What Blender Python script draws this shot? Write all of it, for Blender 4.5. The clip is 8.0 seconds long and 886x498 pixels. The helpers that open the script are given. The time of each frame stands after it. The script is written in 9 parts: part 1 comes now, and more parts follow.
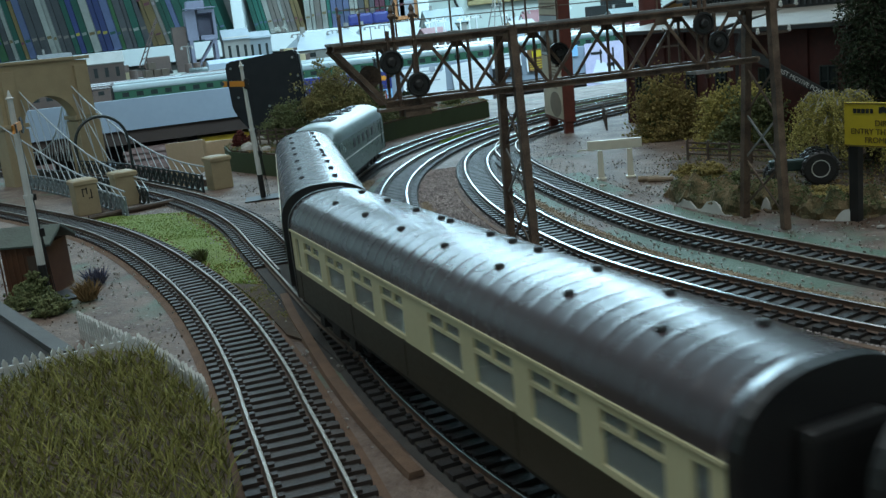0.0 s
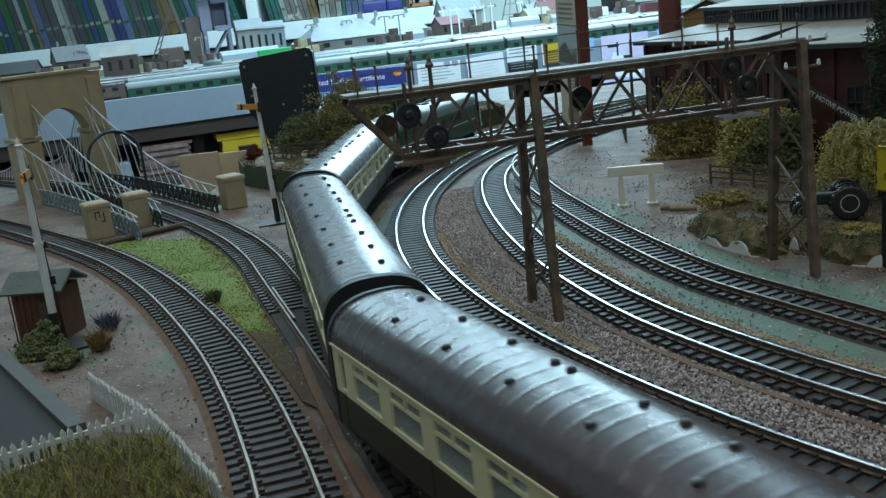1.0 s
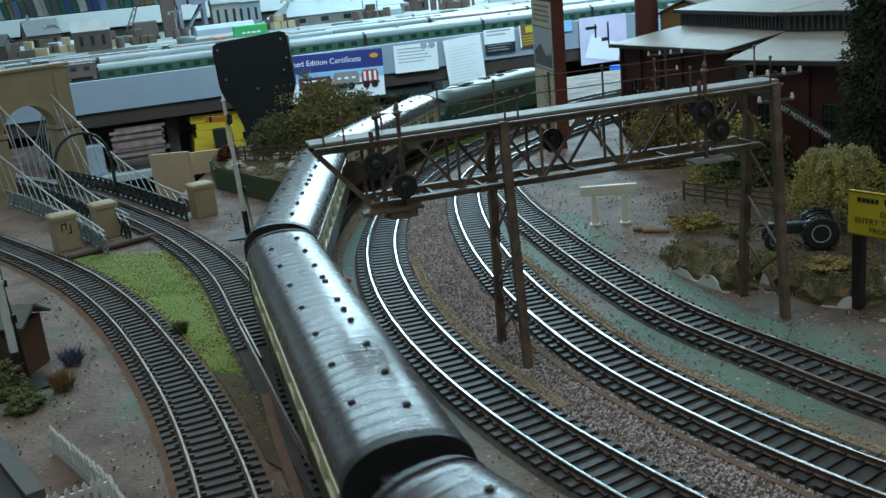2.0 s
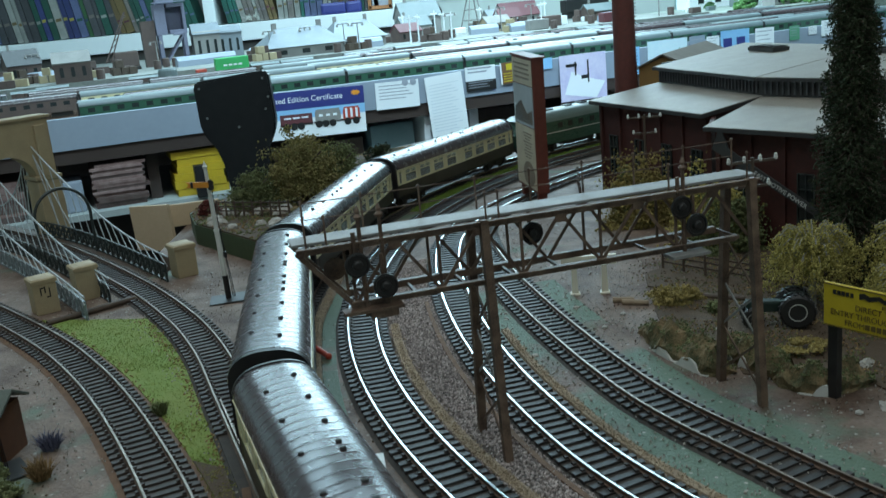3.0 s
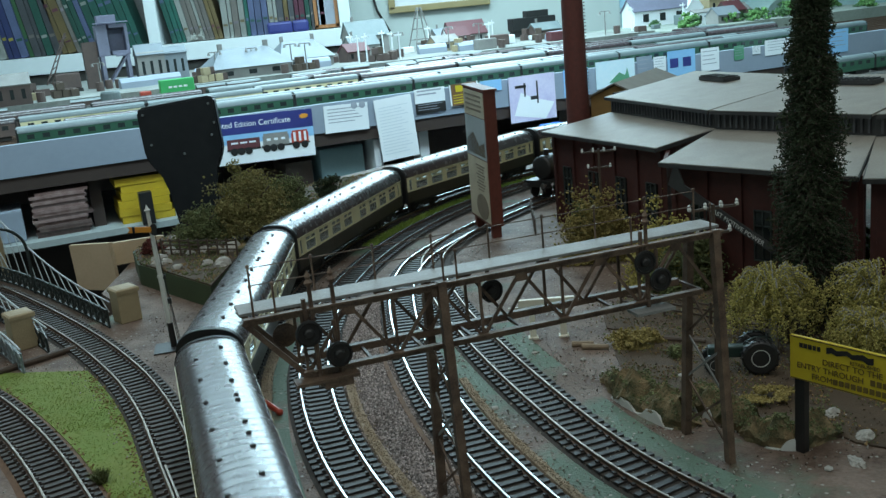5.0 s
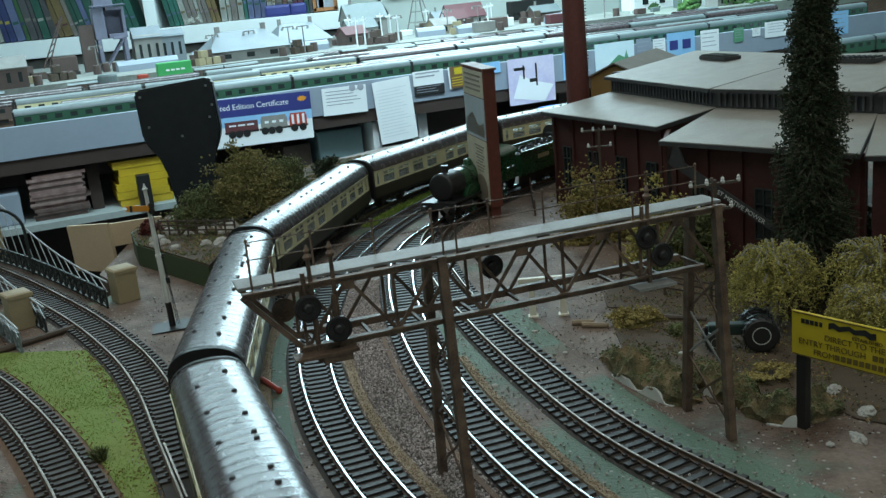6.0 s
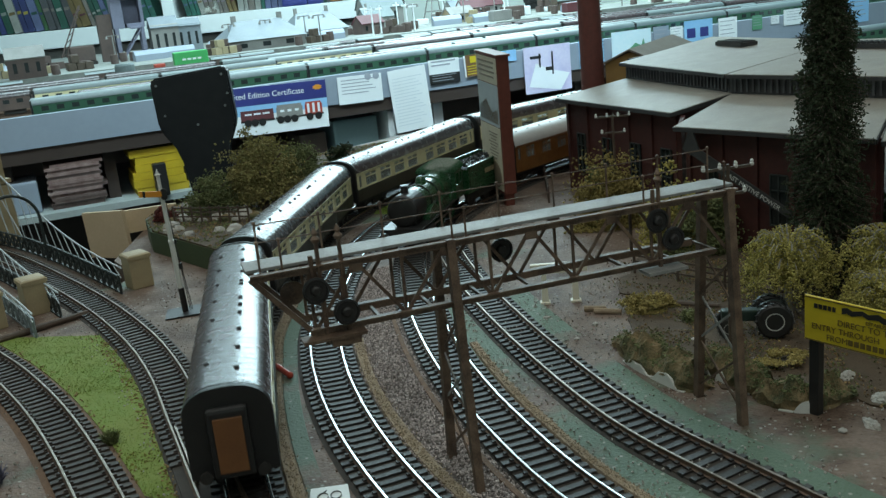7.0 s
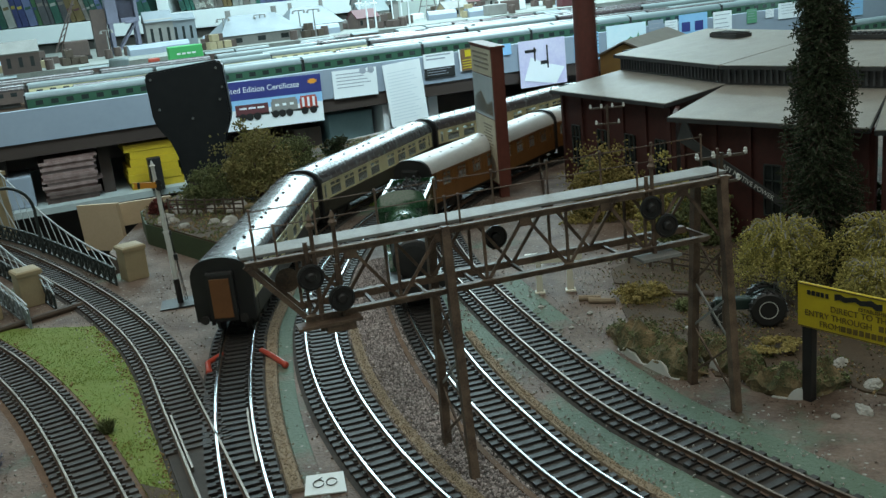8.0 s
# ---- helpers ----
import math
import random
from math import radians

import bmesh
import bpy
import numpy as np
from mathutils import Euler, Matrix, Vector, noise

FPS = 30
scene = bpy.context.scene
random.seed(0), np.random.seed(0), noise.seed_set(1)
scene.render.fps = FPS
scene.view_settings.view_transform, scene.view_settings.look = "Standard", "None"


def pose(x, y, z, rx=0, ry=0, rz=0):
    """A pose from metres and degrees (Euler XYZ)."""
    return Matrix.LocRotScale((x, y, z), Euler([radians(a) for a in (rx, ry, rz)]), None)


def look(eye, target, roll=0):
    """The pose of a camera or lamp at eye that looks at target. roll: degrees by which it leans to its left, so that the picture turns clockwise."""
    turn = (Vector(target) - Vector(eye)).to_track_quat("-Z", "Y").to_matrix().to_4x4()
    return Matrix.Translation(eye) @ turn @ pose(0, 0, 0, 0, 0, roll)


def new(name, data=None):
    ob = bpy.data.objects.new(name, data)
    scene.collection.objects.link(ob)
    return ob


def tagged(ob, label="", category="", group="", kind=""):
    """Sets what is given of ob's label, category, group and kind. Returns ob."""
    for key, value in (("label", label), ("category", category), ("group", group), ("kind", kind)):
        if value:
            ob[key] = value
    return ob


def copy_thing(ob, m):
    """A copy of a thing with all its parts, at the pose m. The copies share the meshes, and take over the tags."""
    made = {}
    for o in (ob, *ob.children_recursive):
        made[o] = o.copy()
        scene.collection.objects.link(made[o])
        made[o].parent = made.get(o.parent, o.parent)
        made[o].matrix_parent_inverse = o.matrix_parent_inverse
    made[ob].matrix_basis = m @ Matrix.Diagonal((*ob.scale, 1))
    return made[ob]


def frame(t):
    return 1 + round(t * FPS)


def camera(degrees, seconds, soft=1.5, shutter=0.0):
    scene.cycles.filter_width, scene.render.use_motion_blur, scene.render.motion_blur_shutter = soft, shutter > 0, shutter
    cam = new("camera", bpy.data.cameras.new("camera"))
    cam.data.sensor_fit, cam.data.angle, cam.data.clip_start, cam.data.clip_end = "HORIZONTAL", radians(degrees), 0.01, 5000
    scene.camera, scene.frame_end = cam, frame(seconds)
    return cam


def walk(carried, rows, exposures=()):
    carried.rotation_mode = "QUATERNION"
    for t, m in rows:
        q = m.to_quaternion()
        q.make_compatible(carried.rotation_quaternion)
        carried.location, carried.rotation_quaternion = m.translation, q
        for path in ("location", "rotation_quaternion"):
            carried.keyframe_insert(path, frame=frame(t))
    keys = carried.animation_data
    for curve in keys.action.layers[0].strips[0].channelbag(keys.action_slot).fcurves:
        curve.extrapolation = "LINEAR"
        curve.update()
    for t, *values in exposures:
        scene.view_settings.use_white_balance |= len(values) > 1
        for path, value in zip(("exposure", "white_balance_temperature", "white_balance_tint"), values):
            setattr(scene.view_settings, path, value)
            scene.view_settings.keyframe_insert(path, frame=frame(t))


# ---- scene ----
cam = camera(49.4, 8.0, soft=1.4, shutter=0.3)
METRES, EYE, TILT, LEAN, TURN = 0.1455, 0.1064, -12.85, 5.86, 0.0
ROWS = [
    (0.0, 0.0, 0.0, 0.0, -0.0, 0.0, -0.0),
    (0.5, -0.0143, 0.0318, 0.0774, 0.16, -0.1, 0.04),
    (1.0, -0.0127, 0.0802, 0.2068, 0.86, -1.08, 0.15),
    (2.5, 0.0181, 0.1211, 0.5312, -1.15, -3.24, -0.23),
    (3.0, 0.0136, 0.1165, 0.638, -1.57, -1.67, -0.25),
    (3.5, 0.0426, 0.1367, 0.7161, -2.74, -0.38, 0.01),
    (4.0, 0.0455, 0.1757, 0.7605, -3.81, 0.1, 0.35),
    (4.5, 0.017, 0.2169, 0.7667, -4.37, -0.18, 0.44),
    (6.0, 0.0022, 0.2644, 0.7348, -4.6, -1.71, 0.62),
    (6.5, 0.0273, 0.2622, 0.7301, -4.11, -1.73, 0.69),
    (7.0, 0.024, 0.2732, 0.7153, -3.6, -2.28, 0.57),
    (7.5, 0.0277, 0.2671, 0.7034, -3.7, -2.32, 0.74),
    (8.0, 0.0261, 0.2654, 0.6926, -3.87, -2.55, 0.68),
]
walk(cam, [(t, pose(0, 0, EYE, TILT, LEAN, TURN) @ pose(METRES * x, METRES * y, METRES * z, 90 + pitch, roll, yaw)) for t, x, y, z, yaw, pitch, roll in ROWS],
     exposures=[(0.0, 0.06, 6250, 10), (3.0, 0.0, 6400, 10), (4.5, 0.0, 6500, 10), (6.0, 0.0, 6800, 10), (8.0, 0.07, 7050, 10)])

# ---- light: cool ceiling tubes over the far half of the room, added fills, a dim room behind ----
world = bpy.data.worlds.new("room_air")
scene.world = world
world.use_nodes = True
world.node_tree.nodes["Background"].inputs[0].default_value = (0.55, 0.75, 0.85, 1)
world.node_tree.nodes["Background"].inputs[1].default_value = 0.03


COOL, WARM = (0.57, 0.86, 1.0), (0.86, 0.93, 0.92)


def unseen_lamp(x, y, z, sx, sy, power, aim, spread=180, tint=COOL):
    lamp = bpy.data.lights.new("unseen_lamp", "AREA")
    lamp.shape, lamp.size, lamp.size_y, lamp.energy, lamp.color = "RECTANGLE", sx, sy, power, tint
    lamp.spread = radians(spread)
    ob = new("unseen_lamp", lamp)
    ob.matrix_world = look((x, y, z), aim)


unseen_lamp(-0.7, 3.0, 1.40, 1.6, 0.7, 39, (-0.7, 3.0, 0))
unseen_lamp(0.7, 3.1, 1.40, 1.1, 0.6, 36, (0.9, 3.2, 0), 150)
unseen_lamp(0.3, 4.2, 1.10, 1.5, 0.5, 42, (0.1, 1.0, 0.0))
# added fill, hung out of view: brightens the papers on the far fascia
unseen_lamp(0.25, 1.45, 0.95, 2.2, 0.25, 13, (0.2, 2.25, 0.0), 105)
# two added warm fills, out of view, lift the near half of the layout
unseen_lamp(-0.4, 0.5, 1.40, 1.8, 0.9, 9.0, (-0.4, 0.5, 0), tint=WARM)
unseen_lamp(0.4, -0.8, 1.40, 1.8, 0.9, 8.5, (0.4, -0.8, 0), tint=WARM)


# ---- materials ----
def turned(nt, tc):
    """Object coordinates, turned and shifted off the noise's own grid."""
    mp = nt.nodes.new("ShaderNodeMapping")
    mp.inputs["Location"].default_value = (0.371, 0.213, 0.617)
    mp.inputs["Rotation"].default_value = (0.61, 0.83, 0.37)
    nt.links.new(tc.outputs["Object"], mp.inputs["Vector"])
    return mp.outputs[0]


def mat(name, c, c2=None, scale=80.0, rough=0.6, metal=0.0, bump=0.0, bscale=900.0, rand=0.0, spec=0.5, fine=0.35, contrast=1.0, coat=0.0, uneven=0.12):
    """A mottled surface: two colours mixed by broad and by fine noise, uneven gloss, fine relief."""
    m = bpy.data.materials.new(name)
    m.use_nodes = True
    nt = m.node_tree
    b = nt.nodes["Principled BSDF"]
    b.inputs["Metallic"].default_value = metal
    b.inputs["Specular IOR Level"].default_value = spec
    b.inputs["Coat Weight"].default_value = coat
    b.inputs["Coat Roughness"].default_value = 0.15
    tc = nt.nodes.new("ShaderNodeTexCoord")
    n1, n2 = nt.nodes.new("ShaderNodeTexNoise"), nt.nodes.new("ShaderNodeTexNoise")
    mp = turned(nt, tc)
    for n, s in ((n1, scale), (n2, scale * 11)):
        n.inputs["Scale"].default_value, n.inputs["Detail"].default_value = s, 5
        nt.links.new(mp, n.inputs["Vector"])
    mixf = nt.nodes.new("ShaderNodeMix")
    mixf.inputs[0].default_value = fine
    nt.links.new(n1.outputs["Fac"], mixf.inputs[2])
    nt.links.new(n2.outputs["Fac"], mixf.inputs[3])
    ramp = nt.nodes.new("ShaderNodeMapRange")
    w = 0.2 / contrast
    ramp.inputs[1].default_value, ramp.inputs[2].default_value = 0.5 - w, 0.5 + w
    nt.links.new(mixf.outputs[0], ramp.inputs[0])
    col = nt.nodes.new("ShaderNodeMix")
    col.data_type = "RGBA"
    c2 = c2 or tuple(v * 0.72 for v in c)
    col.inputs[6].default_value, col.inputs[7].default_value = (*c, 1), (*c2, 1)
    nt.links.new(ramp.outputs[0], col.inputs[0])
    out = col.outputs[2]
    if rand:
        oi, hs = nt.nodes.new("ShaderNodeObjectInfo"), nt.nodes.new("ShaderNodeHueSaturation")
        mr = nt.nodes.new("ShaderNodeMapRange")
        mr.inputs[3].default_value, mr.inputs[4].default_value = 1 - rand, 1 + rand
        nt.links.new(oi.outputs["Random"], mr.inputs[0])
        nt.links.new(mr.outputs[0], hs.inputs["Value"])
        nt.links.new(out, hs.inputs["Color"])
        out = hs.outputs[0]
    nt.links.new(out, b.inputs["Base Color"])
    rr = nt.nodes.new("ShaderNodeMapRange")
    rr.inputs[3].default_value, rr.inputs[4].default_value = max(0.03, rough - uneven), min(1, rough + uneven)
    nt.links.new(n2.outputs["Fac"], rr.inputs[0])
    nt.links.new(rr.outputs[0], b.inputs["Roughness"])
    if bump:
        bn, bp = nt.nodes.new("ShaderNodeTexNoise"), nt.nodes.new("ShaderNodeBump")
        bn.inputs["Scale"].default_value, bn.inputs["Detail"].default_value = bscale, 4
        nt.links.new(mp, bn.inputs["Vector"])
        bp.inputs["Strength"].default_value, bp.inputs["Distance"].default_value = bump, 0.6 / bscale
        nt.links.new(bn.outputs["Fac"], bp.inputs["Height"])
        nt.links.new(bp.outputs[0], b.inputs["Normal"])
    return m


def leaf_mat(name, c, c2, rough=0.8, lo=0.62, hi=1.32):
    """Scatter foam and leaves: each clump a tint of its own."""
    m = mat(name, c, c2, 150, rough, bump=0.4, bscale=1500, spec=0.2)
    nt = m.node_tree
    b = nt.nodes["Principled BSDF"]
    src = b.inputs["Base Color"].links[0].from_socket
    geo, hs, mr = nt.nodes.new("ShaderNodeNewGeometry"), nt.nodes.new("ShaderNodeHueSaturation"), nt.nodes.new("ShaderNodeMapRange")
    mr.inputs[3].default_value, mr.inputs[4].default_value = lo, hi
    nt.links.new(geo.outputs["Random Per Island"], mr.inputs[0])
    nt.links.new(mr.outputs[0], hs.inputs["Value"])
    nt.links.new(src, hs.inputs["Color"])
    nt.links.new(hs.outputs[0], b.inputs["Base Color"])
    return m


def ground_mat(lo=0.57, hi=0.66):
    """Painted board strewn with dust: grey-brown dirt, faded green paint in patches, pale grit."""
    m = mat("painted_baseboard", (0.092, 0.055, 0.038), (0.24, 0.178, 0.142), 42, 0.66, bump=0.8, bscale=700, contrast=1.5, spec=0.35)
    nt = m.node_tree
    b = nt.nodes["Principled BSDF"]
    src = b.inputs["Base Color"].links[0].from_socket
    tc = nt.nodes.new("ShaderNodeTexCoord")
    n, r, mx = nt.nodes.new("ShaderNodeTexNoise"), nt.nodes.new("ShaderNodeValToRGB"), nt.nodes.new("ShaderNodeMix")
    n.inputs["Scale"].default_value, n.inputs["Detail"].default_value = 11, 9
    n.inputs["Roughness"].default_value = 0.62
    mp = turned(nt, tc)
    nt.links.new(mp, n.inputs["Vector"])
    r.color_ramp.elements[0].position, r.color_ramp.elements[1].position = lo, hi
    nt.links.new(n.outputs["Fac"], r.inputs["Fac"])
    mx.data_type = "RGBA"
    nt.links.new(r.outputs[0], mx.inputs[0])
    nt.links.new(src, mx.inputs[6])
    mx.inputs[7].default_value = (0.11, 0.165, 0.115, 1)
    v, vr, m2 = nt.nodes.new("ShaderNodeTexVoronoi"), nt.nodes.new("ShaderNodeValToRGB"), nt.nodes.new("ShaderNodeMix")
    v.inputs["Scale"].default_value = 170
    nt.links.new(tc.outputs["Object"], v.inputs["Vector"])
    vr.color_ramp.elements[0].position, vr.color_ramp.elements[1].position = 0.08, 0.17
    vr.color_ramp.elements[0].color, vr.color_ramp.elements[1].color = (1, 1, 1, 1), (0, 0, 0, 1)
    nt.links.new(v.outputs["Distance"], vr.inputs["Fac"])
    m2.data_type = "RGBA"
    nt.links.new(vr.outputs[0], m2.inputs[0])
    nt.links.new(mx.outputs[2], m2.inputs[6])
    m2.inputs[7].default_value = (0.36, 0.35, 0.31, 1)
    nt.links.new(m2.outputs[2], b.inputs["Base Color"])
    return m


def glass_mat():
    m = bpy.data.materials.new("coach_glazing")
    m.use_nodes = True
    b = m.node_tree.nodes["Principled BSDF"]
    b.inputs["Base Color"].default_value = (0.85, 0.92, 0.9, 1)
    b.inputs["Roughness"].default_value = 0.06
    b.inputs["Transmission Weight"].default_value = 0.85
    b.inputs["IOR"].default_value = 1.2
    return m


def glow_mat(name, c, strength):
    m = bpy.data.materials.new(name)
    m.use_nodes = True
    b = m.node_tree.nodes["Principled BSDF"]
    b.inputs["Base Color"].default_value = (*c, 1)
    b.inputs["Emission Color"].default_value = (*c, 1)
    b.inputs["Emission Strength"].default_value = strength
    return m


GROUND = ground_mat()
GREEN_GROUND = ground_mat(0.42, 0.5)
RAIL_SIDE = mat("rusty_rail_web", (0.10, 0.06, 0.04), (0.17, 0.11, 0.08), 200, 0.6, 0.3, 0.3)
RAIL_TOP = mat("polished_rail_head", (0.62, 0.64, 0.66), (0.5, 0.5, 0.5), 120, 0.24, 1.0)
RAIL_DULL = mat("dull_rail_head", (0.3, 0.25, 0.21), (0.17, 0.13, 0.1), 120, 0.42, 0.85)
SLEEPER = mat("sleeper_plastic", (0.018, 0.016, 0.016), (0.042, 0.035, 0.032), 300, 0.6, 0, 0.4, 1500, rand=0.25)
SLEEPER_BROWN = mat("brown_sleeper_plastic", (0.028, 0.02, 0.017), (0.06, 0.044, 0.036), 300, 0.62, 0, 0.4, 1500, rand=0.25)
UNDERLAY = mat("track_underlay_dark", (0.035, 0.032, 0.03), (0.07, 0.06, 0.05), 180, 0.85, 0, 0.6, 1600)
CORK = mat("cork_underlay", (0.36, 0.28, 0.19), (0.22, 0.16, 0.11), 160, 0.9, 0, 0.8, 1400)
CORK_RED = mat("reddish_underlay_edge", (0.2, 0.115, 0.07), (0.11, 0.068, 0.045), 160, 0.9, 0, 0.8, 1400)
ROOF = mat("coach_roof_grey", (0.07, 0.05, 0.052), (0.055, 0.044, 0.048), 14, 0.27, spec=0.72, fine=0.1, uneven=0.02)
CREAM = mat("coach_cream_paint", (0.74, 0.68, 0.42), (0.68, 0.61, 0.37), 60, 0.35)
CHOC = mat("coach_chocolate_paint", (0.035, 0.03, 0.018), (0.05, 0.042, 0.025), 70, 0.4)
BLACK = mat("satin_black", (0.012, 0.012, 0.013), (0.022, 0.021, 0.02), 120, 0.45, rand=0.15)
SOOT = mat("underframe_black", (0.015, 0.014, 0.013), (0.035, 0.03, 0.026), 200, 0.65, 0, 0.3)
DOOR_TAN = mat("gangway_door_tan", (0.21, 0.085, 0.03), (0.16, 0.065, 0.025), 90, 0.5)
GLASS = glass_mat()
INSIDE = mat("coach_interior", (0.10, 0.08, 0.06), (0.16, 0.13, 0.09), 90, 0.8)
GREEN_LOCO = mat("loco_green", (0.025, 0.075, 0.05), (0.03, 0.09, 0.06), 60, 0.3, coat=0.2)
GREEN_STEAM = mat("apple_green", (0.014, 0.06, 0.024), (0.018, 0.07, 0.028), 60, 0.28, coat=0.3)
LOCO_ROOF = mat("loco_roof_grey", (0.17, 0.23, 0.22), (0.13, 0.18, 0.17), 60, 0.4)
TEAK = mat("teak_coach_side", (0.27, 0.12, 0.035), (0.19, 0.08, 0.025), 140, 0.35, coat=0.2)
TEAK_ROOF = mat("off_white_roof", (0.62, 0.63, 0.62), (0.5, 0.5, 0.48), 60, 0.45)
STEEL = mat("wheel_steel", (0.42, 0.42, 0.43), (0.3, 0.3, 0.3), 100, 0.3, 1.0)
GANTRY = mat("weathered_gantry_plastic", (0.058, 0.034, 0.024), (0.19, 0.125, 0.085), 130, 0.55, 0, 0.5, 1500, rand=0.2, contrast=1.5)
PLANK = mat("pale_grey_walkway", (0.32, 0.32, 0.31), (0.2, 0.2, 0.19), 90, 0.6, 0, 0.3)
WHITE = mat("white_plastic", (0.72, 0.73, 0.7), (0.6, 0.6, 0.57), 120, 0.45)
IVORY = mat("ivory_plastic", (0.76, 0.72, 0.6), (0.66, 0.62, 0.5), 120, 0.5)
STONE = mat("tan_stone_plastic", (0.44, 0.35, 0.21), (0.35, 0.28, 0.17), 70, 0.6, 0, 0.3)
YELLOW = mat("sign_yellow", (0.62, 0.47, 0.02), (0.52, 0.38, 0.02), 60, 0.5)
ORANGE = mat("arm_orange", (0.75, 0.3, 0.03), (0.65, 0.25, 0.03), 100, 0.45)
RED = mat("red_lever", (0.5, 0.06, 0.03), (0.38, 0.05, 0.03), 200, 0.4)
BRICK_RED = mat("dark_red_brick_card", (0.085, 0.022, 0.017), (0.055, 0.017, 0.014), 300, 0.7, 0, 0.5, 1300)
PILLAR_RED = mat("red_brown_board", (0.17, 0.045, 0.03), (0.12, 0.032, 0.022), 200, 0.55)
SLATE = mat("pale_roof_sheet", (0.33, 0.30, 0.255), (0.25, 0.23, 0.2), 70, 0.55, 0, 0.2)
SLATE_EDGE = mat("dark_roof_edge", (0.03, 0.03, 0.032), (0.05, 0.05, 0.05), 90, 0.5)
DARK_WOOD = mat("dark_timber", (0.06, 0.04, 0.028), (0.1, 0.07, 0.05), 150, 0.65, 0, 0.4)
GRASS_BRIGHT = leaf_mat("bright_static_grass", (0.16, 0.245, 0.045), (0.19, 0.255, 0.05), lo=0.88, hi=1.1)
GRASS_MAT = mat("bright_flock", (0.16, 0.24, 0.043), (0.2, 0.24, 0.054), 26, 0.9, 0, 0.5, 1500, contrast=1.4)
GRASS_OLIVE = leaf_mat("olive_grass", (0.27, 0.25, 0.075), (0.16, 0.16, 0.045))
SOIL = mat("brown_scatter", (0.105, 0.07, 0.042), (0.055, 0.038, 0.024), 120, 0.9, 0, 0.9, 1300)
LEAF_DARK = leaf_mat("dark_conifer_foliage", (0.026, 0.042, 0.022), (0.05, 0.06, 0.032), lo=0.7, hi=1.25)
LEAF_OLIVE = leaf_mat("olive_foliage", (0.22, 0.175, 0.055), (0.33, 0.26, 0.1))
LEAF_MID = leaf_mat("mid_green_foliage", (0.1, 0.13, 0.055), (0.17, 0.175, 0.08))
LEAF_BROWN = leaf_mat("russet_foliage", (0.2, 0.135, 0.06), (0.3, 0.2, 0.1))
LEAF_YELLOW = leaf_mat("yellow_green_foliage", (0.5, 0.41, 0.13), (0.3, 0.27, 0.085))
LEAF_RED = leaf_mat("dark_red_foliage", (0.14, 0.035, 0.03), (0.09, 0.03, 0.025))
LEAF_BLUE = leaf_mat("blue_flower_tuft", (0.10, 0.11, 0.17), (0.14, 0.14, 0.2))
BARK = mat("bark", (0.07, 0.05, 0.04), (0.12, 0.09, 0.07), 300, 0.9, 0, 0.8, 1200)
ROCK = mat("painted_rock", (0.06, 0.07, 0.03), (0.27, 0.19, 0.1), 110, 0.85, 0, 1.0, 900, contrast=1.9)
ROCK_PALE = mat("pale_rock", (0.46, 0.44, 0.4), (0.3, 0.28, 0.25), 90, 0.8, 0, 0.8, 700)
GRAVEL = leaf_mat("mixed_gravel", (0.43, 0.375, 0.355), (0.26, 0.22, 0.21), lo=0.3, hi=1.75)
GRAVEL_BED = mat("dusty_gravel_bed", (0.15, 0.12, 0.105), (0.08, 0.062, 0.055), 300, 0.9, 0, 0.8, 1400)


# ---- building helpers ----
def part(name, bm, material, parent=None, label="", smooth=False, at=None):
    """Link a bmesh as one mesh object under a thing or part."""
    me = bpy.data.meshes.new(name)
    bm.to_mesh(me)
    bm.free()
    me.materials.append(material)
    if smooth:
        me.shade_smooth()
    ob = new(name, me)
    if parent is not None:
        ob.parent = parent
    if at is not None:
        ob.matrix_basis = at
    if label:
        ob["label"] = label
    return ob


def piece(name, me, parent, at):
    ob = new(name, me)
    ob.parent = parent
    ob.matrix_basis = at
    return ob


def mesh_of(name, bm, material):
    me = bpy.data.meshes.new(name)
    bm.to_mesh(me)
    bm.free()
    me.materials.append(material)
    return me


def thing(name, at, label, category, group="", kind=""):
    ob = new(name)
    ob.empty_display_size = 0.01
    ob.matrix_basis = at
    return tagged(ob, label, category, group, kind)


def box(bm, x, y, z, sx, sy, sz, m=None, bevel=0.0):
    """A box by its centre and full sizes."""
    b = bm if not bevel else bmesh.new()
    vs = [b.verts.new((x + sx * i / 2, y + sy * j / 2, z + sz * k / 2)) for i in (-1, 1) for j in (-1, 1) for k in (-1, 1)]
    for f in ((0, 1, 3, 2), (4, 6, 7, 5), (0, 4, 5, 1), (2, 3, 7, 6), (0, 2, 6, 4), (1, 5, 7, 3)):
        b.faces.new([vs[i] for i in f])
    if bevel:
        bmesh.ops.bevel(b, geom=b.edges[:], offset=bevel, segments=2, profile=0.6, affect="EDGES", clamp_overlap=True)
        vs = join(bm, b)
    if m is not None:
        for v in vs:
            v.co = m @ v.co
    return vs


def join(bm, other):
    """Move the faces of another bmesh into bm; the new vertices."""
    copy = {v: bm.verts.new(v.co) for v in other.verts}
    for f in other.faces:
        bm.faces.new([copy[v] for v in f.verts])
    other.free()
    return list(copy.values())


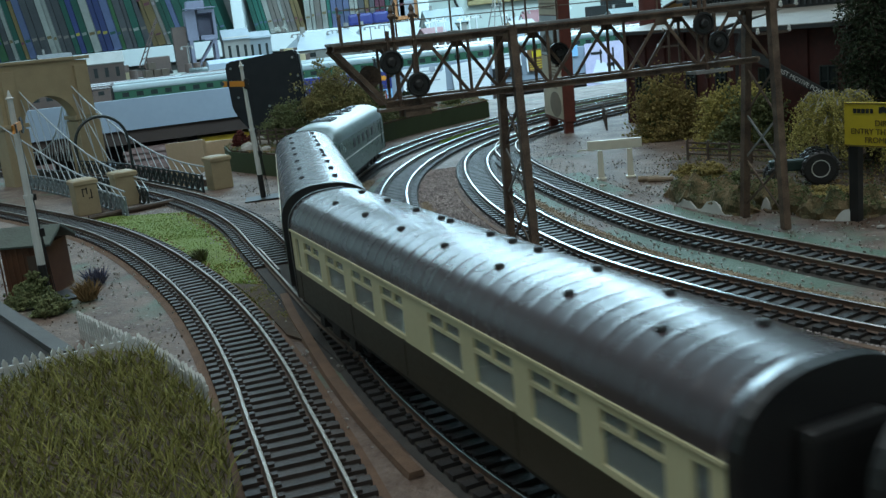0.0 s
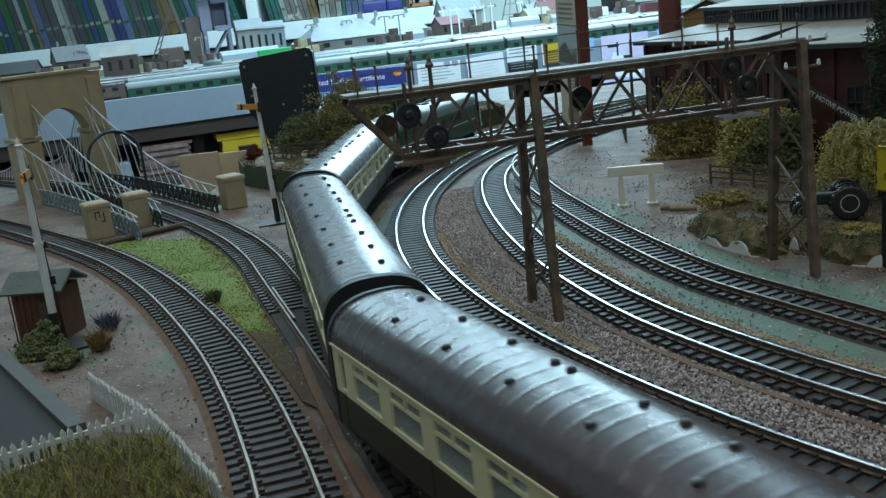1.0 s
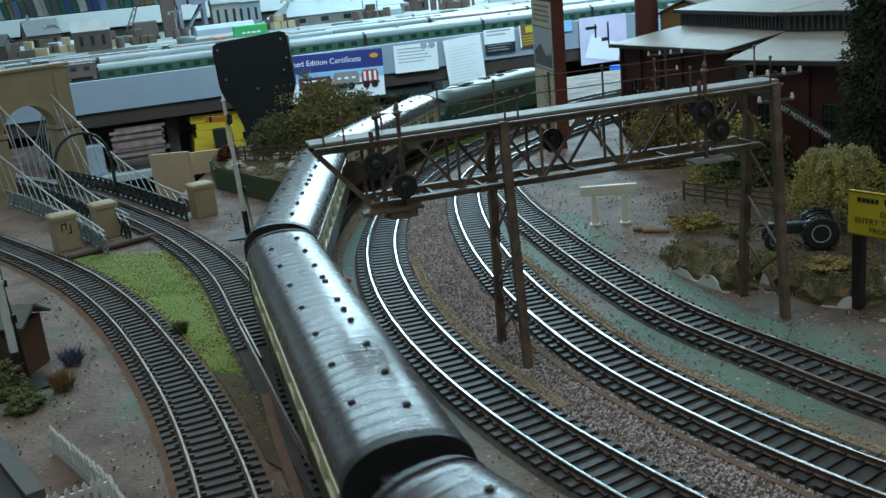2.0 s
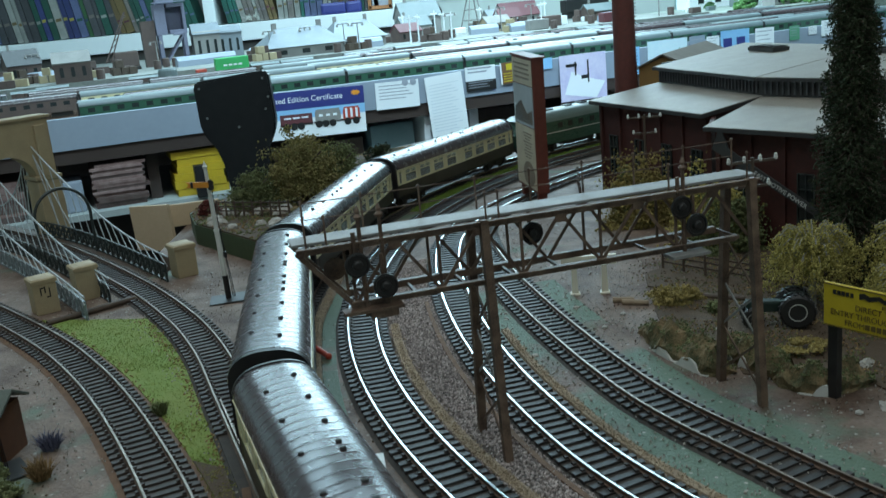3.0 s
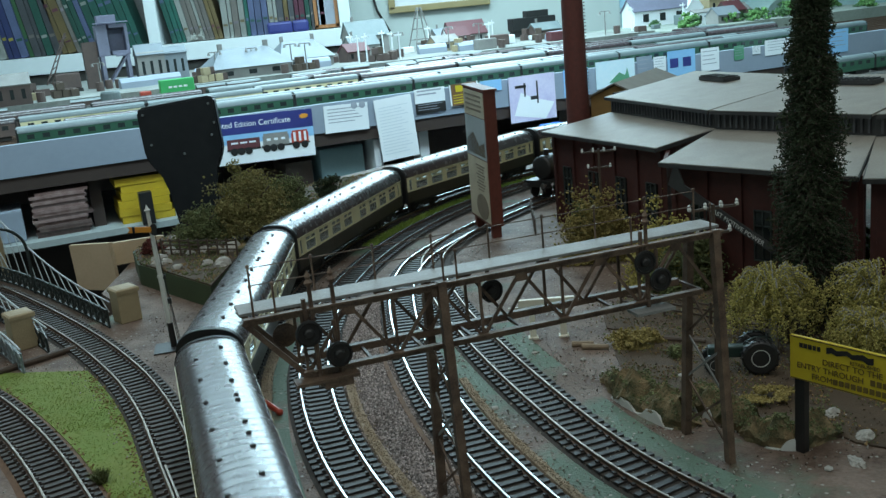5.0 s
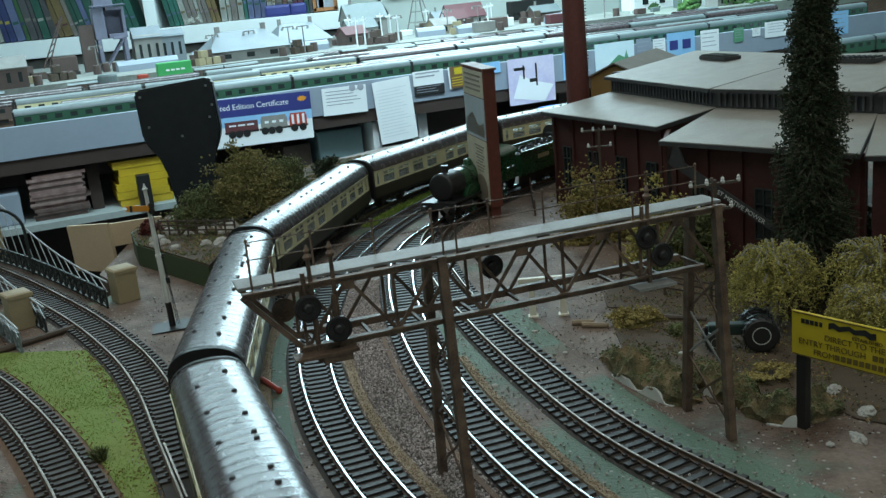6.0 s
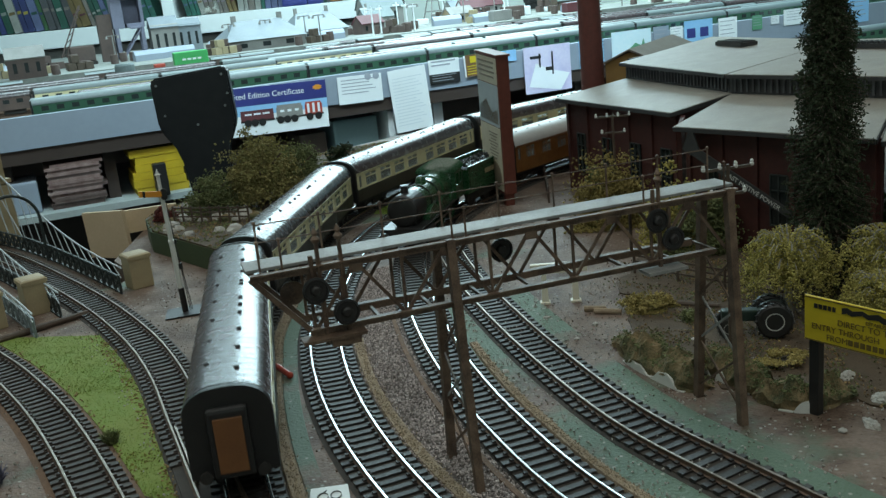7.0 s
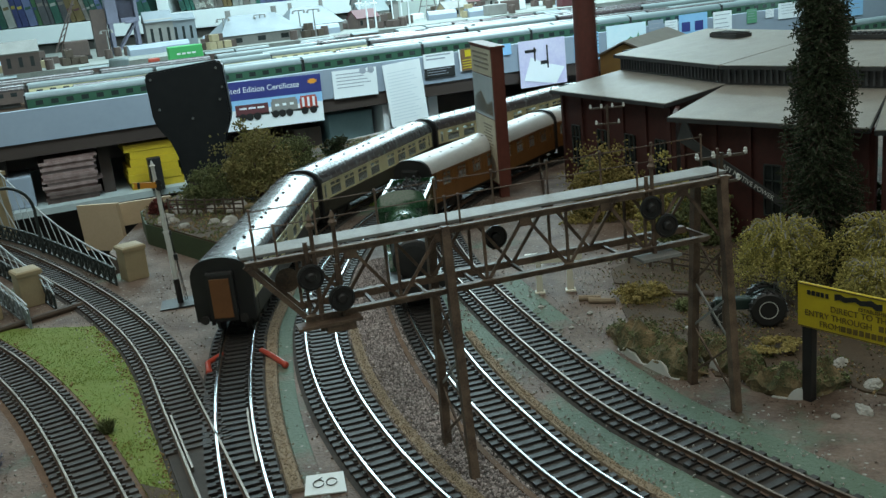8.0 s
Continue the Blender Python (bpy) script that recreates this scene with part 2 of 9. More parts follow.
def rod(bm, a, b, r0, r1=None, n=8, cap=True):
    """A round bar from a to b."""
    a, b = Vector(a), Vector(b)
    r1 = r0 if r1 is None else r1
    d = (b - a).normalized()
    u = d.orthogonal().normalized()
    w = d.cross(u)
    rings = []
    for p, r in ((a, r0), (b, r1)):
        rings.append([bm.verts.new(p + (u * math.cos(2 * math.pi * i / n) + w * math.sin(2 * math.pi * i / n)) * r) for i in range(n)])
    for i in range(n):
        j = (i + 1) % n
        bm.faces.new((rings[0][i], rings[0][j], rings[1][j], rings[1][i]))
    if cap:
        bm.faces.new(rings[0][::-1])
        bm.faces.new(rings[1])


def beam(bm, a, b, w, h):
    """A square bar from a to b, w wide and h high."""
    a, b = Vector(a), Vector(b)
    d = b - a
    m = Matrix.Translation((a + b) / 2) @ d.to_track_quat("X", "Z").to_matrix().to_4x4()
    box(bm, 0, 0, 0, d.length, w, h, m)


def lathe(bm, prof, n=16, m=None):
    """Turn a profile of (radius, height) round z."""
    rings = []
    for r, z in prof:
        rings.append([bm.verts.new((r * math.cos(2 * math.pi * i / n), r * math.sin(2 * math.pi * i / n), z)) for i in range(n)])
    for a, b in zip(rings, rings[1:]):
        for i in range(n):
            j = (i + 1) % n
            bm.faces.new((a[i], a[j], b[j], b[i]))
    bm.faces.new(rings[0][::-1])
    bm.faces.new(rings[-1])
    if m is not None:
        for ring in rings:
            for v in ring:
                v.co = m @ v.co


def loft(bm, sections, closed=True, caps=True):
    """Skin over sections of equal counts of points."""
    rings = [[bm.verts.new(p) for p in s] for s in sections]
    n = len(rings[0])
    for a, b in zip(rings, rings[1:]):
        for i in range(n if closed else n - 1):
            j = (i + 1) % n
            bm.faces.new((a[i], a[j], b[j], b[i]))
    if caps and closed:
        bm.faces.new(rings[0][::-1])
        bm.faces.new(rings[-1])
    return rings


def prism(bm, outline, z0, z1, m=None):
    """A flat outline raised from z0 to z1."""
    lo = [bm.verts.new((x, y, z0)) for x, y in outline]
    hi = [bm.verts.new((x, y, z1)) for x, y in outline]
    n = len(lo)
    for i in range(n):
        j = (i + 1) % n
        bm.faces.new((lo[i], lo[j], hi[j], hi[i]))
    bm.faces.new(hi)
    bm.faces.new(lo[::-1])
    if m is not None:
        for v in lo + hi:
            v.co = m @ v.co


# ---- curves of the tracks ----
def arc(cx, cy, r, a0, a1, n):
    return [(cx - r * math.cos(radians(a0 + (a1 - a0) * i / (n - 1))), cy + r * math.sin(radians(a0 + (a1 - a0) * i / (n - 1)))) for i in range(n)]


class Line:
    """A smooth line over the board through given points, by its length."""

    def __init__(self, pts, n=24):
        p = [np.array(q, float) for q in pts]
        p = [2 * p[0] - p[1]] + p + [2 * p[-1] - p[-2]]
        out = []
        for i in range(1, len(p) - 2):
            a, b, c, d = p[i - 1:i + 3]
            for k in range(n):
                u = k / n
                out.append(0.5 * (2 * b + (c - a) * u + (2 * a - 5 * b + 4 * c - d) * u * u + (3 * b - a - 3 * c + d) * u ** 3))
        out.append(p[-2])
        self.p = np.array(out)
        self.s = np.r_[0, np.cumsum(np.linalg.norm(np.diff(self.p, axis=0), axis=1))]
        self.length = float(self.s[-1])

    def at(self, s):
        return Vector((float(np.interp(s, self.s, self.p[:, 0])), float(np.interp(s, self.s, self.p[:, 1])), 0))

    def way(self, s):
        return (self.at(s + 0.004) - self.at(s - 0.004)).normalized()

    def near(self, x, y):
        return float(self.s[np.argmin(np.hypot(self.p[:, 0] - x, self.p[:, 1] - y))])


MAIN = Line([(1.05, -0.72), (0.75, -0.58), (0.48, -0.38), (0.30, -0.20), (0.19, -0.05), (0.115, 0.05), (0.055, 0.135), (0.012, 0.205), (-0.0165, 0.27), (-0.04, 0.34), (-0.0605, 0.41), (-0.0775, 0.49), (-0.0875, 0.57)] + arc(0.61, 0.648, 0.70, 0, 150, 13))
LOOP = Line(arc(0.610, 0.646, 0.6535, -62, 110, 20))
GOODS = Line([(0.40, 0.07), (0.24, 0.175), (0.14, 0.275), (0.0775, 0.375), (0.045, 0.468), (0.026, 0.56), (0.016, 0.66), (0.0155, 0.745), (0.024, 0.808), (0.041, 0.858), (0.078, 0.92), (0.13, 0.99), (0.187, 1.052), (0.26, 1.115), (0.36, 1.165), (0.5, 1.19), (0.68, 1.17), (0.85, 1.08), (1.05, 0.9), (1.2, 0.65), (1.27, 0.35), (1.25, 0.0), (1.2, -0.35)])
YARD = Line([(0.60, 0.06), (0.45, 0.125), (0.33, 0.19), (0.235, 0.262), (0.17, 0.325), (0.131, 0.392), (0.1005, 0.458), (0.0755, 0.553), (0.0565, 0.65), (0.049, 0.70), (0.0435, 0.76), (0.0425, 0.81), (0.05, 0.86), (0.075, 0.915)])
OUTER = Line([(0.02, 0.02), (-0.018, 0.13), (-0.042, 0.21), (-0.06, 0.265), (-0.0705, 0.297), (-0.0915, 0.353), (-0.121, 0.42), (-0.1655, 0.505), (-0.207, 0.572), (-0.25, 0.63), (-0.32, 0.71), (-0.42, 0.815), (-0.55, 0.94)])
BRANCH = Line([(-0.03, 0.307), (-0.05, 0.355), (-0.0755, 0.425), (-0.105, 0.506), (-0.133, 0.581), (-0.168, 0.653), (-0.226, 0.747), (-0.325, 0.882), (-0.402, 0.966), (-0.5, 1.06), (-0.62, 1.16)])
RAIL_Z = 0.005
GAUGE = 0.0173


def ribbon(bm, line, s0, s1, prof, off, step=0.008):
    """Sweep a profile of (across, up) along a line, off metres to its right."""
    n = max(2, int((s1 - s0) / step))
    secs = []
    for i in range(n + 1):
        s = s0 + (s1 - s0) * i / n
        p, w = line.at(s), line.way(s)
        right = Vector((w.y, -w.x, 0))
        secs.append([p + right * (off + a) + Vector((0, 0, b)) for a, b in prof])
    loft(bm, secs)


def sleeper_mesh(name, material):
    bm = bmesh.new()
    prism(bm, [(-0.0149, -0.0015), (0.0149, -0.0015), (0.0149, 0.0015), (-0.0149, 0.0015)], 0.0011, 0.0027)
    for x in (-1, 1):
        for d in (-1, 1):
            box(bm, x * GAUGE / 2 + d * 0.0018, 0, 0.0031, 0.0016, 0.0019, 0.0009)
    return mesh_of(name, bm, material)


def track(name, line, label, top, tie, s0=0.0, s1=None, ties=None, gap=0.0063, bed=UNDERLAY, bed_w=0.0168):
    s1 = line.length if s1 is None else s1
    ob = thing(name, Matrix(), label, "railway track", "tracks of the layout", "structure")
    bm = bmesh.new()
    ribbon(bm, line, s0, s1, [(-bed_w, 0.0002), (bed_w, 0.0002), (bed_w - 0.003, 0.0011), (-bed_w + 0.003, 0.0011)], 0)
    part("underlay", bm, bed, ob)
    bm = bmesh.new()
    ribbon(bm, line, s0, s1, [(-0.0145, 0.0009), (0.0145, 0.0009), (0.0142, 0.0016), (-0.0142, 0.0016)], 0)
    part("ballast_bed", bm, UNDERLAY, ob)
    for side in (-1, 1):
        bm = bmesh.new()
        ribbon(bm, line, s0, s1, [(-0.0011, 0.0026), (0.0011, 0.0026), (0.0005, 0.0031), (0.0005, 0.0041), (0.00062, 0.0046), (-0.00062, 0.0046), (-0.0005, 0.0041), (-0.0005, 0.0031)], side * GAUGE / 2)
        rail = part("rail", bm, RAIL_SIDE, ob)
        bm = bmesh.new()
        ribbon(bm, line, s0, s1, [(-0.00062, 0.0046), (0.00062, 0.0046), (0.00058, 0.00492), (0.0004, 0.00505), (-0.0004, 0.00505), (-0.00058, 0.00492)], side * GAUGE / 2)
        part("rail_head", bm, top, rail, "worn bright rail head", smooth=False)
    a, b = ties or (s0, s1)
    s, k = a, 0
    while s < b:
        p, w = line.at(s), line.way(s)
        turn = math.atan2(w.y, w.x) - math.pi / 2
        piece("sleeper", tie, ob, Matrix.Translation(p) @ Matrix.Rotation(turn + random.uniform(-0.012, 0.012), 4, "Z"))
        s += gap
    return ob


# ---- baseboard, room shell ----
def slab(name, outline, z0, z1, material, label, category, kind="structure"):
    bm = bmesh.new()
    prism(bm, outline, z0, z1)
    return tagged(part(name, bm, material), label, category, kind=kind)


WALL = mat("pale_wall_paint", (0.62, 0.68, 0.64), (0.58, 0.64, 0.6), 3, 0.75, 0, 0.1, 200)
CARPET = mat("dark_carpet", (0.06, 0.06, 0.07), (0.09, 0.085, 0.08), 30, 0.95, 0, 0.5, 300)
CEILING = mat("white_ceiling", (0.75, 0.77, 0.76), (0.7, 0.72, 0.71), 3, 0.85)
BOARD_EDGE = mat("plywood_edge", (0.66, 0.5, 0.34), (0.56, 0.42, 0.27), 40, 0.7)


def room_shell():
    x0, x1, y0, y1, z0, z1 = -2.6, 3.4, -1.8, 4.66, -0.95, 1.45
    slab("floor", [(x0, y0), (x1, y0), (x1, y1), (x0, y1)], z0 - 0.05, z0, CARPET, "dark carpeted floor of the layout room", "floor")
    slab("ceiling", [(x0, y0), (x1, y0), (x1, y1), (x0, y1)], z1, z1 + 0.05, CEILING, "plain white ceiling of the room", "ceiling")
    t = 0.08
    for nm, o in (("wall_north", [(x0, y1), (x1, y1), (x1, y1 + t), (x0, y1 + t)]), ("wall_south", [(x0, y0 - t), (x1, y0 - t), (x1, y0), (x0, y0)]),
                  ("wall_west", [(x0 - t, y0), (x0, y0), (x0, y1), (x0 - t, y1)]), ("wall_east", [(x1, y0), (x1 + t, y0), (x1 + t, y1), (x1, y1)])):
        slab(nm, o, z0, z1, WALL, "pale green-white painted room wall", "wall")


room_shell()
slab("ground", [(-0.62, -0.85), (1.5, -0.85), (1.5, 1.62), (0.25, 1.5), (0.02, 1.40), (-0.12, 1.28), (-0.235, 1.0), (-0.235, 0.86), (-0.20, 0.80), (-0.225, 0.77), (-0.262, 0.772), (-0.44, 0.975), (-0.62, 1.13)], -0.03, 0.0, GROUND, "dusty grey-green painted layout baseboard", "baseboard")

TIE, TIE_BROWN = sleeper_mesh("sleeper", SLEEPER), sleeper_mesh("sleeper_brown", SLEEPER_BROWN)
track("main_track", MAIN, "curved model railway track with black sleepers on a tan bed", RAIL_TOP, TIE)
track("loop_track", LOOP, "curved model track with shining steel rails", RAIL_TOP, TIE)
track("goods_track", GOODS, "curved model track with shining rails beside gravel", RAIL_TOP, TIE)
track("yard_track", YARD, "curved model track with black sleepers, joining by points", RAIL_DULL, TIE, ties=(0.0, YARD.near(0.043, 0.79)), bed=UNDERLAY)
track("outer_track", OUTER, "curved model track with brown sleepers leading to the bridge", RAIL_DULL, TIE_BROWN, bed=CORK_RED, bed_w=0.0178)
track("branch_track", BRANCH, "curved model track from points onto the suspension bridge", RAIL_DULL, TIE_BROWN, ties=(BRANCH.near(-0.09, 0.465), BRANCH.length), bed=UNDERLAY)


# ---- rolling stock: x ahead, z from the rail head ----
HALF_W, EAVES, CROWN = 0.0175, 0.0365, 0.0492


def roof_arc(x, w=HALF_W + 0.0004, z0=EAVES, z1=CROWN, n=16, lift=0.0, drop=0.0):
    pts = []
    for i in range(n + 1):
        a = math.pi * i / n
        c, s = math.cos(a), math.sin(a)
        pts.append((x, (w + lift) * math.copysign(abs(c) ** 0.82, c), z0 + (z1 - z0 + lift - drop) * abs(s) ** 0.86))
    return pts


def wheel_mesh(r, name="wheel"):
    bm = bmesh.new()
    lathe(bm, [(r + 0.0009, -0.0012), (r + 0.0009, -0.0007), (r, -0.0005), (r - 0.0002, 0.0012), (r - 0.0012, 0.0012), (r - 0.0014, 0.0007), (0.0012, 0.0006), (0.0011, 0.0014)], 20)
    return mesh_of(name, bm, SOOT)


WHEEL = wheel_mesh(0.0061)


def bogie(parent, x, half=0.0165):
    bm = bmesh.new()
    for y in (-1, 1):
        box(bm, 0, y * 0.0125, 0.0072, half * 2 + 0.008, 0.0018, 0.003, bevel=0.0004)
        for d in (-1, 1):
            box(bm, d * half, y * 0.0132, 0.006, 0.0046, 0.0022, 0.0048)
        box(bm, 0, y * 0.0134, 0.0062, 0.009, 0.002, 0.0045)
    box(bm, 0, 0, 0.0075, 0.006, 0.024, 0.0035)
    b = part("bogie", bm, SOOT, parent, at=pose(x, 0, 0))
    for d in (-1, 1):
        for y in (-1, 1):
            piece("wheel", WHEEL, b, pose(d * half, y * 0.0088, 0.0061, -90 * y))
    return b


def windows_row(length, wide):
    """Openings along one side: (centre, width), doors at the ends and near the middle."""
    out = [(-length / 2 + 0.009, 0.0042), (length / 2 - 0.009, 0.0042), (0.012, 0.0042)]
    n = 8
    for i in range(n):
        x = -length / 2 + 0.029 + i * (length - 0.05) / (n - 0.55) + (0.006 if i >= 4 else -0.002)
        out.append((x, wide))
    return sorted(out)


def coach(name, label, group, upper, lower, roof_m, end_label, length=0.2385, wide=0.0182, rear=False, ribs=True, teak=False):
    ob = thing(name, Matrix(), label, "railway carriage", group)
    h = length / 2
    # roof with raised ribs
    bm = bmesh.new()
    secs, n = [], 36
    secs.append(roof_arc(-h + 0.0022))
    for i in range(n):
        x = -h + 0.007 + i * (length - 0.014) / (n - 1)
        k = 0.00006 if ribs else 0.0
        for dx, l in ((-0.0016, 0), (-0.0007, 0), (-0.0002, k), (0.0002, k), (0.0007, 0), (0.0016, 0)):
            secs.append(roof_arc(x + dx, lift=l))
    secs.append(roof_arc(h - 0.0022))
    rings = loft(bm, secs, closed=False)
    for ring in (rings[0], rings[-1]):
        bm.faces.new(ring)
    roof = part("roof", bm, roof_m, ob, smooth=True)
    for side in (-1, 1):
        bm = bmesh.new()
        box(bm, 0, side * (HALF_W + 0.0004), EAVES + 0.0006, length - 0.005, 0.0006, 0.0007)
        part("gutter", bm, upper, roof, "pale rain strip along the roof edge")
    vent = bmesh.new()
    lathe(vent, [(0.0012, -0.0012), (0.0012, 0.0005), (0.001, 0.0010), (0.0004, 0.0012)], 10)
    vent = mesh_of("roof_vent", vent, BLACK)
    rows = [(x, -0.0052) for x in np.linspace(-h + 0.02, h - 0.02, 9)] + [(x, 0.0078) for x in np.linspace(-h + 0.03, h - 0.03, 7)] + [(-0.012, -0.0052), (0.031, -0.0052)]
    if not teak:
        for x, y in rows:
            z = EAVES + (CROWN - EAVES) * math.sqrt(max(0, 1 - (y / HALF_W) ** 2)) ** 0.86
            piece("roof_vent", vent, roof, pose(x, y, z))
    else:
        for x in np.linspace(-h + 0.02, h - 0.02, 12):
            piece("roof_vent", vent, roof, pose(x, 0.006, CROWN - 0.0012))
    # sides, with real openings
    z_waist, z_sill, z_lintel = 0.0226, 0.0240, 0.0348
    openings = windows_row(length, wide)
    pane_meshes = {}
    for side in (-1, 1):
        y = side * (HALF_W - 0.0005)
        bm = bmesh.new()
        box(bm, 0, y, (z_waist + z_sill) / 2, length - 0.004, 0.001, z_sill - z_waist)
        box(bm, 0, y, (z_lintel + EAVES) / 2, length - 0.004, 0.001, EAVES - z_lintel)
        x = -h + 0.002
        for c, w in openings + [(h - 0.002, 0.0)]:
            if c - w / 2 > x + 1e-5:
                box(bm, (x + c - w / 2) / 2, y, (z_sill + z_lintel) / 2, c - w / 2 - x, 0.001, z_lintel - z_sill)
            x = c + w / 2
        for c, w in openings:
            if w > 0.006:
                box(bm, c, y, 0.0316, w, 0.0008, 0.0009)
                box(bm, c, y, 0.0334, 0.001, 0.0008, 0.0028)
        if teak:
            for i in range(44):
                box(bm, -h + 0.005 + i * (length - 0.01) / 43, y + side * 0.0006, 0.0295, 0.0006, 0.0004, 0.0135)
        sp = part("upper_panel", bm, upper, ob)
        bm = bmesh.new()
        box(bm, 0, y, 0.0173, length - 0.004, 0.0012, 0.0106)
        for i in range(5):
            box(bm, -h + 0.009 + (0, 0.06, 0.1215, 0.165, length - 0.018)[i], y + side * 0.0006, 0.0178, 0.0005, 0.0004, 0.0105)
        part("lower_panel", bm, lower, ob)
        for c, w in openings:
            key = round(w, 4)
            if key not in pane_meshes:
                b2 = bmesh.new()
                box(b2, 0, 0, 0, w, 0.0003, z_lintel - z_sill)
                pane_meshes[key] = mesh_of("window_pane", b2, GLASS)
            p = piece("window_pane", pane_meshes[key], sp, pose(c, y - side * 0.0004, (z_sill + z_lintel) / 2))
            p.visible_shadow = False
    bm = bmesh.new()
    box(bm, 0, 0, 0.0125, length - 0.006, 0.0325, 0.001)
    for i in range(9):
        box(bm, -h + 0.02 + i * (length - 0.04) / 8, 0, 0.0185, 0.0015, 0.030, 0.011)
    part("seating", bm, INSIDE, ob)
    # ends and gangways
    for d in (-1, 1):
        bm = bmesh.new()
        prof = [(0, y, z) for _, y, z in roof_arc(0, w=HALF_W + 0.0006, z1=CROWN + 0.0004)] + [(0, -HALF_W - 0.0003, 0.0115), (0, HALF_W + 0.0003, 0.0115)]
        loft(bm, [[(d * (h - 0.0024), y, z) for _, y, z in prof], [(d * h, y * 0.985, z - 0.0002) for _, y, z in prof]])
        end = part("end_panel", bm, BLACK, ob, end_label)
        bm = bmesh.new()
        box(bm, d * (h + 0.0018), 0, 0.0265, 0.0042, 0.0165, 0.030, bevel=0.0016)
        part("gangway", bm, BLACK, end)
        if rear and d < 0:
            bm = bmesh.new()
            box(bm, -h - 0.0042, 0, 0.026, 0.0008, 0.0115, 0.0235, bevel=0.0003)
            part("gangway_door", bm, DOOR_TAN, end, "tan-orange gangway door")
        bm = bmesh.new()
        for y in (-1, 1):
            rod(bm, (d * h, y * 0.0115, 0.0135), (d * (h + 0.004), y * 0.0115, 0.0135), 0.0011)
            rod(bm, (d * (h + 0.0038), y * 0.0115, 0.0135), (d * (h + 0.0046), y * 0.0115, 0.0135), 0.0026, n=12)
            part("buffer", bm, SOOT, end)
            bm = bmesh.new()
        bm.free()
    bm = bmesh.new()
    for y in (-1, 1):
        box(bm, 0, y * 0.0155, 0.0108, length - 0.004, 0.0016, 0.0022)
        beam(bm, (-0.045, y * 0.012, 0.0095), (-0.025, y * 0.012, 0.0055), 0.001, 0.001)
        beam(bm, (0.045, y * 0.012, 0.0095), (0.025, y * 0.012, 0.0055), 0.001, 0.001)
        beam(bm, (-0.025, y * 0.012, 0.0055), (0.025, y * 0.012, 0.0055), 0.001, 0.001)
    box(bm, 0.012, 0, 0.0085, 0.02, 0.02, 0.005, bevel=0.0005)
    box(bm, -0.018, 0.006, 0.0085, 0.012, 0.009, 0.0055, bevel=0.0005)
    part("underframe", bm, SOOT, ob)
    for d in (-1, 1):
        bogie(ob, d * (h - 0.034))
    return ob


CREAM_LABEL = "cream and chocolate model coach with ribbed grey roof"
coaches = [coach("railway_coach", CREAM_LABEL, "coaches of the passenger train", CREAM, CHOC, ROOF, "black coach end")]
for _ in range(4):
    coaches.append(copy_thing(coaches[0], Matrix()))
coaches.append(coach("railway_coach", "last cream and chocolate coach with tan gangway door", "coaches of the passenger train", CREAM, CHOC, ROOF, "black coach end", rear=True))
teaks = [coach("teak_coach", "varnished teak-brown model coach with off-white roof", "coaches of the steam train", TEAK, TEAK, TEAK_ROOF, "black coach end", length=0.24, wide=0.0135, ribs=False, teak=True)]
teaks.append(copy_thing(teaks[0], Matrix()))


def body_section(x, w, z0, z_side, z_top, n=14):
    pts = [(x, -w, z0), (x, -w, z_side)]
    for i in range(1, n):
        a = math.pi * i / n
        pts.append((x, -w * math.cos(a) if abs(math.cos(a)) > 1e-6 else 0.0, z_side + (z_top - z_side) * math.sin(a) ** 0.8))
    pts += [(x, w, z_side), (x, w, z0)]
    return pts


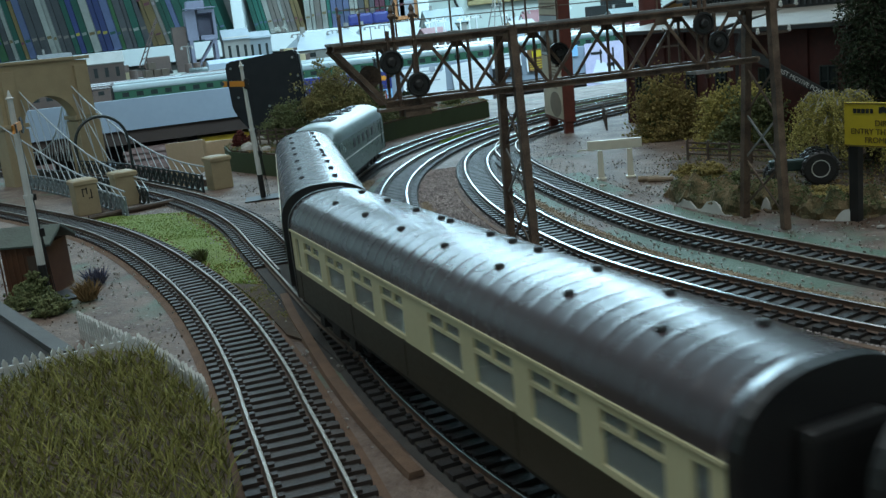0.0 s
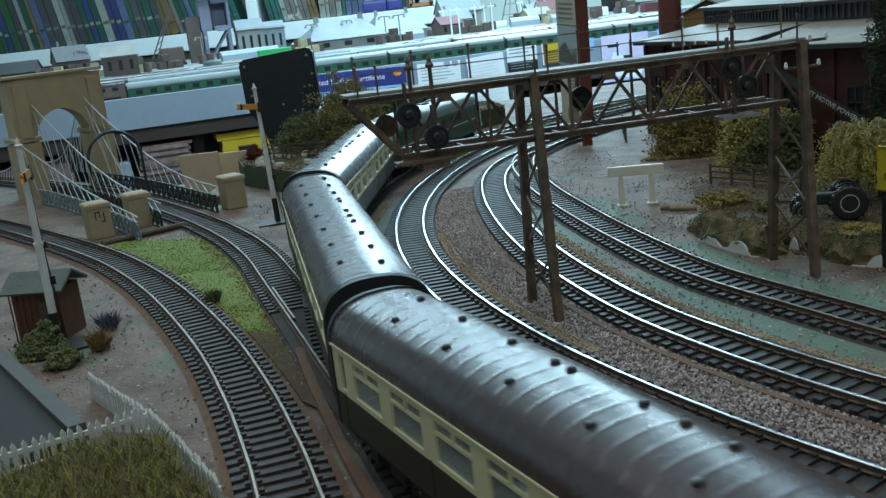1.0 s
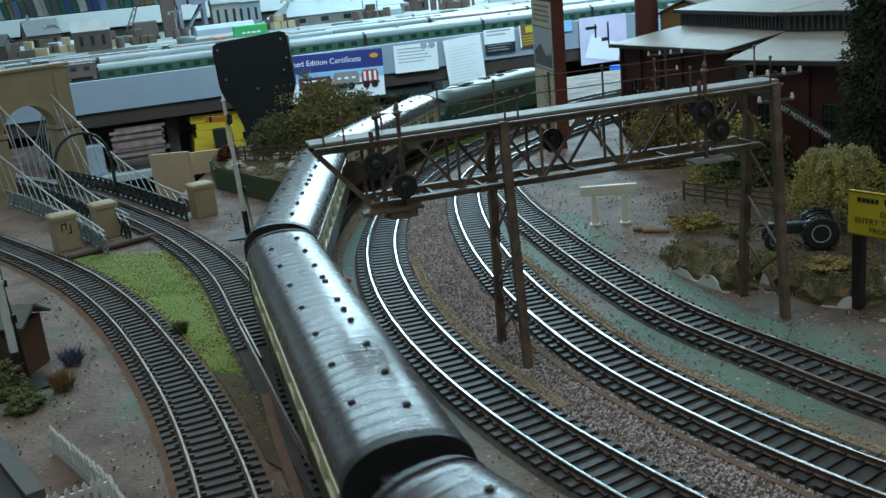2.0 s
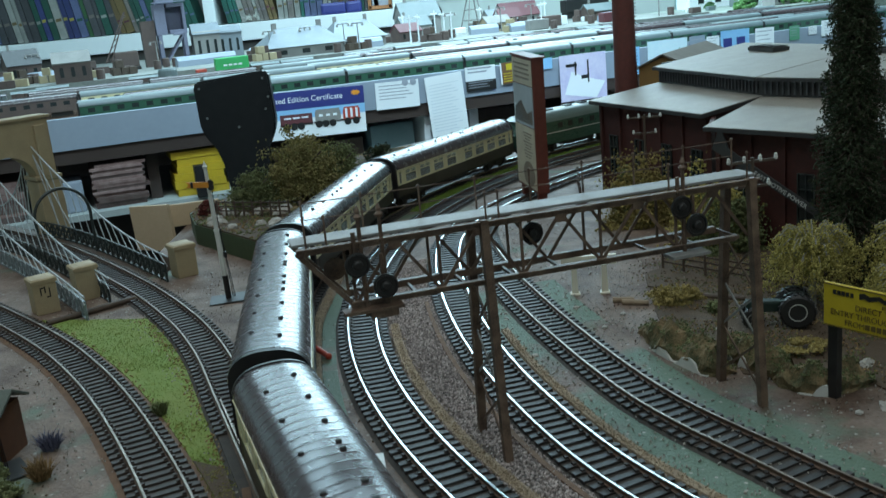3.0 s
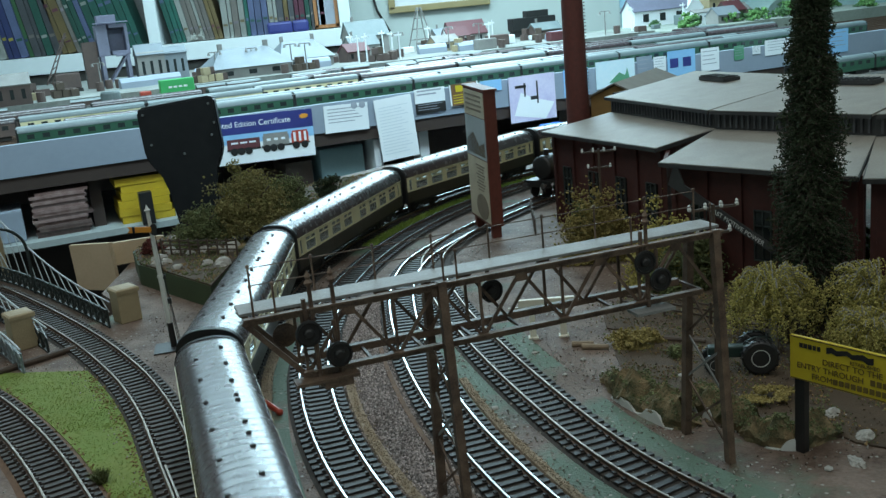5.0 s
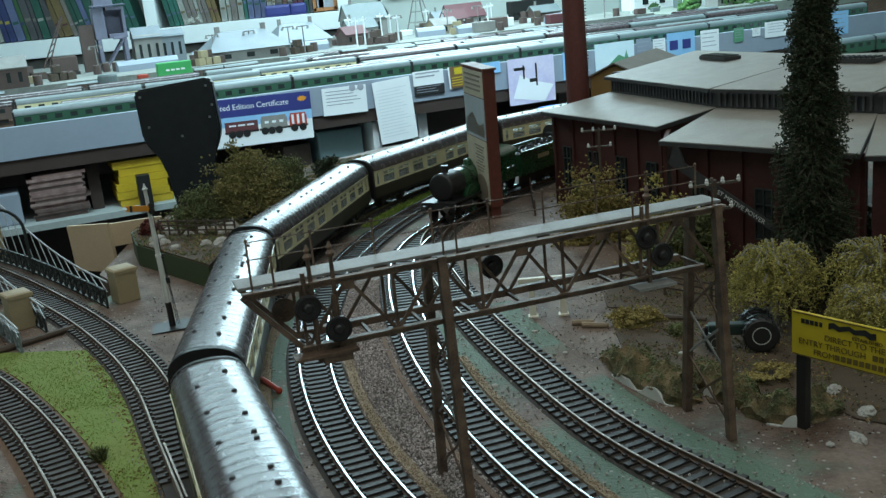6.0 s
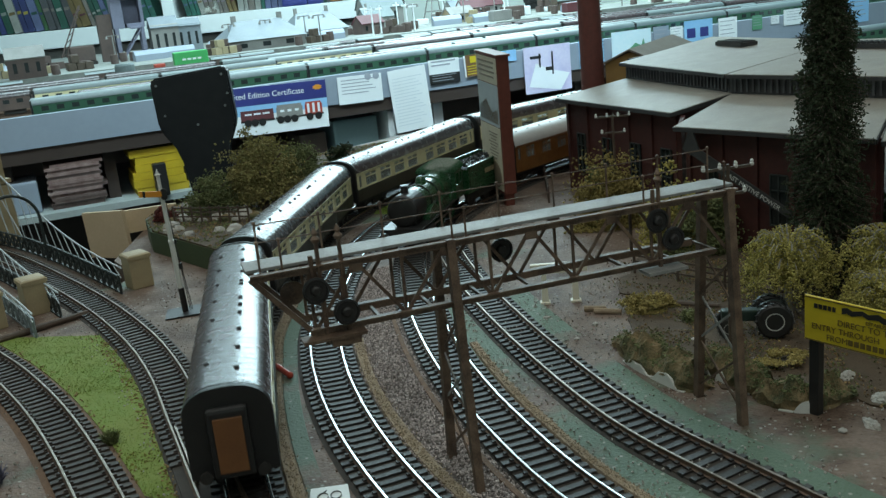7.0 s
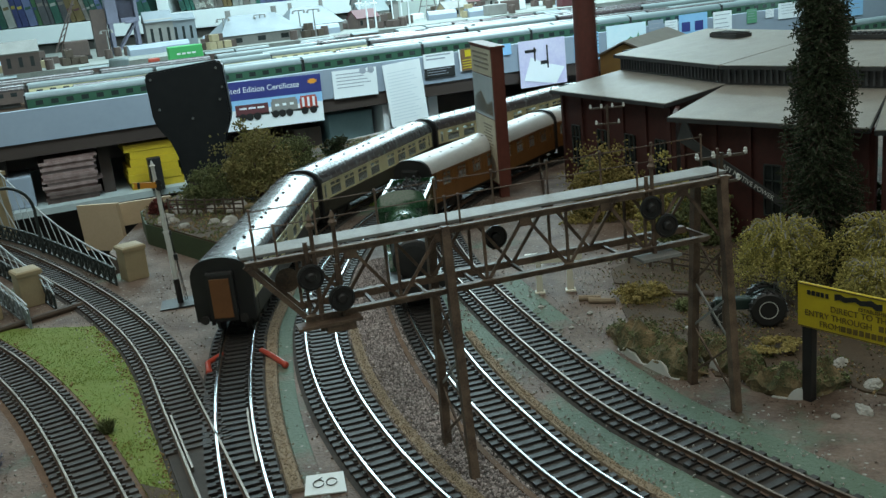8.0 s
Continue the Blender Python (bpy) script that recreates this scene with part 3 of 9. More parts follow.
def diesel():
    ob = thing("diesel_locomotive", Matrix(), "dark green model diesel locomotive with pale grey roof", "locomotive", "passenger train")
    L = 0.205
    h = L / 2
    bm = bmesh.new()
    secs = [(h, 0.0135, 0.012, 0.026, 0.0275), (h - 0.0025, 0.0155, 0.011, 0.0275, 0.030), (h - 0.006, 0.0165, 0.0105, 0.033, 0.039), (h - 0.009, 0.0172, 0.0105, 0.0355, 0.0415), (-h + 0.009, 0.0172, 0.0105, 0.0355, 0.0415), (-h + 0.006, 0.0165, 0.0105, 0.033, 0.039), (-h + 0.0025, 0.0155, 0.011, 0.0275, 0.030), (-h, 0.0135, 0.012, 0.026, 0.0275)]
    loft(bm, [body_section(*s) for s in secs])
    part("body", bm, GREEN_LOCO, ob)
    bm = bmesh.new()
    rings = loft(bm, [roof_arc(x, w, 0.0362, t) for x, w, t in ((-h + 0.0062, 0.0155, 0.0425), (-h + 0.013, 0.0172, 0.0478), (-h + 0.03, 0.0174, 0.0488), (h - 0.03, 0.0174, 0.0488), (h - 0.013, 0.0172, 0.0478), (h - 0.0062, 0.0155, 0.0425))], closed=False)
    bm.faces.new(rings[0]), bm.faces.new(rings[-1])
    roof = part("roof", bm, LOCO_ROOF, ob, "pale grey loco roof", smooth=True)
    for x, sx, sy in ((-0.045, 0.022, 0.014), (-0.005, 0.012, 0.010), (0.02, 0.012, 0.012), (0.05, 0.02, 0.006)):
        bm = bmesh.new()
        box(bm, x, 0, 0.0488, sx, sy, 0.0012, bevel=0.0003)
        for k in range(5):
            box(bm, x + (k - 2) * sx / 6, 0, 0.0496, sx / 12, sy * 0.9, 0.0005)
        part("roof_grille", bm, BLACK, roof)
    for side in (-1, 1):
        bm = bmesh.new()
        box(bm, 0, side * 0.0173, 0.0232, L - 0.022, 0.0004, 0.0008)
        part("waist_stripe", bm, WHITE, ob, "thin pale stripe")
        for x in (-0.07, -0.035, -0.018, 0.0, 0.02, 0.04, 0.07):
            bm = bmesh.new()
            box(bm, x, side * 0.0172, 0.0305, 0.0075 if abs(x) < 0.06 else 0.005, 0.0006, 0.006)
            part("side_window", bm, GLASS if abs(x) > 0.06 else BLACK, ob)
        for d in (-1, 1):
            bm = bmesh.new()
            box(bm, d * (h - 0.019), side * 0.0173, 0.024, 0.006, 0.0005, 0.022)
            part("cab_door", bm, GREEN_LOCO, ob)
    for d in (-1, 1):
        for y in (-0.0075, 0.0075):
            bm = bmesh.new()
            box(bm, 0, 0, 0, 0.0006, 0.011, 0.0068, pose(d * (h - 0.0043), y, 0.0335, 0, d * -24, 0))
            part("windscreen", bm, GLASS, ob)
        bm = bmesh.new()
        box(bm, d * (h - 0.001), 0, 0.0115, 0.004, 0.032, 0.004, bevel=0.0005)
        for y in (-1, 1):
            rod(bm, (d * h, y * 0.0115, 0.0125), (d * (h + 0.006), y * 0.0115, 0.0125), 0.0012)
            rod(bm, (d * (h + 0.005), y * 0.0115, 0.0125), (d * (h + 0.006), y * 0.0115, 0.0125), 0.0028, n=12)
        part("buffer_beam", bm, SOOT, ob)
        bogie(ob, d * (h - 0.042), 0.018)
    bm = bmesh.new()
    box(bm, 0, 0, 0.0085, 0.05, 0.026, 0.006, bevel=0.0008)
    part("fuel_tank", bm, SOOT, ob)
    return ob


def spoked_wheel(r):
    bm = bmesh.new()
    n = 28
    for a, b in ((r, r - 0.0014), (0.0022, 0.0002)):
        ring = []
        for rad, z in ((a, -0.001), (a, 0.001), (b, 0.001), (b, -0.001)):
            ring.append([bm.verts.new((rad * math.cos(2 * math.pi * i / n), rad * math.sin(2 * math.pi * i / n), z)) for i in range(n)])
        for k in range(4):
            for i in range(n):
                j = (i + 1) % n
                bm.faces.new((ring[k][i], ring[k][j], ring[(k + 1) % 4][j], ring[(k + 1) % 4][i]))
    for i in range(12):
        a = 2 * math.pi * i / 12
        beam(bm, (0.0015 * math.cos(a), 0.0015 * math.sin(a), 0), (r * 0.95 * math.cos(a), r * 0.95 * math.sin(a), 0), 0.0008, 0.0009)
    return mesh_of("driving_wheel", bm, GREEN_STEAM)


COAL = mat("coal", (0.012, 0.012, 0.013), (0.03, 0.03, 0.03), 300, 0.4, 0, 1.0, 600)


def steam_loco():
    ob = thing("steam_locomotive", Matrix(), "apple-green model steam locomotive with black smokebox", "locomotive", "steam train")
    cz, r = 0.0295, 0.0118
    lie = Matrix.Rotation(math.pi / 2, 4, "Y")
    bm = bmesh.new()
    lathe(bm, [(r * 0.98, 0.0), (r, 0.002), (r, 0.045), (r + 0.0012, 0.047), (r + 0.0016, 0.068)], 28, pose(0.045, 0, cz) @ Matrix.Rotation(-math.pi / 2, 4, "Y"))
    boiler = part("boiler", bm, GREEN_STEAM, ob, smooth=False)
    for x in (0.03, 0.012, -0.004, -0.018):
        bm = bmesh.new()
        lathe(bm, [(r + 0.0007, 0.0), (r + 0.0009, 0.0003), (r + 0.0009, 0.0009), (r + 0.0007, 0.0012)], 28, pose(x, 0, cz) @ lie)
        part("boiler_band", bm, BLACK, boiler, "thin black and white lining band")
    bm = bmesh.new()
    lathe(bm, [(r + 0.0006, 0.0), (r + 0.0006, 0.022), (r - 0.0006, 0.0232), (r - 0.003, 0.0238), (0.002, 0.0245)], 28, pose(0.045, 0, cz) @ lie)
    box(bm, 0.054, 0, 0.02, 0.018, 0.016, 0.01)
    smoke = part("smokebox", bm, BLACK, ob, "black smokebox with round door")
    bm = bmesh.new()
    lathe(bm, [(0.0036, 0.0), (0.0029, 0.002), (0.0028, 0.0062), (0.0034, 0.0066), (0.0034, 0.0075)], 16, pose(0.058, 0, cz + r - 0.001))
    part("chimney", bm, BLACK, smoke)
    bm = bmesh.new()
    lathe(bm, [(0.0048, 0.0), (0.0042, 0.0015), (0.004, 0.004), (0.0032, 0.0056), (0.0012, 0.0063)], 16, pose(0.018, 0, cz + r - 0.001))
    part("dome", bm, GREEN_STEAM, boiler, smooth=True)
    bm = bmesh.new()
    box(bm, 0.013, 0, 0.0168, 0.125, 0.0335, 0.0012)
    box(bm, 0.0745, 0, 0.0135, 0.002, 0.0335, 0.006)
    part("running_plate", bm, BLACK, ob)
    for side in (-1, 1):
        for x in (0.034, 0.004, -0.026):
            bm = bmesh.new()
            pts = [(x + 0.0135 * math.cos(math.pi * i / 12), 0.0172 + 0.0095 * math.sin(math.pi * i / 12)) for i in range(13)]
            rings = [[(a, side * 0.0105, b) for a, b in pts], [(a, side * 0.0145, b) for a, b in pts]]
            loft(bm, rings)
            part("splasher", bm, GREEN_STEAM, ob)
    # cab
    bm = bmesh.new()
    for side in (-1, 1):
        box(bm, -0.0335, side * 0.0162, 0.0225, 0.023, 0.0012, 0.0115)
        box(bm, -0.0235, side * 0.0162, 0.033, 0.003, 0.0012, 0.0105)
        box(bm, -0.0345, side * 0.0162, 0.033, 0.003, 0.0012, 0.0105)
        box(bm, -0.0435, side * 0.0162, 0.033, 0.003, 0.0012, 0.0105)
        box(bm, -0.0335, side * 0.0162, 0.0392, 0.023, 0.0012, 0.0025)
    box(bm, -0.0222, 0, 0.0205, 0.001, 0.032, 0.008)
    box(bm, -0.0222, 0.0147, 0.0325, 0.001, 0.0035, 0.016)
    box(bm, -0.0222, -0.0147, 0.0325, 0.001, 0.0035, 0.016)
    box(bm, -0.0222, 0, 0.0425, 0.001, 0.029, 0.005)
    box(bm, -0.0222, 0, 0.037, 0.001, 0.010, 0.008)
    cab = part("cab", bm, GREEN_STEAM, ob)
    for y in (-0.009, 0.009):
        bm = bmesh.new()
        box(bm, -0.0222, y, 0.0375, 0.0005, 0.0078, 0.006)
        part("cab_window", bm, GLASS, cab)
    bm = bmesh.new()
    rings = loft(bm, [roof_arc(x, 0.0172, 0.0402, 0.0478) for x in (-0.049, -0.02)], closed=False)
    bm.faces.new(rings[0]), bm.faces.new(rings[-1])
    part("cab_roof", bm, GREEN_STEAM, cab, "glossy green cab roof", smooth=True)
    big, small = spoked_wheel(0.0125), wheel_mesh(0.0062, "carrying_wheel")
    for side in (-1, 1):
        for x in (0.034, 0.004, -0.026):
            piece("driving_wheel", big, ob, pose(x, side * 0.0088, 0.0125, -90 * side))
        for x in (0.052, 0.07):
            piece("carrying_wheel", small, ob, pose(x, side * 0.0088, 0.0062, -90 * side))
        bm = bmesh.new()
        beam(bm, (0.034, side * 0.0108, 0.0085), (-0.026, side * 0.0108, 0.0085), 0.0008, 0.0016)
        part("coupling_rod", bm, STEEL, ob)
        bm = bmesh.new()
        rod(bm, (0.0755, side * 0.0115, 0.0135), (0.081, side * 0.0115, 0.0135), 0.0012)
        rod(bm, (0.0805, side * 0.0115, 0.0135), (0.0815, side * 0.0115, 0.0135), 0.0027, n=14)
        part("buffer", bm, STEEL, ob)
        bm = bmesh.new()
        box(bm, 0.053, side * 0.0145, 0.011, 0.02, 0.005, 0.0075, bevel=0.001)
        part("cylinder", bm, BLACK, ob)
    return ob


def steam_tender():
    ob = thing("steam_tender", Matrix(), "apple-green tender heaped with black coal", "tender", "steam train")
    bm = bmesh.new()
    box(bm, 0, 0, 0.0155, 0.084, 0.032, 0.0025)
    for s in (-1, 1):
        box(bm, 0, s * 0.0155, 0.027, 0.08, 0.001, 0.021)
        box(bm, 0, s * 0.0165, 0.0378, 0.08, 0.0025, 0.0008)
    box(bm, -0.04, 0, 0.027, 0.001, 0.031, 0.021)
    box(bm, 0.034, 0, 0.025, 0.001, 0.031, 0.017)
    part("tank", bm, GREEN_STEAM, ob)
    for s in (-1, 1):
        bm = bmesh.new()
        for i in range(5):
            box(bm, -0.008 + i * 0.0042, s * 0.0162, 0.0285, 0.003, 0.0004, 0.0042)
        part("lettering", bm, STONE, ob, "small pale lettering, too small to read")
    rnd = random.Random(5)
    bm = bmesh.new()
    box(bm, -0.002, 0, 0.028, 0.072, 0.029, 0.012)
    for _ in range(220):
        x, y = rnd.uniform(-0.037, 0.032), rnd.uniform(-0.013, 0.013)
        z = 0.0335 + 0.006 * max(0, 1 - (y / 0.014) ** 2) * rnd.uniform(0.5, 1)
        q = rnd.uniform(0.0012, 0.0024)
        box(bm, 0, 0, 0, q, q * rnd.uniform(0.6, 1), q * rnd.uniform(0.6, 1), pose(x, y, z, rnd.uniform(0, 90), rnd.uniform(0, 90), rnd.uniform(0, 90)))
    part("coal_heap", bm, COAL, ob)
    small = wheel_mesh(0.0075, "tender_wheel")
    bm = bmesh.new()
    for s in (-1, 1):
        box(bm, 0, s * 0.0125, 0.0105, 0.08, 0.0018, 0.007)
        for x in (-0.027, 0, 0.027):
            piece("tender_wheel", small, ob, pose(x, s * 0.0088, 0.0075, -90 * s))
    part("frame", bm, SOOT, ob)
    return ob


LOCO, STEAM, TENDER = diesel(), steam_loco(), steam_tender()


# ---- scattered stuff ----
OCTA = np.array([(1, 0, 0), (-1, 0, 0), (0, 1, 0), (0, -1, 0), (0, 0, 1), (0, 0, -1)], float)
OCTA_F = np.array([(0, 2, 4), (2, 1, 4), (1, 3, 4), (3, 0, 4), (2, 0, 5), (1, 2, 5), (3, 1, 5), (0, 3, 5)])


def turns(rng, n):
    q = rng.normal(size=(n, 4))
    q /= np.linalg.norm(q, axis=1)[:, None]
    w, x, y, z = q.T
    return np.stack([1 - 2 * (y * y + z * z), 2 * (x * y - z * w), 2 * (x * z + y * w), 2 * (x * y + z * w), 1 - 2 * (x * x + z * z), 2 * (y * z - x * w), 2 * (x * z - y * w), 2 * (y * z + x * w), 1 - 2 * (x * x + y * y)], -1).reshape(n, 3, 3)


def clumps(name, centres, sizes, stretch, material, rng, parent=None, label=""):
    """Many small irregular lumps in one mesh."""
    n = len(centres)
    base = OCTA[None] * (1 + rng.uniform(-0.35, 0.35, (n, 6, 1))) * np.array(stretch)[None, None]
    v = np.einsum("nij,nkj->nki", turns(rng, n), base) * np.asarray(sizes)[:, None, None] + np.asarray(centres)[:, None]
    f = OCTA_F[None] + 6 * np.arange(n)[:, None, None]
    me = bpy.data.meshes.new(name)
    me.from_pydata(v.reshape(-1, 3).tolist(), [], f.reshape(-1, 3).tolist())
    me.materials.append(material)
    ob = new(name, me)
    if parent is not None:
        ob.parent = parent
    if label:
        ob["label"] = label
    return ob


def blades(name, roots, height, width, lean, material, rng, parent=None, label=""):
    """Grass blades: thin bent triangles standing on their roots."""
    roots = np.asarray(roots)
    n = len(roots)
    a = rng.uniform(0, 2 * np.pi, n)
    side = np.stack([np.cos(a), np.sin(a), 0 * a], -1) * width
    h = height * rng.uniform(0.5, 1.25, (n, 1))
    b = rng.uniform(0, 2 * np.pi, n)
    tip = roots + np.stack([np.cos(b), np.sin(b), 0 * b], -1) * lean * rng.uniform(0.2, 1.3, (n, 1)) + np.array([0, 0, 1.0]) * h
    mid = roots * 0.45 + tip * 0.55 + np.array([0, 0, 0.12]) * h
    v = np.stack([roots - side, roots + side, mid + side * 0.8, mid - side * 0.8, tip], 1)
    k = 5 * np.arange(n)[:, None]
    faces = (k + np.array([[0, 1, 2, 3]])).tolist() + (k + np.array([[3, 2, 4]])).tolist()
    me = bpy.data.meshes.new(name)
    me.from_pydata(v.reshape(-1, 3).tolist(), [], faces)
    me.materials.append(material)
    ob = new(name, me)
    if parent is not None:
        ob.parent = parent
    if label:
        ob["label"] = label
    return ob


def across(line, s, off):
    p, w = line.at(s), line.way(s)
    return p + Vector((w.y, -w.x, 0)) * off


def between(la, oa, lb, ob_, y0, y1, n=40):
    """Points of two lines, each shifted sideways, for a run of y."""
    out = []
    for y in np.linspace(y0, y1, n):
        ia, ib = int(np.argmin(np.abs(la.p[:, 1] - y))), int(np.argmin(np.abs(lb.p[:, 1] - y)))
        out.append((across(la, float(la.s[ia]), oa), across(lb, float(lb.s[ib]), ob_)))
    return out


def field(name, pairs, z, material, label, category):
    bm = bmesh.new()
    rows = []
    for a, b in pairs:
        rows.append([bm.verts.new(a.lerp(b, k / 8) + Vector((0, 0, z + 0.0004 * noise.noise((a.lerp(b, k / 8)) * 90)))) for k in range(9)])
    for r, q in zip(rows, rows[1:]):
        for k in range(8):
            bm.faces.new((r[k], r[k + 1], q[k + 1], q[k]))
    edge = bmesh.ops.extrude_face_region(bm, geom=bm.faces[:])
    for v in edge["geom"]:
        if isinstance(v, bmesh.types.BMVert):
            v.co.z += 0.0006
    return tagged(part(name, bm, material), label, category, kind="structure")


def inside(x, y, poly):
    hit = False
    for (x0, y0), (x1, y1) in zip(poly, poly[1:] + poly[:1]):
        if (y0 > y) != (y1 > y) and x < (x1 - x0) * (y - y0) / (y1 - y0) + x0:
            hit = not hit
    return hit


plot = [(-0.36, 0.02), (-0.075, 0.02), (-0.055, 0.13), (-0.052, 0.18), (-0.063, 0.22), (-0.078, 0.25), (-0.104, 0.292), (-0.122, 0.298), (-0.145, 0.27), (-0.36, 0.16)]
rng = np.random.default_rng(4)
LOOP_UP = Line(arc(0.610, 0.646, 0.6535, -58, 12, 14))
GOODS_LOW = Line([tuple(q) for q in GOODS.p[(GOODS.p[:, 1] < 0.78) & (GOODS.p[:, 1] > 0.1) & (GOODS.p[:, 0] < 0.5)][::12]])
pairs = between(LOOP_UP, 0.0165, GOODS_LOW, -0.0165, 0.125, 0.745, 48)
field("gravel_bed", pairs, 0.0003, GRAVEL_BED, "grey gravel strip between two tracks", "gravel")
pts = []
for _ in range(23000):
    i = int(rng.integers(0, len(pairs) - 1))
    u, w = float(rng.uniform()), float(rng.uniform(-0.02, 1.02))
    p = pairs[i][0].lerp(pairs[i][1], w).lerp(pairs[i + 1][0].lerp(pairs[i + 1][1], w), u)
    if p.y > 0.17:
        pts.append((p.x, p.y, 0.0013))
tagged(clumps("gravel", pts, rng.uniform(0.00042, 0.00085, len(pts)), (1, 1, 0.75), GRAVEL, rng), "loose grey and brown gravel on the layout", "gravel", kind="stuff")
pts = []
for line, o in ((YARD, 0.021), (GOODS_LOW, 0.020), (YARD, -0.022), (MAIN, -0.024), (OUTER, -0.026), (YARD, 0.034), (YARD, 0.0), (BRANCH, -0.02)):
    for _ in range(520):
        s = float(rng.uniform(0, line.length))
        p = across(line, s, o + float(rng.normal() * 0.006))
        if 0.2 < p.y < 1.0 and p.x > -0.24:
            pts.append((p.x, p.y, 0.0009 if abs(o) > 0.001 else 0.0022))
for _ in range(3800):
    x, y = float(rng.uniform(0.03, 0.24)), float(rng.uniform(0.36, 0.7))
    if noise.noise(Vector((x, y, 7.0)) * 30) > -0.02 and min(abs(o) for o in (YARD.p[:, 0] - x)[np.abs(YARD.p[:, 1] - y) < 0.01]) > 0.016:
        pts.append((x, y, 0.0005))
tagged(clumps("grit", pts, rng.uniform(0.0003, 0.0009, len(pts)), (1, 1, 0.6), ROCK_PALE, rng), "pale grit strewn beside the tracks", "grit", kind="stuff")
pts = [(0.056, 0.526), (0.061, 0.424), (0.126, 0.524), (0.056, 0.483), (0.186, 0.422), (-0.04, 0.60), (0.115, 0.58), (0.1, 0.56), (0.21, 0.41), (0.09, 0.60), (0.16, 0.54), (0.02, 0.47)]
for x, y in pts:
    bm = bmesh.new()
    bmesh.ops.create_icosphere(bm, subdivisions=1, radius=0.0022)
    for v in bm.verts:
        v.co = v.co * (1 + 0.5 * noise.noise(v.co * 500 + Vector((x, y, 0)) * 100))
        v.co.z *= 0.5
    tagged(part("pebble", bm, ROCK_PALE, at=pose(x, y, 0.0008)), "small pale stone lying on the dusty board", "stone", "pebbles beside the tracks")

# faded green paint along the yard track
for off, half in ((0.0235, 0.0075), (-0.0255, 0.0095)):
    bm = bmesh.new()
    ribbon(bm, YARD, YARD.near(0.16, 0.33), YARD.near(0.06, 0.66), [(-half, 0.0001), (half, 0.0001), (half * 0.9, 0.0005), (-half * 0.9, 0.0005)], off)
    tagged(part("painted_strip", bm, GREEN_GROUND), "faded green painted strip of board beside the yard track", "painted strip", kind="structure")

bm = bmesh.new()
ribbon(bm, MAIN, MAIN.near(-0.05, 0.375), MAIN.near(-0.088, 0.74), [(-0.0042, 0.0001), (0.0042, 0.0001), (0.0038, 0.0005), (-0.0038, 0.0005)], 0.0272)
tagged(part("painted_strip", bm, GREEN_GROUND), "faded green painted strip of board beside the main track", "painted strip", kind="structure")
pts = []
for line, o, half, a, b in ((LOOP, 0.0195, 0.0028, LOOP.near(0.03, 0.36), LOOP.near(-0.03, 0.60)), (MAIN, 0.0195, 0.0031, MAIN.near(-0.0605, 0.41), MAIN.near(-0.08, 0.72)), (GOODS, 0.019, 0.0024, GOODS.near(0.14, 0.275), GOODS.near(0.03, 0.57))):
    for _ in range(2600):
        p = across(line, float(rng.uniform(a, b)), o + float(rng.normal()) * half * 0.55)
        pts.append((p.x, p.y, 0.0019))
tagged(clumps("sand_grain", pts, rng.uniform(0.0002, 0.0006, len(pts)), (1, 1, 0.7), leaf_mat("tan_sand_grain", (0.36, 0.29, 0.2), (0.24, 0.18, 0.12), lo=0.55, hi=1.4), rng), "coarse tan sand along the track edging", "sand", kind="stuff")
for line, o, a, b in ((MAIN, GAUGE / 2 - 0.0019, 0.435, 0.495), (BRANCH, 0.0019 - GAUGE / 2, 0.44, 0.5)):
    bm = bmesh.new()
    ribbon(bm, line, float(line.s[np.argmin(np.abs(line.p[:, 1] - a))]), float(line.s[np.argmin(np.abs(line.p[:, 1] - b))]), [(-0.0005, 0.0027), (0.0005, 0.0027), (0.0005, 0.0049), (-0.0005, 0.0049)], o)
    tagged(part("check_rail", bm, RAIL_DULL), "short dull check rail at the track crossing", "rail", kind="structure")
# tan strips beside the tracks
for nm, line, off, half, s0, s1, mm in (("sand_strip", LOOP, 0.0195, 0.0031, LOOP.near(0.03, 0.36), LOOP.near(-0.03, 0.60), CORK), ("sand_strip", MAIN, 0.0195, 0.0034, MAIN.near(-0.0605, 0.41), MAIN.near(-0.08, 0.72), CORK), ("timber_batten", GOODS, -0.0195, 0.0016, GOODS.near(0.14, 0.275), GOODS.near(0.016, 0.64), CORK_RED), ("sand_strip", GOODS, 0.019, 0.0026, GOODS.near(0.14, 0.275), GOODS.near(0.03, 0.57), CORK), ("timber_batten", MAIN, -0.0205, 0.0022, MAIN.near(0.0, 0.225), MAIN.near(-0.0605, 0.41), CORK_RED)):
    bm = bmesh.new()
    ribbon(bm, line, s0, s1, [(-half, 0.0002), (half, 0.0002), (half * 0.8, 0.0019), (-half * 0.8, 0.0019)], off)
    tagged(part(nm, bm, mm), "tan edging strip along the curved track", "edging", kind="structure")

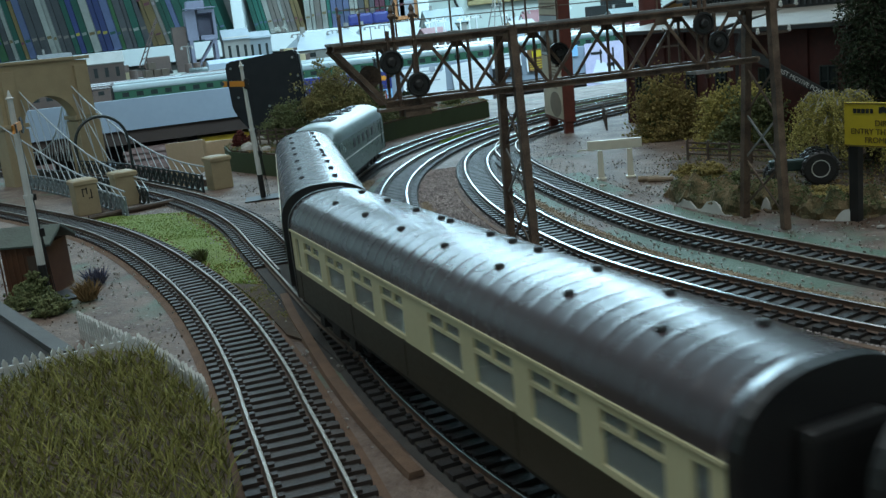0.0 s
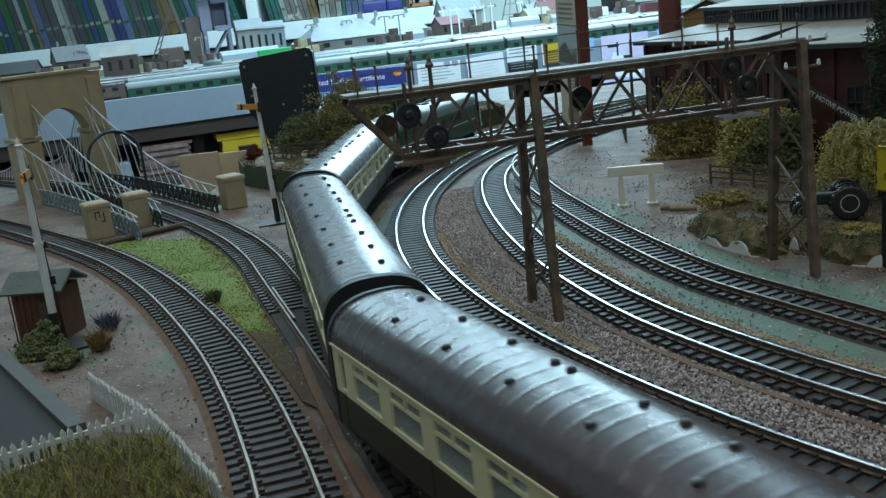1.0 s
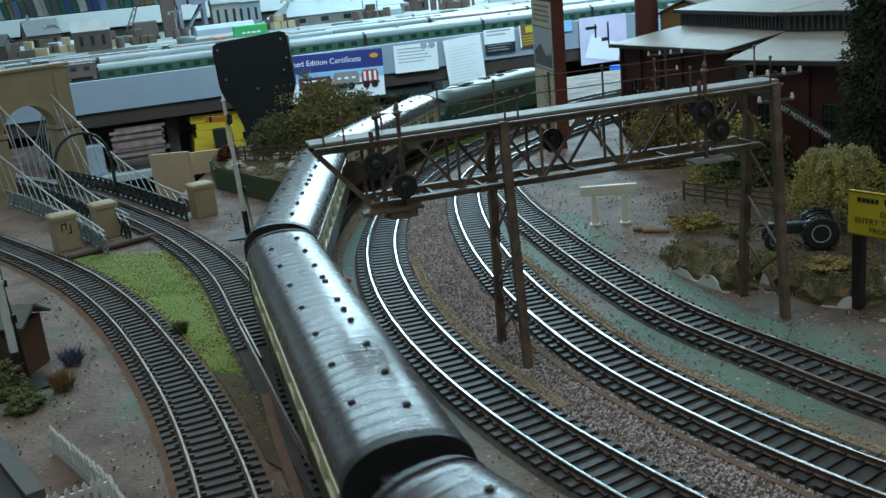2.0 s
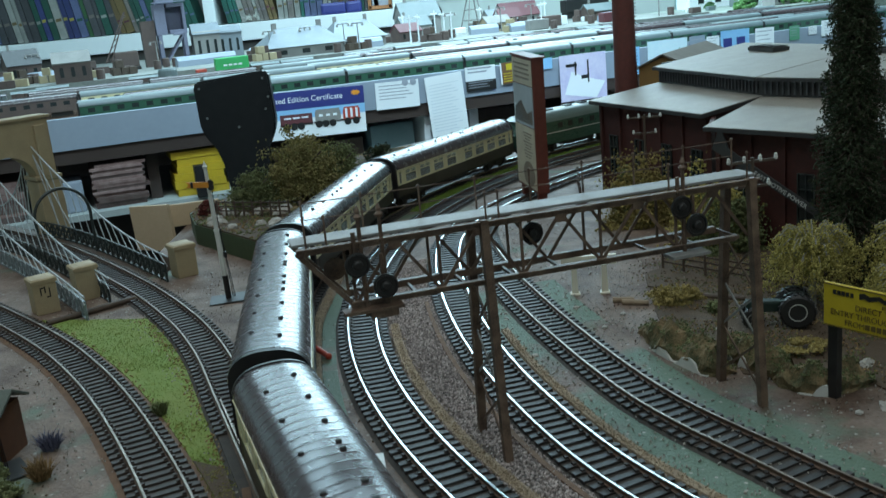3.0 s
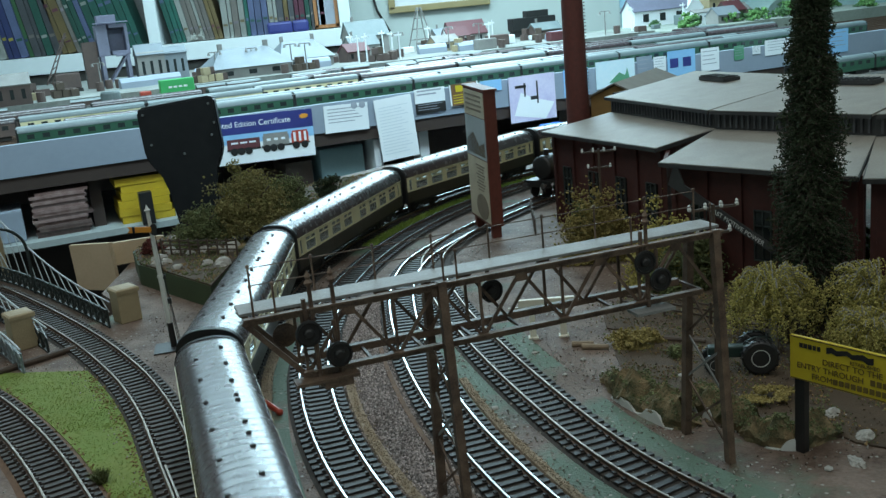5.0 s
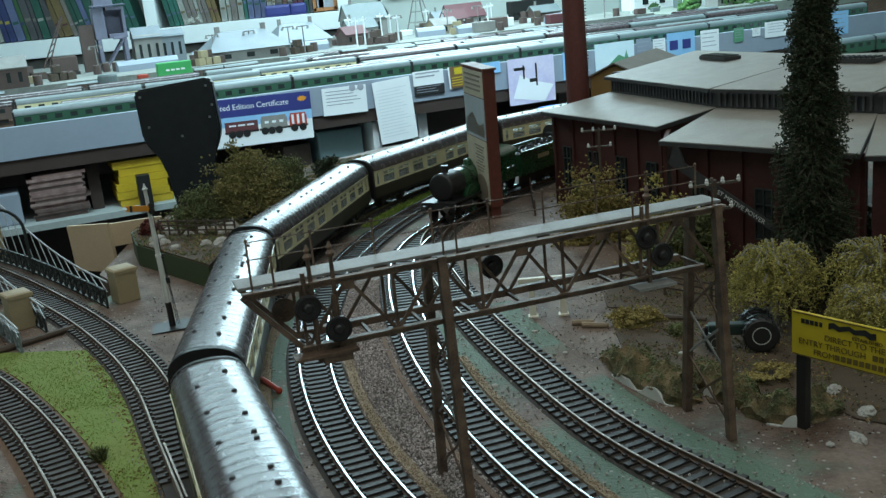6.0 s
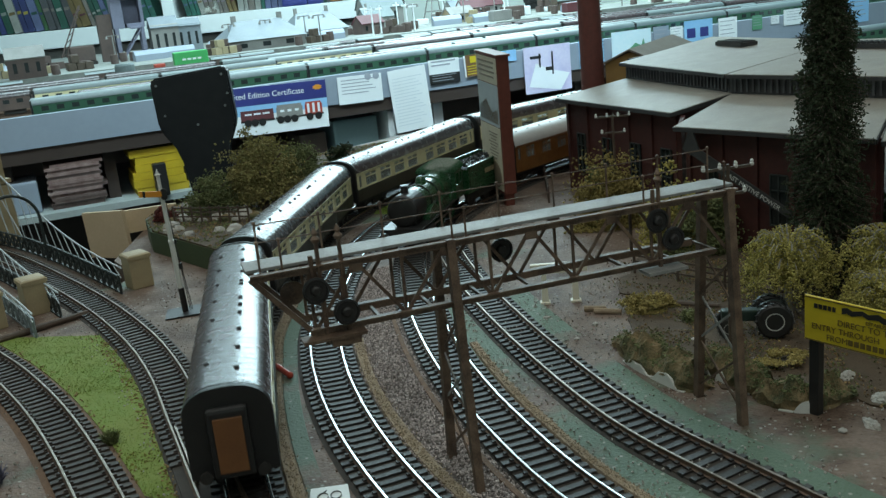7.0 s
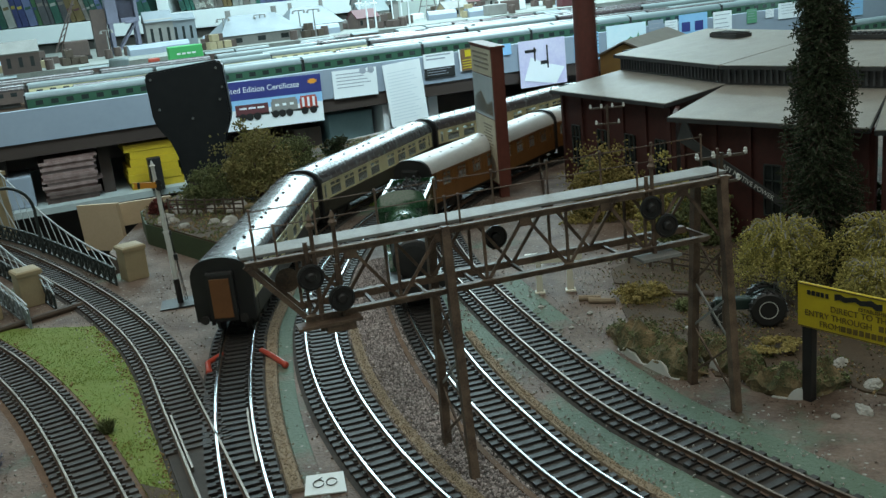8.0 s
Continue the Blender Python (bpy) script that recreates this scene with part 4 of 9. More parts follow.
# bright lawn between the outer track and the branch
lawn = between(OUTER, 0.0175, BRANCH, -0.0165, 0.375, 0.672)
field("lawn", lawn, 0.0002, GRASS_MAT, "bright green flock lawn between two tracks", "lawn")
pts = []
for _ in range(16000):
    i = int(rng.integers(0, len(lawn) - 1))
    u, w = float(rng.uniform()), float(rng.uniform(0, 1))
    p = lawn[i][0].lerp(lawn[i][1], w).lerp(lawn[i + 1][0].lerp(lawn[i + 1][1], w), u)
    keep = 1.0 if p.y > 0.56 else 0.25 + 0.9 * max(0.0, noise.noise(p * 45))
    if rng.uniform() < keep:
        pts.append((p.x, p.y, 0.0007))
tagged(blades("lawn_grass", pts, 0.0007, 0.00016, 0.0008, GRASS_BRIGHT, rng), "short bright green static grass", "grass", kind="stuff")
soil = between(OUTER, 0.0175, BRANCH, -0.0165, 0.34, 0.43)
field("bare_soil", soil, 0.0006, SOIL, "bare brown scatter at the end of the lawn", "soil")
pts, pts2 = [], []
for _ in range(2600):
    i = int(rng.integers(0, len(lawn) - 1))
    w = float(rng.uniform())
    p = lawn[i][0].lerp(lawn[i][1], w)
    if p.y < 0.5 and noise.noise(p * 60 + Vector((3, 0, 0))) > 0.12:
        pts.append((p.x + rng.normal() * 0.003, p.y + rng.normal() * 0.003, 0.0011))
    elif w > 0.85 or w < 0.06:
        pts2.append((p.x, p.y + rng.normal() * 0.003, 0.0009))
tagged(clumps("lawn_moss", pts, rng.uniform(0.0003, 0.0007, len(pts)), (1, 1, 0.5), GRASS_OLIVE, rng), "olive moss scatter where the lawn thins", "ground scatter", kind="stuff")
tagged(clumps("lawn_edge_grit", pts2, rng.uniform(0.0004, 0.001, len(pts2)), (1, 1, 0.5), LEAF_BROWN, rng), "brown grit along the lawn edge", "ground scatter", kind="stuff")
green = [tuple(a[:2]) for a, _ in lawn if a.y > 0.43] + [tuple(b[:2]) for _, b in lawn[::-1] if b.y > 0.43]
pts = []
for _ in range(9000):
    x, y = rng.uniform(-0.26, 0.22), rng.uniform(0.2, 0.9)
    if noise.noise(Vector((x, y, 2.0)) * 24) > 0.05 and not inside(x, y, plot) and not inside(x, y, green):
        pts.append((x, y, 0.0004))
tagged(clumps("dust_crumb", pts, rng.uniform(0.00025, 0.0007, len(pts)), (1, 1, 0.5), SOIL, rng), "dark crumbs of dust on the baseboard", "ground scatter", kind="stuff")
# verge inside the main line
verge = [(across(MAIN, s, 0.016), across(MAIN, s, 0.032)) for s in np.linspace(MAIN.near(-0.03, 0.93), MAIN.near(0.25, 1.24), 30)]
field("verge", verge, 0.0003, GRASS_MAT, "narrow green verge between curved tracks", "verge")
pts = []
for _ in range(4000):
    i = int(rng.integers(0, len(verge) - 1))
    p = verge[i][0].lerp(verge[i][1], float(rng.uniform())).lerp(verge[i + 1][0].lerp(verge[i + 1][1], float(rng.uniform())), float(rng.uniform()))
    pts.append((p.x, p.y, 0.0007))
tagged(blades("verge_grass", pts, 0.0028, 0.0003, 0.0018, GRASS_BRIGHT, rng), "bright green grass between curved tracks", "grass", kind="stuff")


def tuft(x, y, r, h, material, label, n=260):
    a, d = rng.uniform(0, 2 * np.pi, n), r * np.sqrt(rng.uniform(0, 1, n)) * 0.6
    ob = thing("grass_tuft", pose(x, y, 0.0005), label, "tuft", "tufts beside the tracks")
    blades("leaf_spray", np.stack([d * np.cos(a), d * np.sin(a), 0 * a], -1), h, 0.0003, r * 0.9, material, rng, ob)


tuft(-0.1395, 0.495, 0.005, 0.006, LEAF_MID, "dark green spiky grass tuft on the lawn")
tuft(-0.185, 0.466, 0.0065, 0.0075, LEAF_BLUE, "blue-violet flower tuft beside the outer track")
tuft(-0.178, 0.435, 0.0065, 0.0085, LEAF_BROWN, "dry brown grass tuft beside the outer track")
tuft(-0.088, 0.262, 0.008, 0.008, LEAF_BROWN, "rusty brown grass tuft beside the fence")

# tall olive grass on its plot
slab("plot", plot, 0.0, 0.0165, SOIL, "raised plot of brown soil inside a white fence", "plot")


pts = []
while len(pts) < 26000:
    x, y = rng.uniform(-0.26, -0.05), rng.uniform(0.08, 0.29)
    if inside(x, y, plot):
        pts.append((x, y, 0.0162))
tagged(blades("tall_grass", pts, 0.0048, 0.0002, 0.0052, GRASS_OLIVE, rng), "tall dry olive-green grass on the fenced plot", "grass", kind="stuff")


# ---- signal gantry ----
def disc_mesh():
    bm = bmesh.new()
    lathe(bm, [(0.0046, 0.0), (0.005, 0.0006), (0.005, 0.0014), (0.0042, 0.0016), (0.0039, 0.001), (0.0022, 0.0009), (0.0019, 0.0022), (0.0012, 0.0026)], 24, Matrix.Rotation(math.pi / 2, 4, "X"))
    return mesh_of("signal_disc", bm, BLACK)


def gantry():
    ob = thing("signal_gantry", pose(-0.047, 0.404, 0, 0, 0, 15.1), "weathered brown lattice signal gantry spanning the tracks", "signal gantry")
    L, zt, zb, dy = 0.203, 0.1025, 0.0785, 0.0085
    for x in (0.0758, 0.199):
        for s in (-1, 1):
            bm = bmesh.new()
            b, t = Vector((x, s * 0.0172, 0.0)), Vector((x, s * 0.0095, 0.1045))
            beam(bm, b, t, 0.0034, 0.0036)
            part("leg", bm, GANTRY, ob)
        zs = [0.006, 0.03, 0.052, 0.074]
        for k, (z0, z1) in enumerate(zip(zs, zs[1:])):
            w0, w1 = (0.0172 - 0.0077 * z / 0.1045 for z in (z0, z1))
            for s in (-1, 1):
                bm = bmesh.new()
                beam(bm, (x, -s * w0, z0), (x, s * w1, z1), 0.0007, 0.0009)
                part("cross_brace", bm, PLANK if k % 2 else GANTRY, ob)
    for s in (-1, 1):
        for z, h in ((zt, 0.0026), (zb, 0.0024)):
            bm = bmesh.new()
            box(bm, L / 2 + (0.004 if z == zb else 0), s * dy, z, L - (0.03 if z == zb else 0.0), 0.0016, h)
            box(bm, L / 2 + (0.004 if z == zb else 0), s * (dy + 0.001), z + h / 2, L - (0.03 if z == zb else 0.0), 0.0028, 0.0007)
            part("chord", bm, GANTRY, ob)
        bm = bmesh.new()
        beam(bm, (0.0, s * dy, zt), (0.02, s * dy, zb), 0.0015, 0.002)
        part("end_strut", bm, GANTRY, ob)
        n = 10
        for i in range(n):
            x0, x1 = (0.021 + q * (L - 0.026) / n for q in (i, i + 1))
            up = (i % 2 == 0) == (s < 0)
            bm = bmesh.new()
            beam(bm, (x0, s * dy, zb if up else zt), (x1, s * dy, zt if up else zb), 0.0008, 0.0013)
            part("diagonal", bm, GANTRY, ob)
            if i % 2 == 0:
                bm = bmesh.new()
                beam(bm, (x0, s * dy, zb), (x0, s * dy, zt), 0.0008, 0.0011)
                part("upright", bm, GANTRY, ob)
            if up:
                # riveted gusset where two diagonals meet
                bm = bmesh.new()
                box(bm, x1, s * (dy + 0.0006), zt - 0.0022, 0.0052, 0.0006, 0.0036, bevel=0.0002)
                part("gusset", bm, GANTRY, ob)
    for i in range(9):
        bm = bmesh.new()
        x = 0.025 + i * 0.021
        beam(bm, (x, -dy, zb), (x, dy, zb), 0.0012, 0.0012)
        part("tie_bar", bm, GANTRY, ob)
    # walkway of planks along the top
    bm = bmesh.new()
    box(bm, L / 2, 0.001, zt + 0.0022, L + 0.002, 0.0135, 0.0012, bevel=0.0002)
    part("walkway", bm, PLANK, ob, "pale grey walkway along the top")
    # handrail: stanchions with two thin rails
    for s in (-1, 1):
        stations = np.linspace(0.006, L - 0.002, 9) if s > 0 else (0.004, 0.012, 0.0775, 0.083, 0.16, 0.198)
        for x in stations:
            bm = bmesh.new()
            rod(bm, (x, s * 0.0083, zt), (x, s * 0.0083, zt + (0.0165 if s > 0 else 0.013)), 0.00042, n=6)
            bmesh.ops.create_icosphere(bm, subdivisions=1, radius=0.0008, matrix=pose(x, s * 0.0083, zt + (0.0165 if s > 0 else 0.013)))
            part("stanchion", bm, GANTRY, ob)
        if s > 0:
            for z in (0.009, 0.0158):
                bm = bmesh.new()
                rod(bm, (0.006, s * 0.0083, zt + z), (L - 0.002, s * 0.0083, zt + z), 0.00025, n=5)
                part("handrail", bm, GANTRY, ob)
    # signals on their brackets
    disc = disc_mesh()
    for x, z, r in ((0.0222, 0.0955, -dy - 0.004), (0.0325, 0.0855, -dy - 0.004), (0.104, 0.0905, dy + 0.003), (0.1635, 0.0972, -dy - 0.003), (0.1705, 0.0885, -dy - 0.003)):
        d = piece("signal_disc", disc, ob, pose(x, r, z))
        bm = bmesh.new()
        rod(bm, (0, 0.0022, -0.006), (0, 0.0022, 0.0125), 0.0009, n=6)
        part("bracket", bm, GANTRY, d)
    back_disc = bmesh.new()
    lathe(back_disc, [(0.0045, 0.0), (0.0048, 0.0012), (0.0032, 0.0018), (0.0014, 0.0024)], 20, Matrix.Rotation(math.pi / 2, 4, "X"))
    part("signal_disc", back_disc, GANTRY, ob, "rusty brown signal disc", at=pose(0.0165, dy, 0.09))
    bm = bmesh.new()
    box(bm, 0.027, -dy - 0.003, 0.0766, 0.024, 0.0075, 0.0012)
    box(bm, 0.031, -dy - 0.003, 0.0746, 0.011, 0.006, 0.003)
    part("lower_staging", bm, GANTRY, ob)
    for x in (0.0335, 0.025, 0.166):
        bm = bmesh.new()
        rod(bm, (x, -dy - 0.001, 0.073), (x, -dy - 0.001, 0.1125), 0.0011, 0.0008, n=8)
        lathe(bm, [(0.0014, 0), (0.0018, 0.0012), (0.0008, 0.0024), (0.0012, 0.0034), (0.0003, 0.0055)], 8, pose(x, -dy - 0.001, 0.1125))
        part("signal_post", bm, GANTRY, ob)
    bm = bmesh.new()
    box(bm, 0.166, -dy - 0.003, 0.0762, 0.018, 0.009, 0.0012)
    part("upper_staging", bm, PLANK, ob)
    return ob


gantry()


# ---- semaphore signals ----
def semaphore(at, turn, label, arm_turn):
    ob = thing("semaphore_signal", at, label, "signal", "semaphore signals")
    H = 0.096
    bm = bmesh.new()
    prism(bm, [(-0.013, -0.011), (0.013, -0.011), (0.013, 0.011), (-0.013, 0.011)], 0.0, 0.0012)
    part("base_plate", bm, BLACK, ob)
    bm = bmesh.new()
    rod(bm, (0, 0, 0.0012), (0, 0, 0.018), 0.0021, 0.002, n=12)
    part("post_foot", bm, BLACK, ob)
    bm = bmesh.new()
    rod(bm, (0, 0, 0.018), (0, 0, 0.05), 0.0019, 0.0018, n=12)
    rod(bm, (0, 0, 0.05), (0, 0, 0.0515), 0.0022, n=12)
    rod(bm, (0, 0, 0.0515), (0, 0, H), 0.0016, 0.0012, n=12)
    lathe(bm, [(0.0018, 0), (0.002, 0.0006), (0.0012, 0.0012), (0.0007, 0.0028), (0.0002, 0.0042)], 10, pose(0, 0, H - 0.0005))
    part("post", bm, WHITE, ob, "white tapered post")
    arm = part("arm", arm_mesh(), ORANGE, ob, "orange-yellow fishtail arm", at=pose(0, 0, H - 0.0125, 0, 0, turn) @ pose(0, -0.0024, 0, 0, arm_turn, 0))
    bm = bmesh.new()
    box(bm, -0.0105, -0.0004, 0, 0.0016, 0.0009, 0.0041)
    part("chevron", bm, BLACK, arm)
    bm = bmesh.new()
    for z in (0.0015, -0.0019):
        lathe(bm, [(0.002, -0.0004), (0.0022, 0.0), (0.002, 0.0004)], 12, pose(0.0022, 0, z, 90))
    box(bm, 0.0018, 0.0026, -0.0005, 0.0026, 0.003, 0.0044)
    part("spectacle", bm, BLACK, arm)
    for i in range(3):
        bm = bmesh.new()
        rod(bm, (0.003 + i * 0.0009, 0.0015, 0.0012), (0.0017, 0.0012, H - 0.012 - i * 0.012), 0.0002, n=5)
        part("pull_wire", bm, BLACK, ob)
    for x, z, a, b, c in ((0.0026, 0.033, 0.003, 0.002, 0.004), (0.0024, 0.05, 0.002, 0.0016, 0.003)):
        bm = bmesh.new()
        box(bm, x, 0, z, a, b, c, bevel=0.0002)
        part("wire_crank", bm, BLACK, ob)
    return ob


def arm_mesh():
    bm = bmesh.new()
    prism(bm, [(0.001, -0.0019), (-0.0145, -0.0019), (-0.013, 0.0), (-0.0145, 0.0019), (0.001, 0.0019)], -0.0004, 0.0004, Matrix.Rotation(math.pi / 2, 4, "X"))
    return bm


semaphore(pose(-0.142, 0.692, 0.0, 0, -1.5, 8), -8, "white semaphore signal with orange arm on black base", 6)
semaphore(pose(-0.2, 0.442, 0.0, 0, 0.5, 40), 60, "white semaphore signal standing beside the brown hut", -4)


# ---- suspension bridge ----
def bridge():
    ob = thing("suspension_bridge", Matrix(), "tan-towered model suspension bridge with white cables", "bridge")
    s_end, s_pier = BRANCH.near(-0.402, 0.966), BRANCH.near(-0.20, 0.71)
    bm = bmesh.new()
    ribbon(bm, BRANCH, s_pier, BRANCH.length, [(-0.03, -0.006), (0.03, -0.006), (0.03, -0.0002), (-0.03, -0.0002)], 0)
    part("deck", bm, DARK_WOOD, ob)
    bm = bmesh.new()
    ribbon(bm, OUTER, OUTER.near(-0.29, 0.675), OUTER.length, [(-0.03, -0.006), (0.03, -0.006), (0.03, -0.0002), (-0.03, -0.0002)], 0)
    part("deck", bm, DARK_WOOD, ob)
    w = BRANCH.way(s_end)
    ang = math.degrees(math.atan2(w.y, w.x)) - 90
    c = BRANCH.at(s_end)
    tower = part("tower", tower_mesh(), STONE, ob, "tan stone portal tower with arched opening", at=pose(c.x, c.y, -0.006, 0, 0, ang))
    bm = bmesh.new()
    box(bm, 0, 0, 0.1225, 0.098, 0.026, 0.003, bevel=0.0006)
    part("coping", bm, STONE, tower)
    for x in (-1, 1):
        for nm, bx in (("buttress", (0, 0.03, 0.0235, 0.027, 0.06)), ("string_course", (0, 0.0635, 0.0265, 0.029, 0.004)), ("pilaster", (-0.0125, 0.09, 0.012, 0.006, 0.05))):
            bm = bmesh.new()
            box(bm, x * 0.0365, *bx, bevel=0.0005)
            part(nm, bm, STONE, tower)

    def lattice(line, s0, s1, off, z0, material):
        n = int((s1 - s0) / 0.0125)
        for i in range(n):
            a, b = across(line, s0 + (s1 - s0) * i / n, off), across(line, s0 + (s1 - s0) * (i + 1) / n, off)
            bm = bmesh.new()
            up = Vector((0, 0, z0))
            top = Vector((0, 0, z0 + 0.0125))
            beam(bm, a + up, b + top, 0.0012, 0.0015)
            beam(bm, a + top, b + up, 0.0012, 0.0015)
            beam(bm, a + up * 0, a + top + Vector((0, 0, 0.001)), 0.0014, 0.0014)
            beam(bm, a + top, b + top, 0.0018, 0.0012)
            beam(bm, a + up, b + up, 0.0018, 0.0012)
            part("lattice_panel", bm, material, ob)

    lattice(BRANCH, s_pier + 0.04, s_end, 0.025, 0.001, IRON)
    lattice(BRANCH, s_pier + 0.02, s_end, -0.025, 0.001, IRON)
    lattice(BRANCH, s_pier - 0.012, s_end - 0.05, -0.049, 0.001, PALE_IRON)

    def cable(line, s0, s1, off, z_top, z_low, sag, fan):
        n = 16
        pts = []
        for i in range(n + 1):
            u = i / n
            p = across(line, s0 + (s1 - s0) * u, off)
            pts.append(Vector((p.x, p.y, z_low + (z_top - z_low) * u ** 2.5)))
        bm = bmesh.new()
        for a, b in zip(pts, pts[1:]):
            rod(bm, a, b, 0.0007, n=6)
        part("main_cable", bm, CABLE, ob)
        for i in range(1, n):
            bm = bmesh.new()
            q = across(line, s0 + (s1 - s0) * (i - 0.8) / n, off)
            rod(bm, pts[i], Vector((q.x, q.y, 0.0125)), 0.00042, n=5)
            part("hanger", bm, CABLE, ob)
        for k in range(fan):
            bm = bmesh.new()
            q = across(line, s1 - (s1 - s0) * (0.12 + 0.1 * k), off)
            rod(bm, pts[-1] - Vector((0, 0, 0.006 * k)), Vector((q.x, q.y, 0.0125)), 0.0005, n=5)
            part("stay", bm, CABLE, ob)

    cable(BRANCH, s_pier + 0.035, s_end - 0.006, 0.026, 0.092, 0.021, 0.02, 2)
    cable(BRANCH, s_pier + 0.01, s_end - 0.006, -0.026, 0.092, 0.021, 0.02, 1)
    cable(BRANCH, s_pier - 0.02, s_end - 0.01, -0.05, 0.06, 0.019, 0.02, 0)
    cable(BRANCH, s_end + 0.12, s_end + 0.004, 0.026, 0.092, 0.02, 0.02, 2)
    cable(BRANCH, s_end + 0.12, s_end + 0.004, -0.026, 0.092, 0.02, 0.02, 2)
    # hoop over the branch
    s = BRANCH.near(-0.318, 0.872)
    w = BRANCH.way(s)
    right = Vector((w.y, -w.x, 0))
    c = BRANCH.at(s)
    pts = [c + right * 0.024 + Vector((0, 0, 0)), c + right * 0.024 + Vector((0, 0, 0.038))]
    pts += [c + right * 0.024 * math.cos(math.pi * i / 14) + Vector((0, 0, 0.038 + 0.024 * math.sin(math.pi * i / 14))) for i in range(1, 14)]
    pts += [c - right * 0.024 + Vector((0, 0, 0.038)), c - right * 0.024]
    bm = bmesh.new()
    for a, b in zip(pts, pts[1:]):
        rod(bm, a, b, 0.0014, n=8)
    tagged(part("loading_hoop", bm, IRON), "dark metal hoop arching over the bridge track", "hoop")


IRON = mat("dark_green_iron", (0.02, 0.028, 0.028), (0.045, 0.055, 0.05), 200, 0.5)
PALE_IRON = mat("pale_blue_grey_iron", (0.24, 0.29, 0.31), (0.17, 0.2, 0.21), 200, 0.5)
CABLE = mat("white_cable", (0.5, 0.55, 0.57), (0.38, 0.42, 0.43), 200, 0.5)


def tower_mesh():
    """A portal with a round-headed opening, right through."""
    bm = bmesh.new()
    W, H, D, r, spring = 0.046, 0.121, 0.011, 0.0265, 0.062
    n = 14
    inner = [(r, 0.0)] + [(r * math.cos(math.pi * i / n), spring + r * math.sin(math.pi * i / n)) for i in range(n + 1)] + [(-r, 0.0)]
    outer = [(W, 0.0), (W, spring)] + [(W * math.cos(math.pi * i / n) / max(abs(math.cos(math.pi * i / n)), abs(math.sin(math.pi * i / n)) * W / (H - spring)), spring + (H - spring) * min(1, abs(math.sin(math.pi * i / n)) / max(abs(math.cos(math.pi * i / n)) * (H - spring) / W, abs(math.sin(math.pi * i / n))))) for i in range(1, n)] + [(-W, spring), (-W, 0.0)]
    rings = []
    for y in (-D, D):
        rings.append(([bm.verts.new((x, y, z)) for x, z in inner], [bm.verts.new((x, y, z)) for x, z in outer]))
    m = len(inner)
    for k in range(m - 1):
        for (i, o), flip in ((rings[0], False), (rings[1], True)):
            q = [i[k], i[k + 1], o[k + 1], o[k]]
            bm.faces.new(q[::-1] if flip else q)
        bm.faces.new((rings[0][0][k], rings[1][0][k], rings[1][0][k + 1], rings[0][0][k + 1]))
        bm.faces.new((rings[0][1][k], rings[0][1][k + 1], rings[1][1][k + 1], rings[1][1][k]))
    return bm


bridge()


def pier(x, y, turn, label, marks=False):
    ob = thing("bridge_pier", pose(x, y, 0, 0, 0, turn), label, "pier", "stone piers of the bridge")
    bm = bmesh.new()
    box(bm, 0, 0, 0.0115, 0.0165, 0.0165, 0.023, bevel=0.0008)
    part("shaft", bm, STONE, ob)
    bm = bmesh.new()
    lathe(bm, [(0.0128, 0), (0.0128, 0.0025), (0.0112, 0.0035), (0.006, 0.0042)], 4, pose(0, 0, 0.0228, 0, 0, 45))
    part("cap", bm, STONE, ob)
    if marks:
        bm = bmesh.new()
        for dx, dz, w, h in ((-0.003, 0.017, 0.0008, 0.006), (0.0, 0.018, 0.0008, 0.005), (0.003, 0.0155, 0.0008, 0.007), (-0.0015, 0.0195, 0.0035, 0.0008), (0.002, 0.0125, 0.003, 0.0007)):
            box(bm, dx, -0.0083, dz, w, 0.0003, h)
        part("scrawl", bm, BLACK, ob, "dark scribbled marks")


pier(-0.192, 0.772, 35, "tan stone end pier of the bridge parapet")
pier(-0.256, 0.733, 35, "tan stone pier between the bridge tracks")
pier(-0.277, 0.706, 35, "tan stone pier with dark scribbled marks", True)
bm = bmesh.new()
rod(bm, (-0.262, 0.668, 0.0022), (-0.212, 0.712, 0.0022), 0.0022, n=8)
tagged(part("edge_kerb", bm, DARK_WOOD), "dark kerb across the end of the lawn", "kerb", kind="structure")


# ---- hut, fence and grey yard beside the outer track ----
def hut():
    ob = thing("platelayers_hut", pose(-0.213, 0.467, 0, 0, 0, -6), "brown timber hut with mossy green-grey roof", "hut")
    bm = bmesh.new()
    box(bm, 0, 0, 0.0125, 0.024, 0.02, 0.025)
    part("timber_body", bm, HUT, ob)
    for i in range(9):
        bm = bmesh.new()
        box(bm, -0.0125 + i * 0.0031, -0.0112, 0.0125, 0.0006, 0.0004, 0.0245)
        part("batten", bm, HUT, ob)
    for s in (-1, 1):
        bm = bmesh.new()
        box(bm, 0, s * 0.0066, 0.0287, 0.032, 0.0155, 0.0012, pose(0, 0, 0) @ Matrix.Translation((0, s * 0.0066, 0.0287)) @ Matrix.Rotation(-s * 0.5, 4, "X") @ Matrix.Translation((0, -s * 0.0066, -0.0287)))
        part("roof_slope", bm, MOSS, ob)
    bm = bmesh.new()
    box(bm, 0.006, -0.0113, 0.0105, 0.008, 0.0006, 0.019)
    part("door", bm, DARK_WOOD, ob)


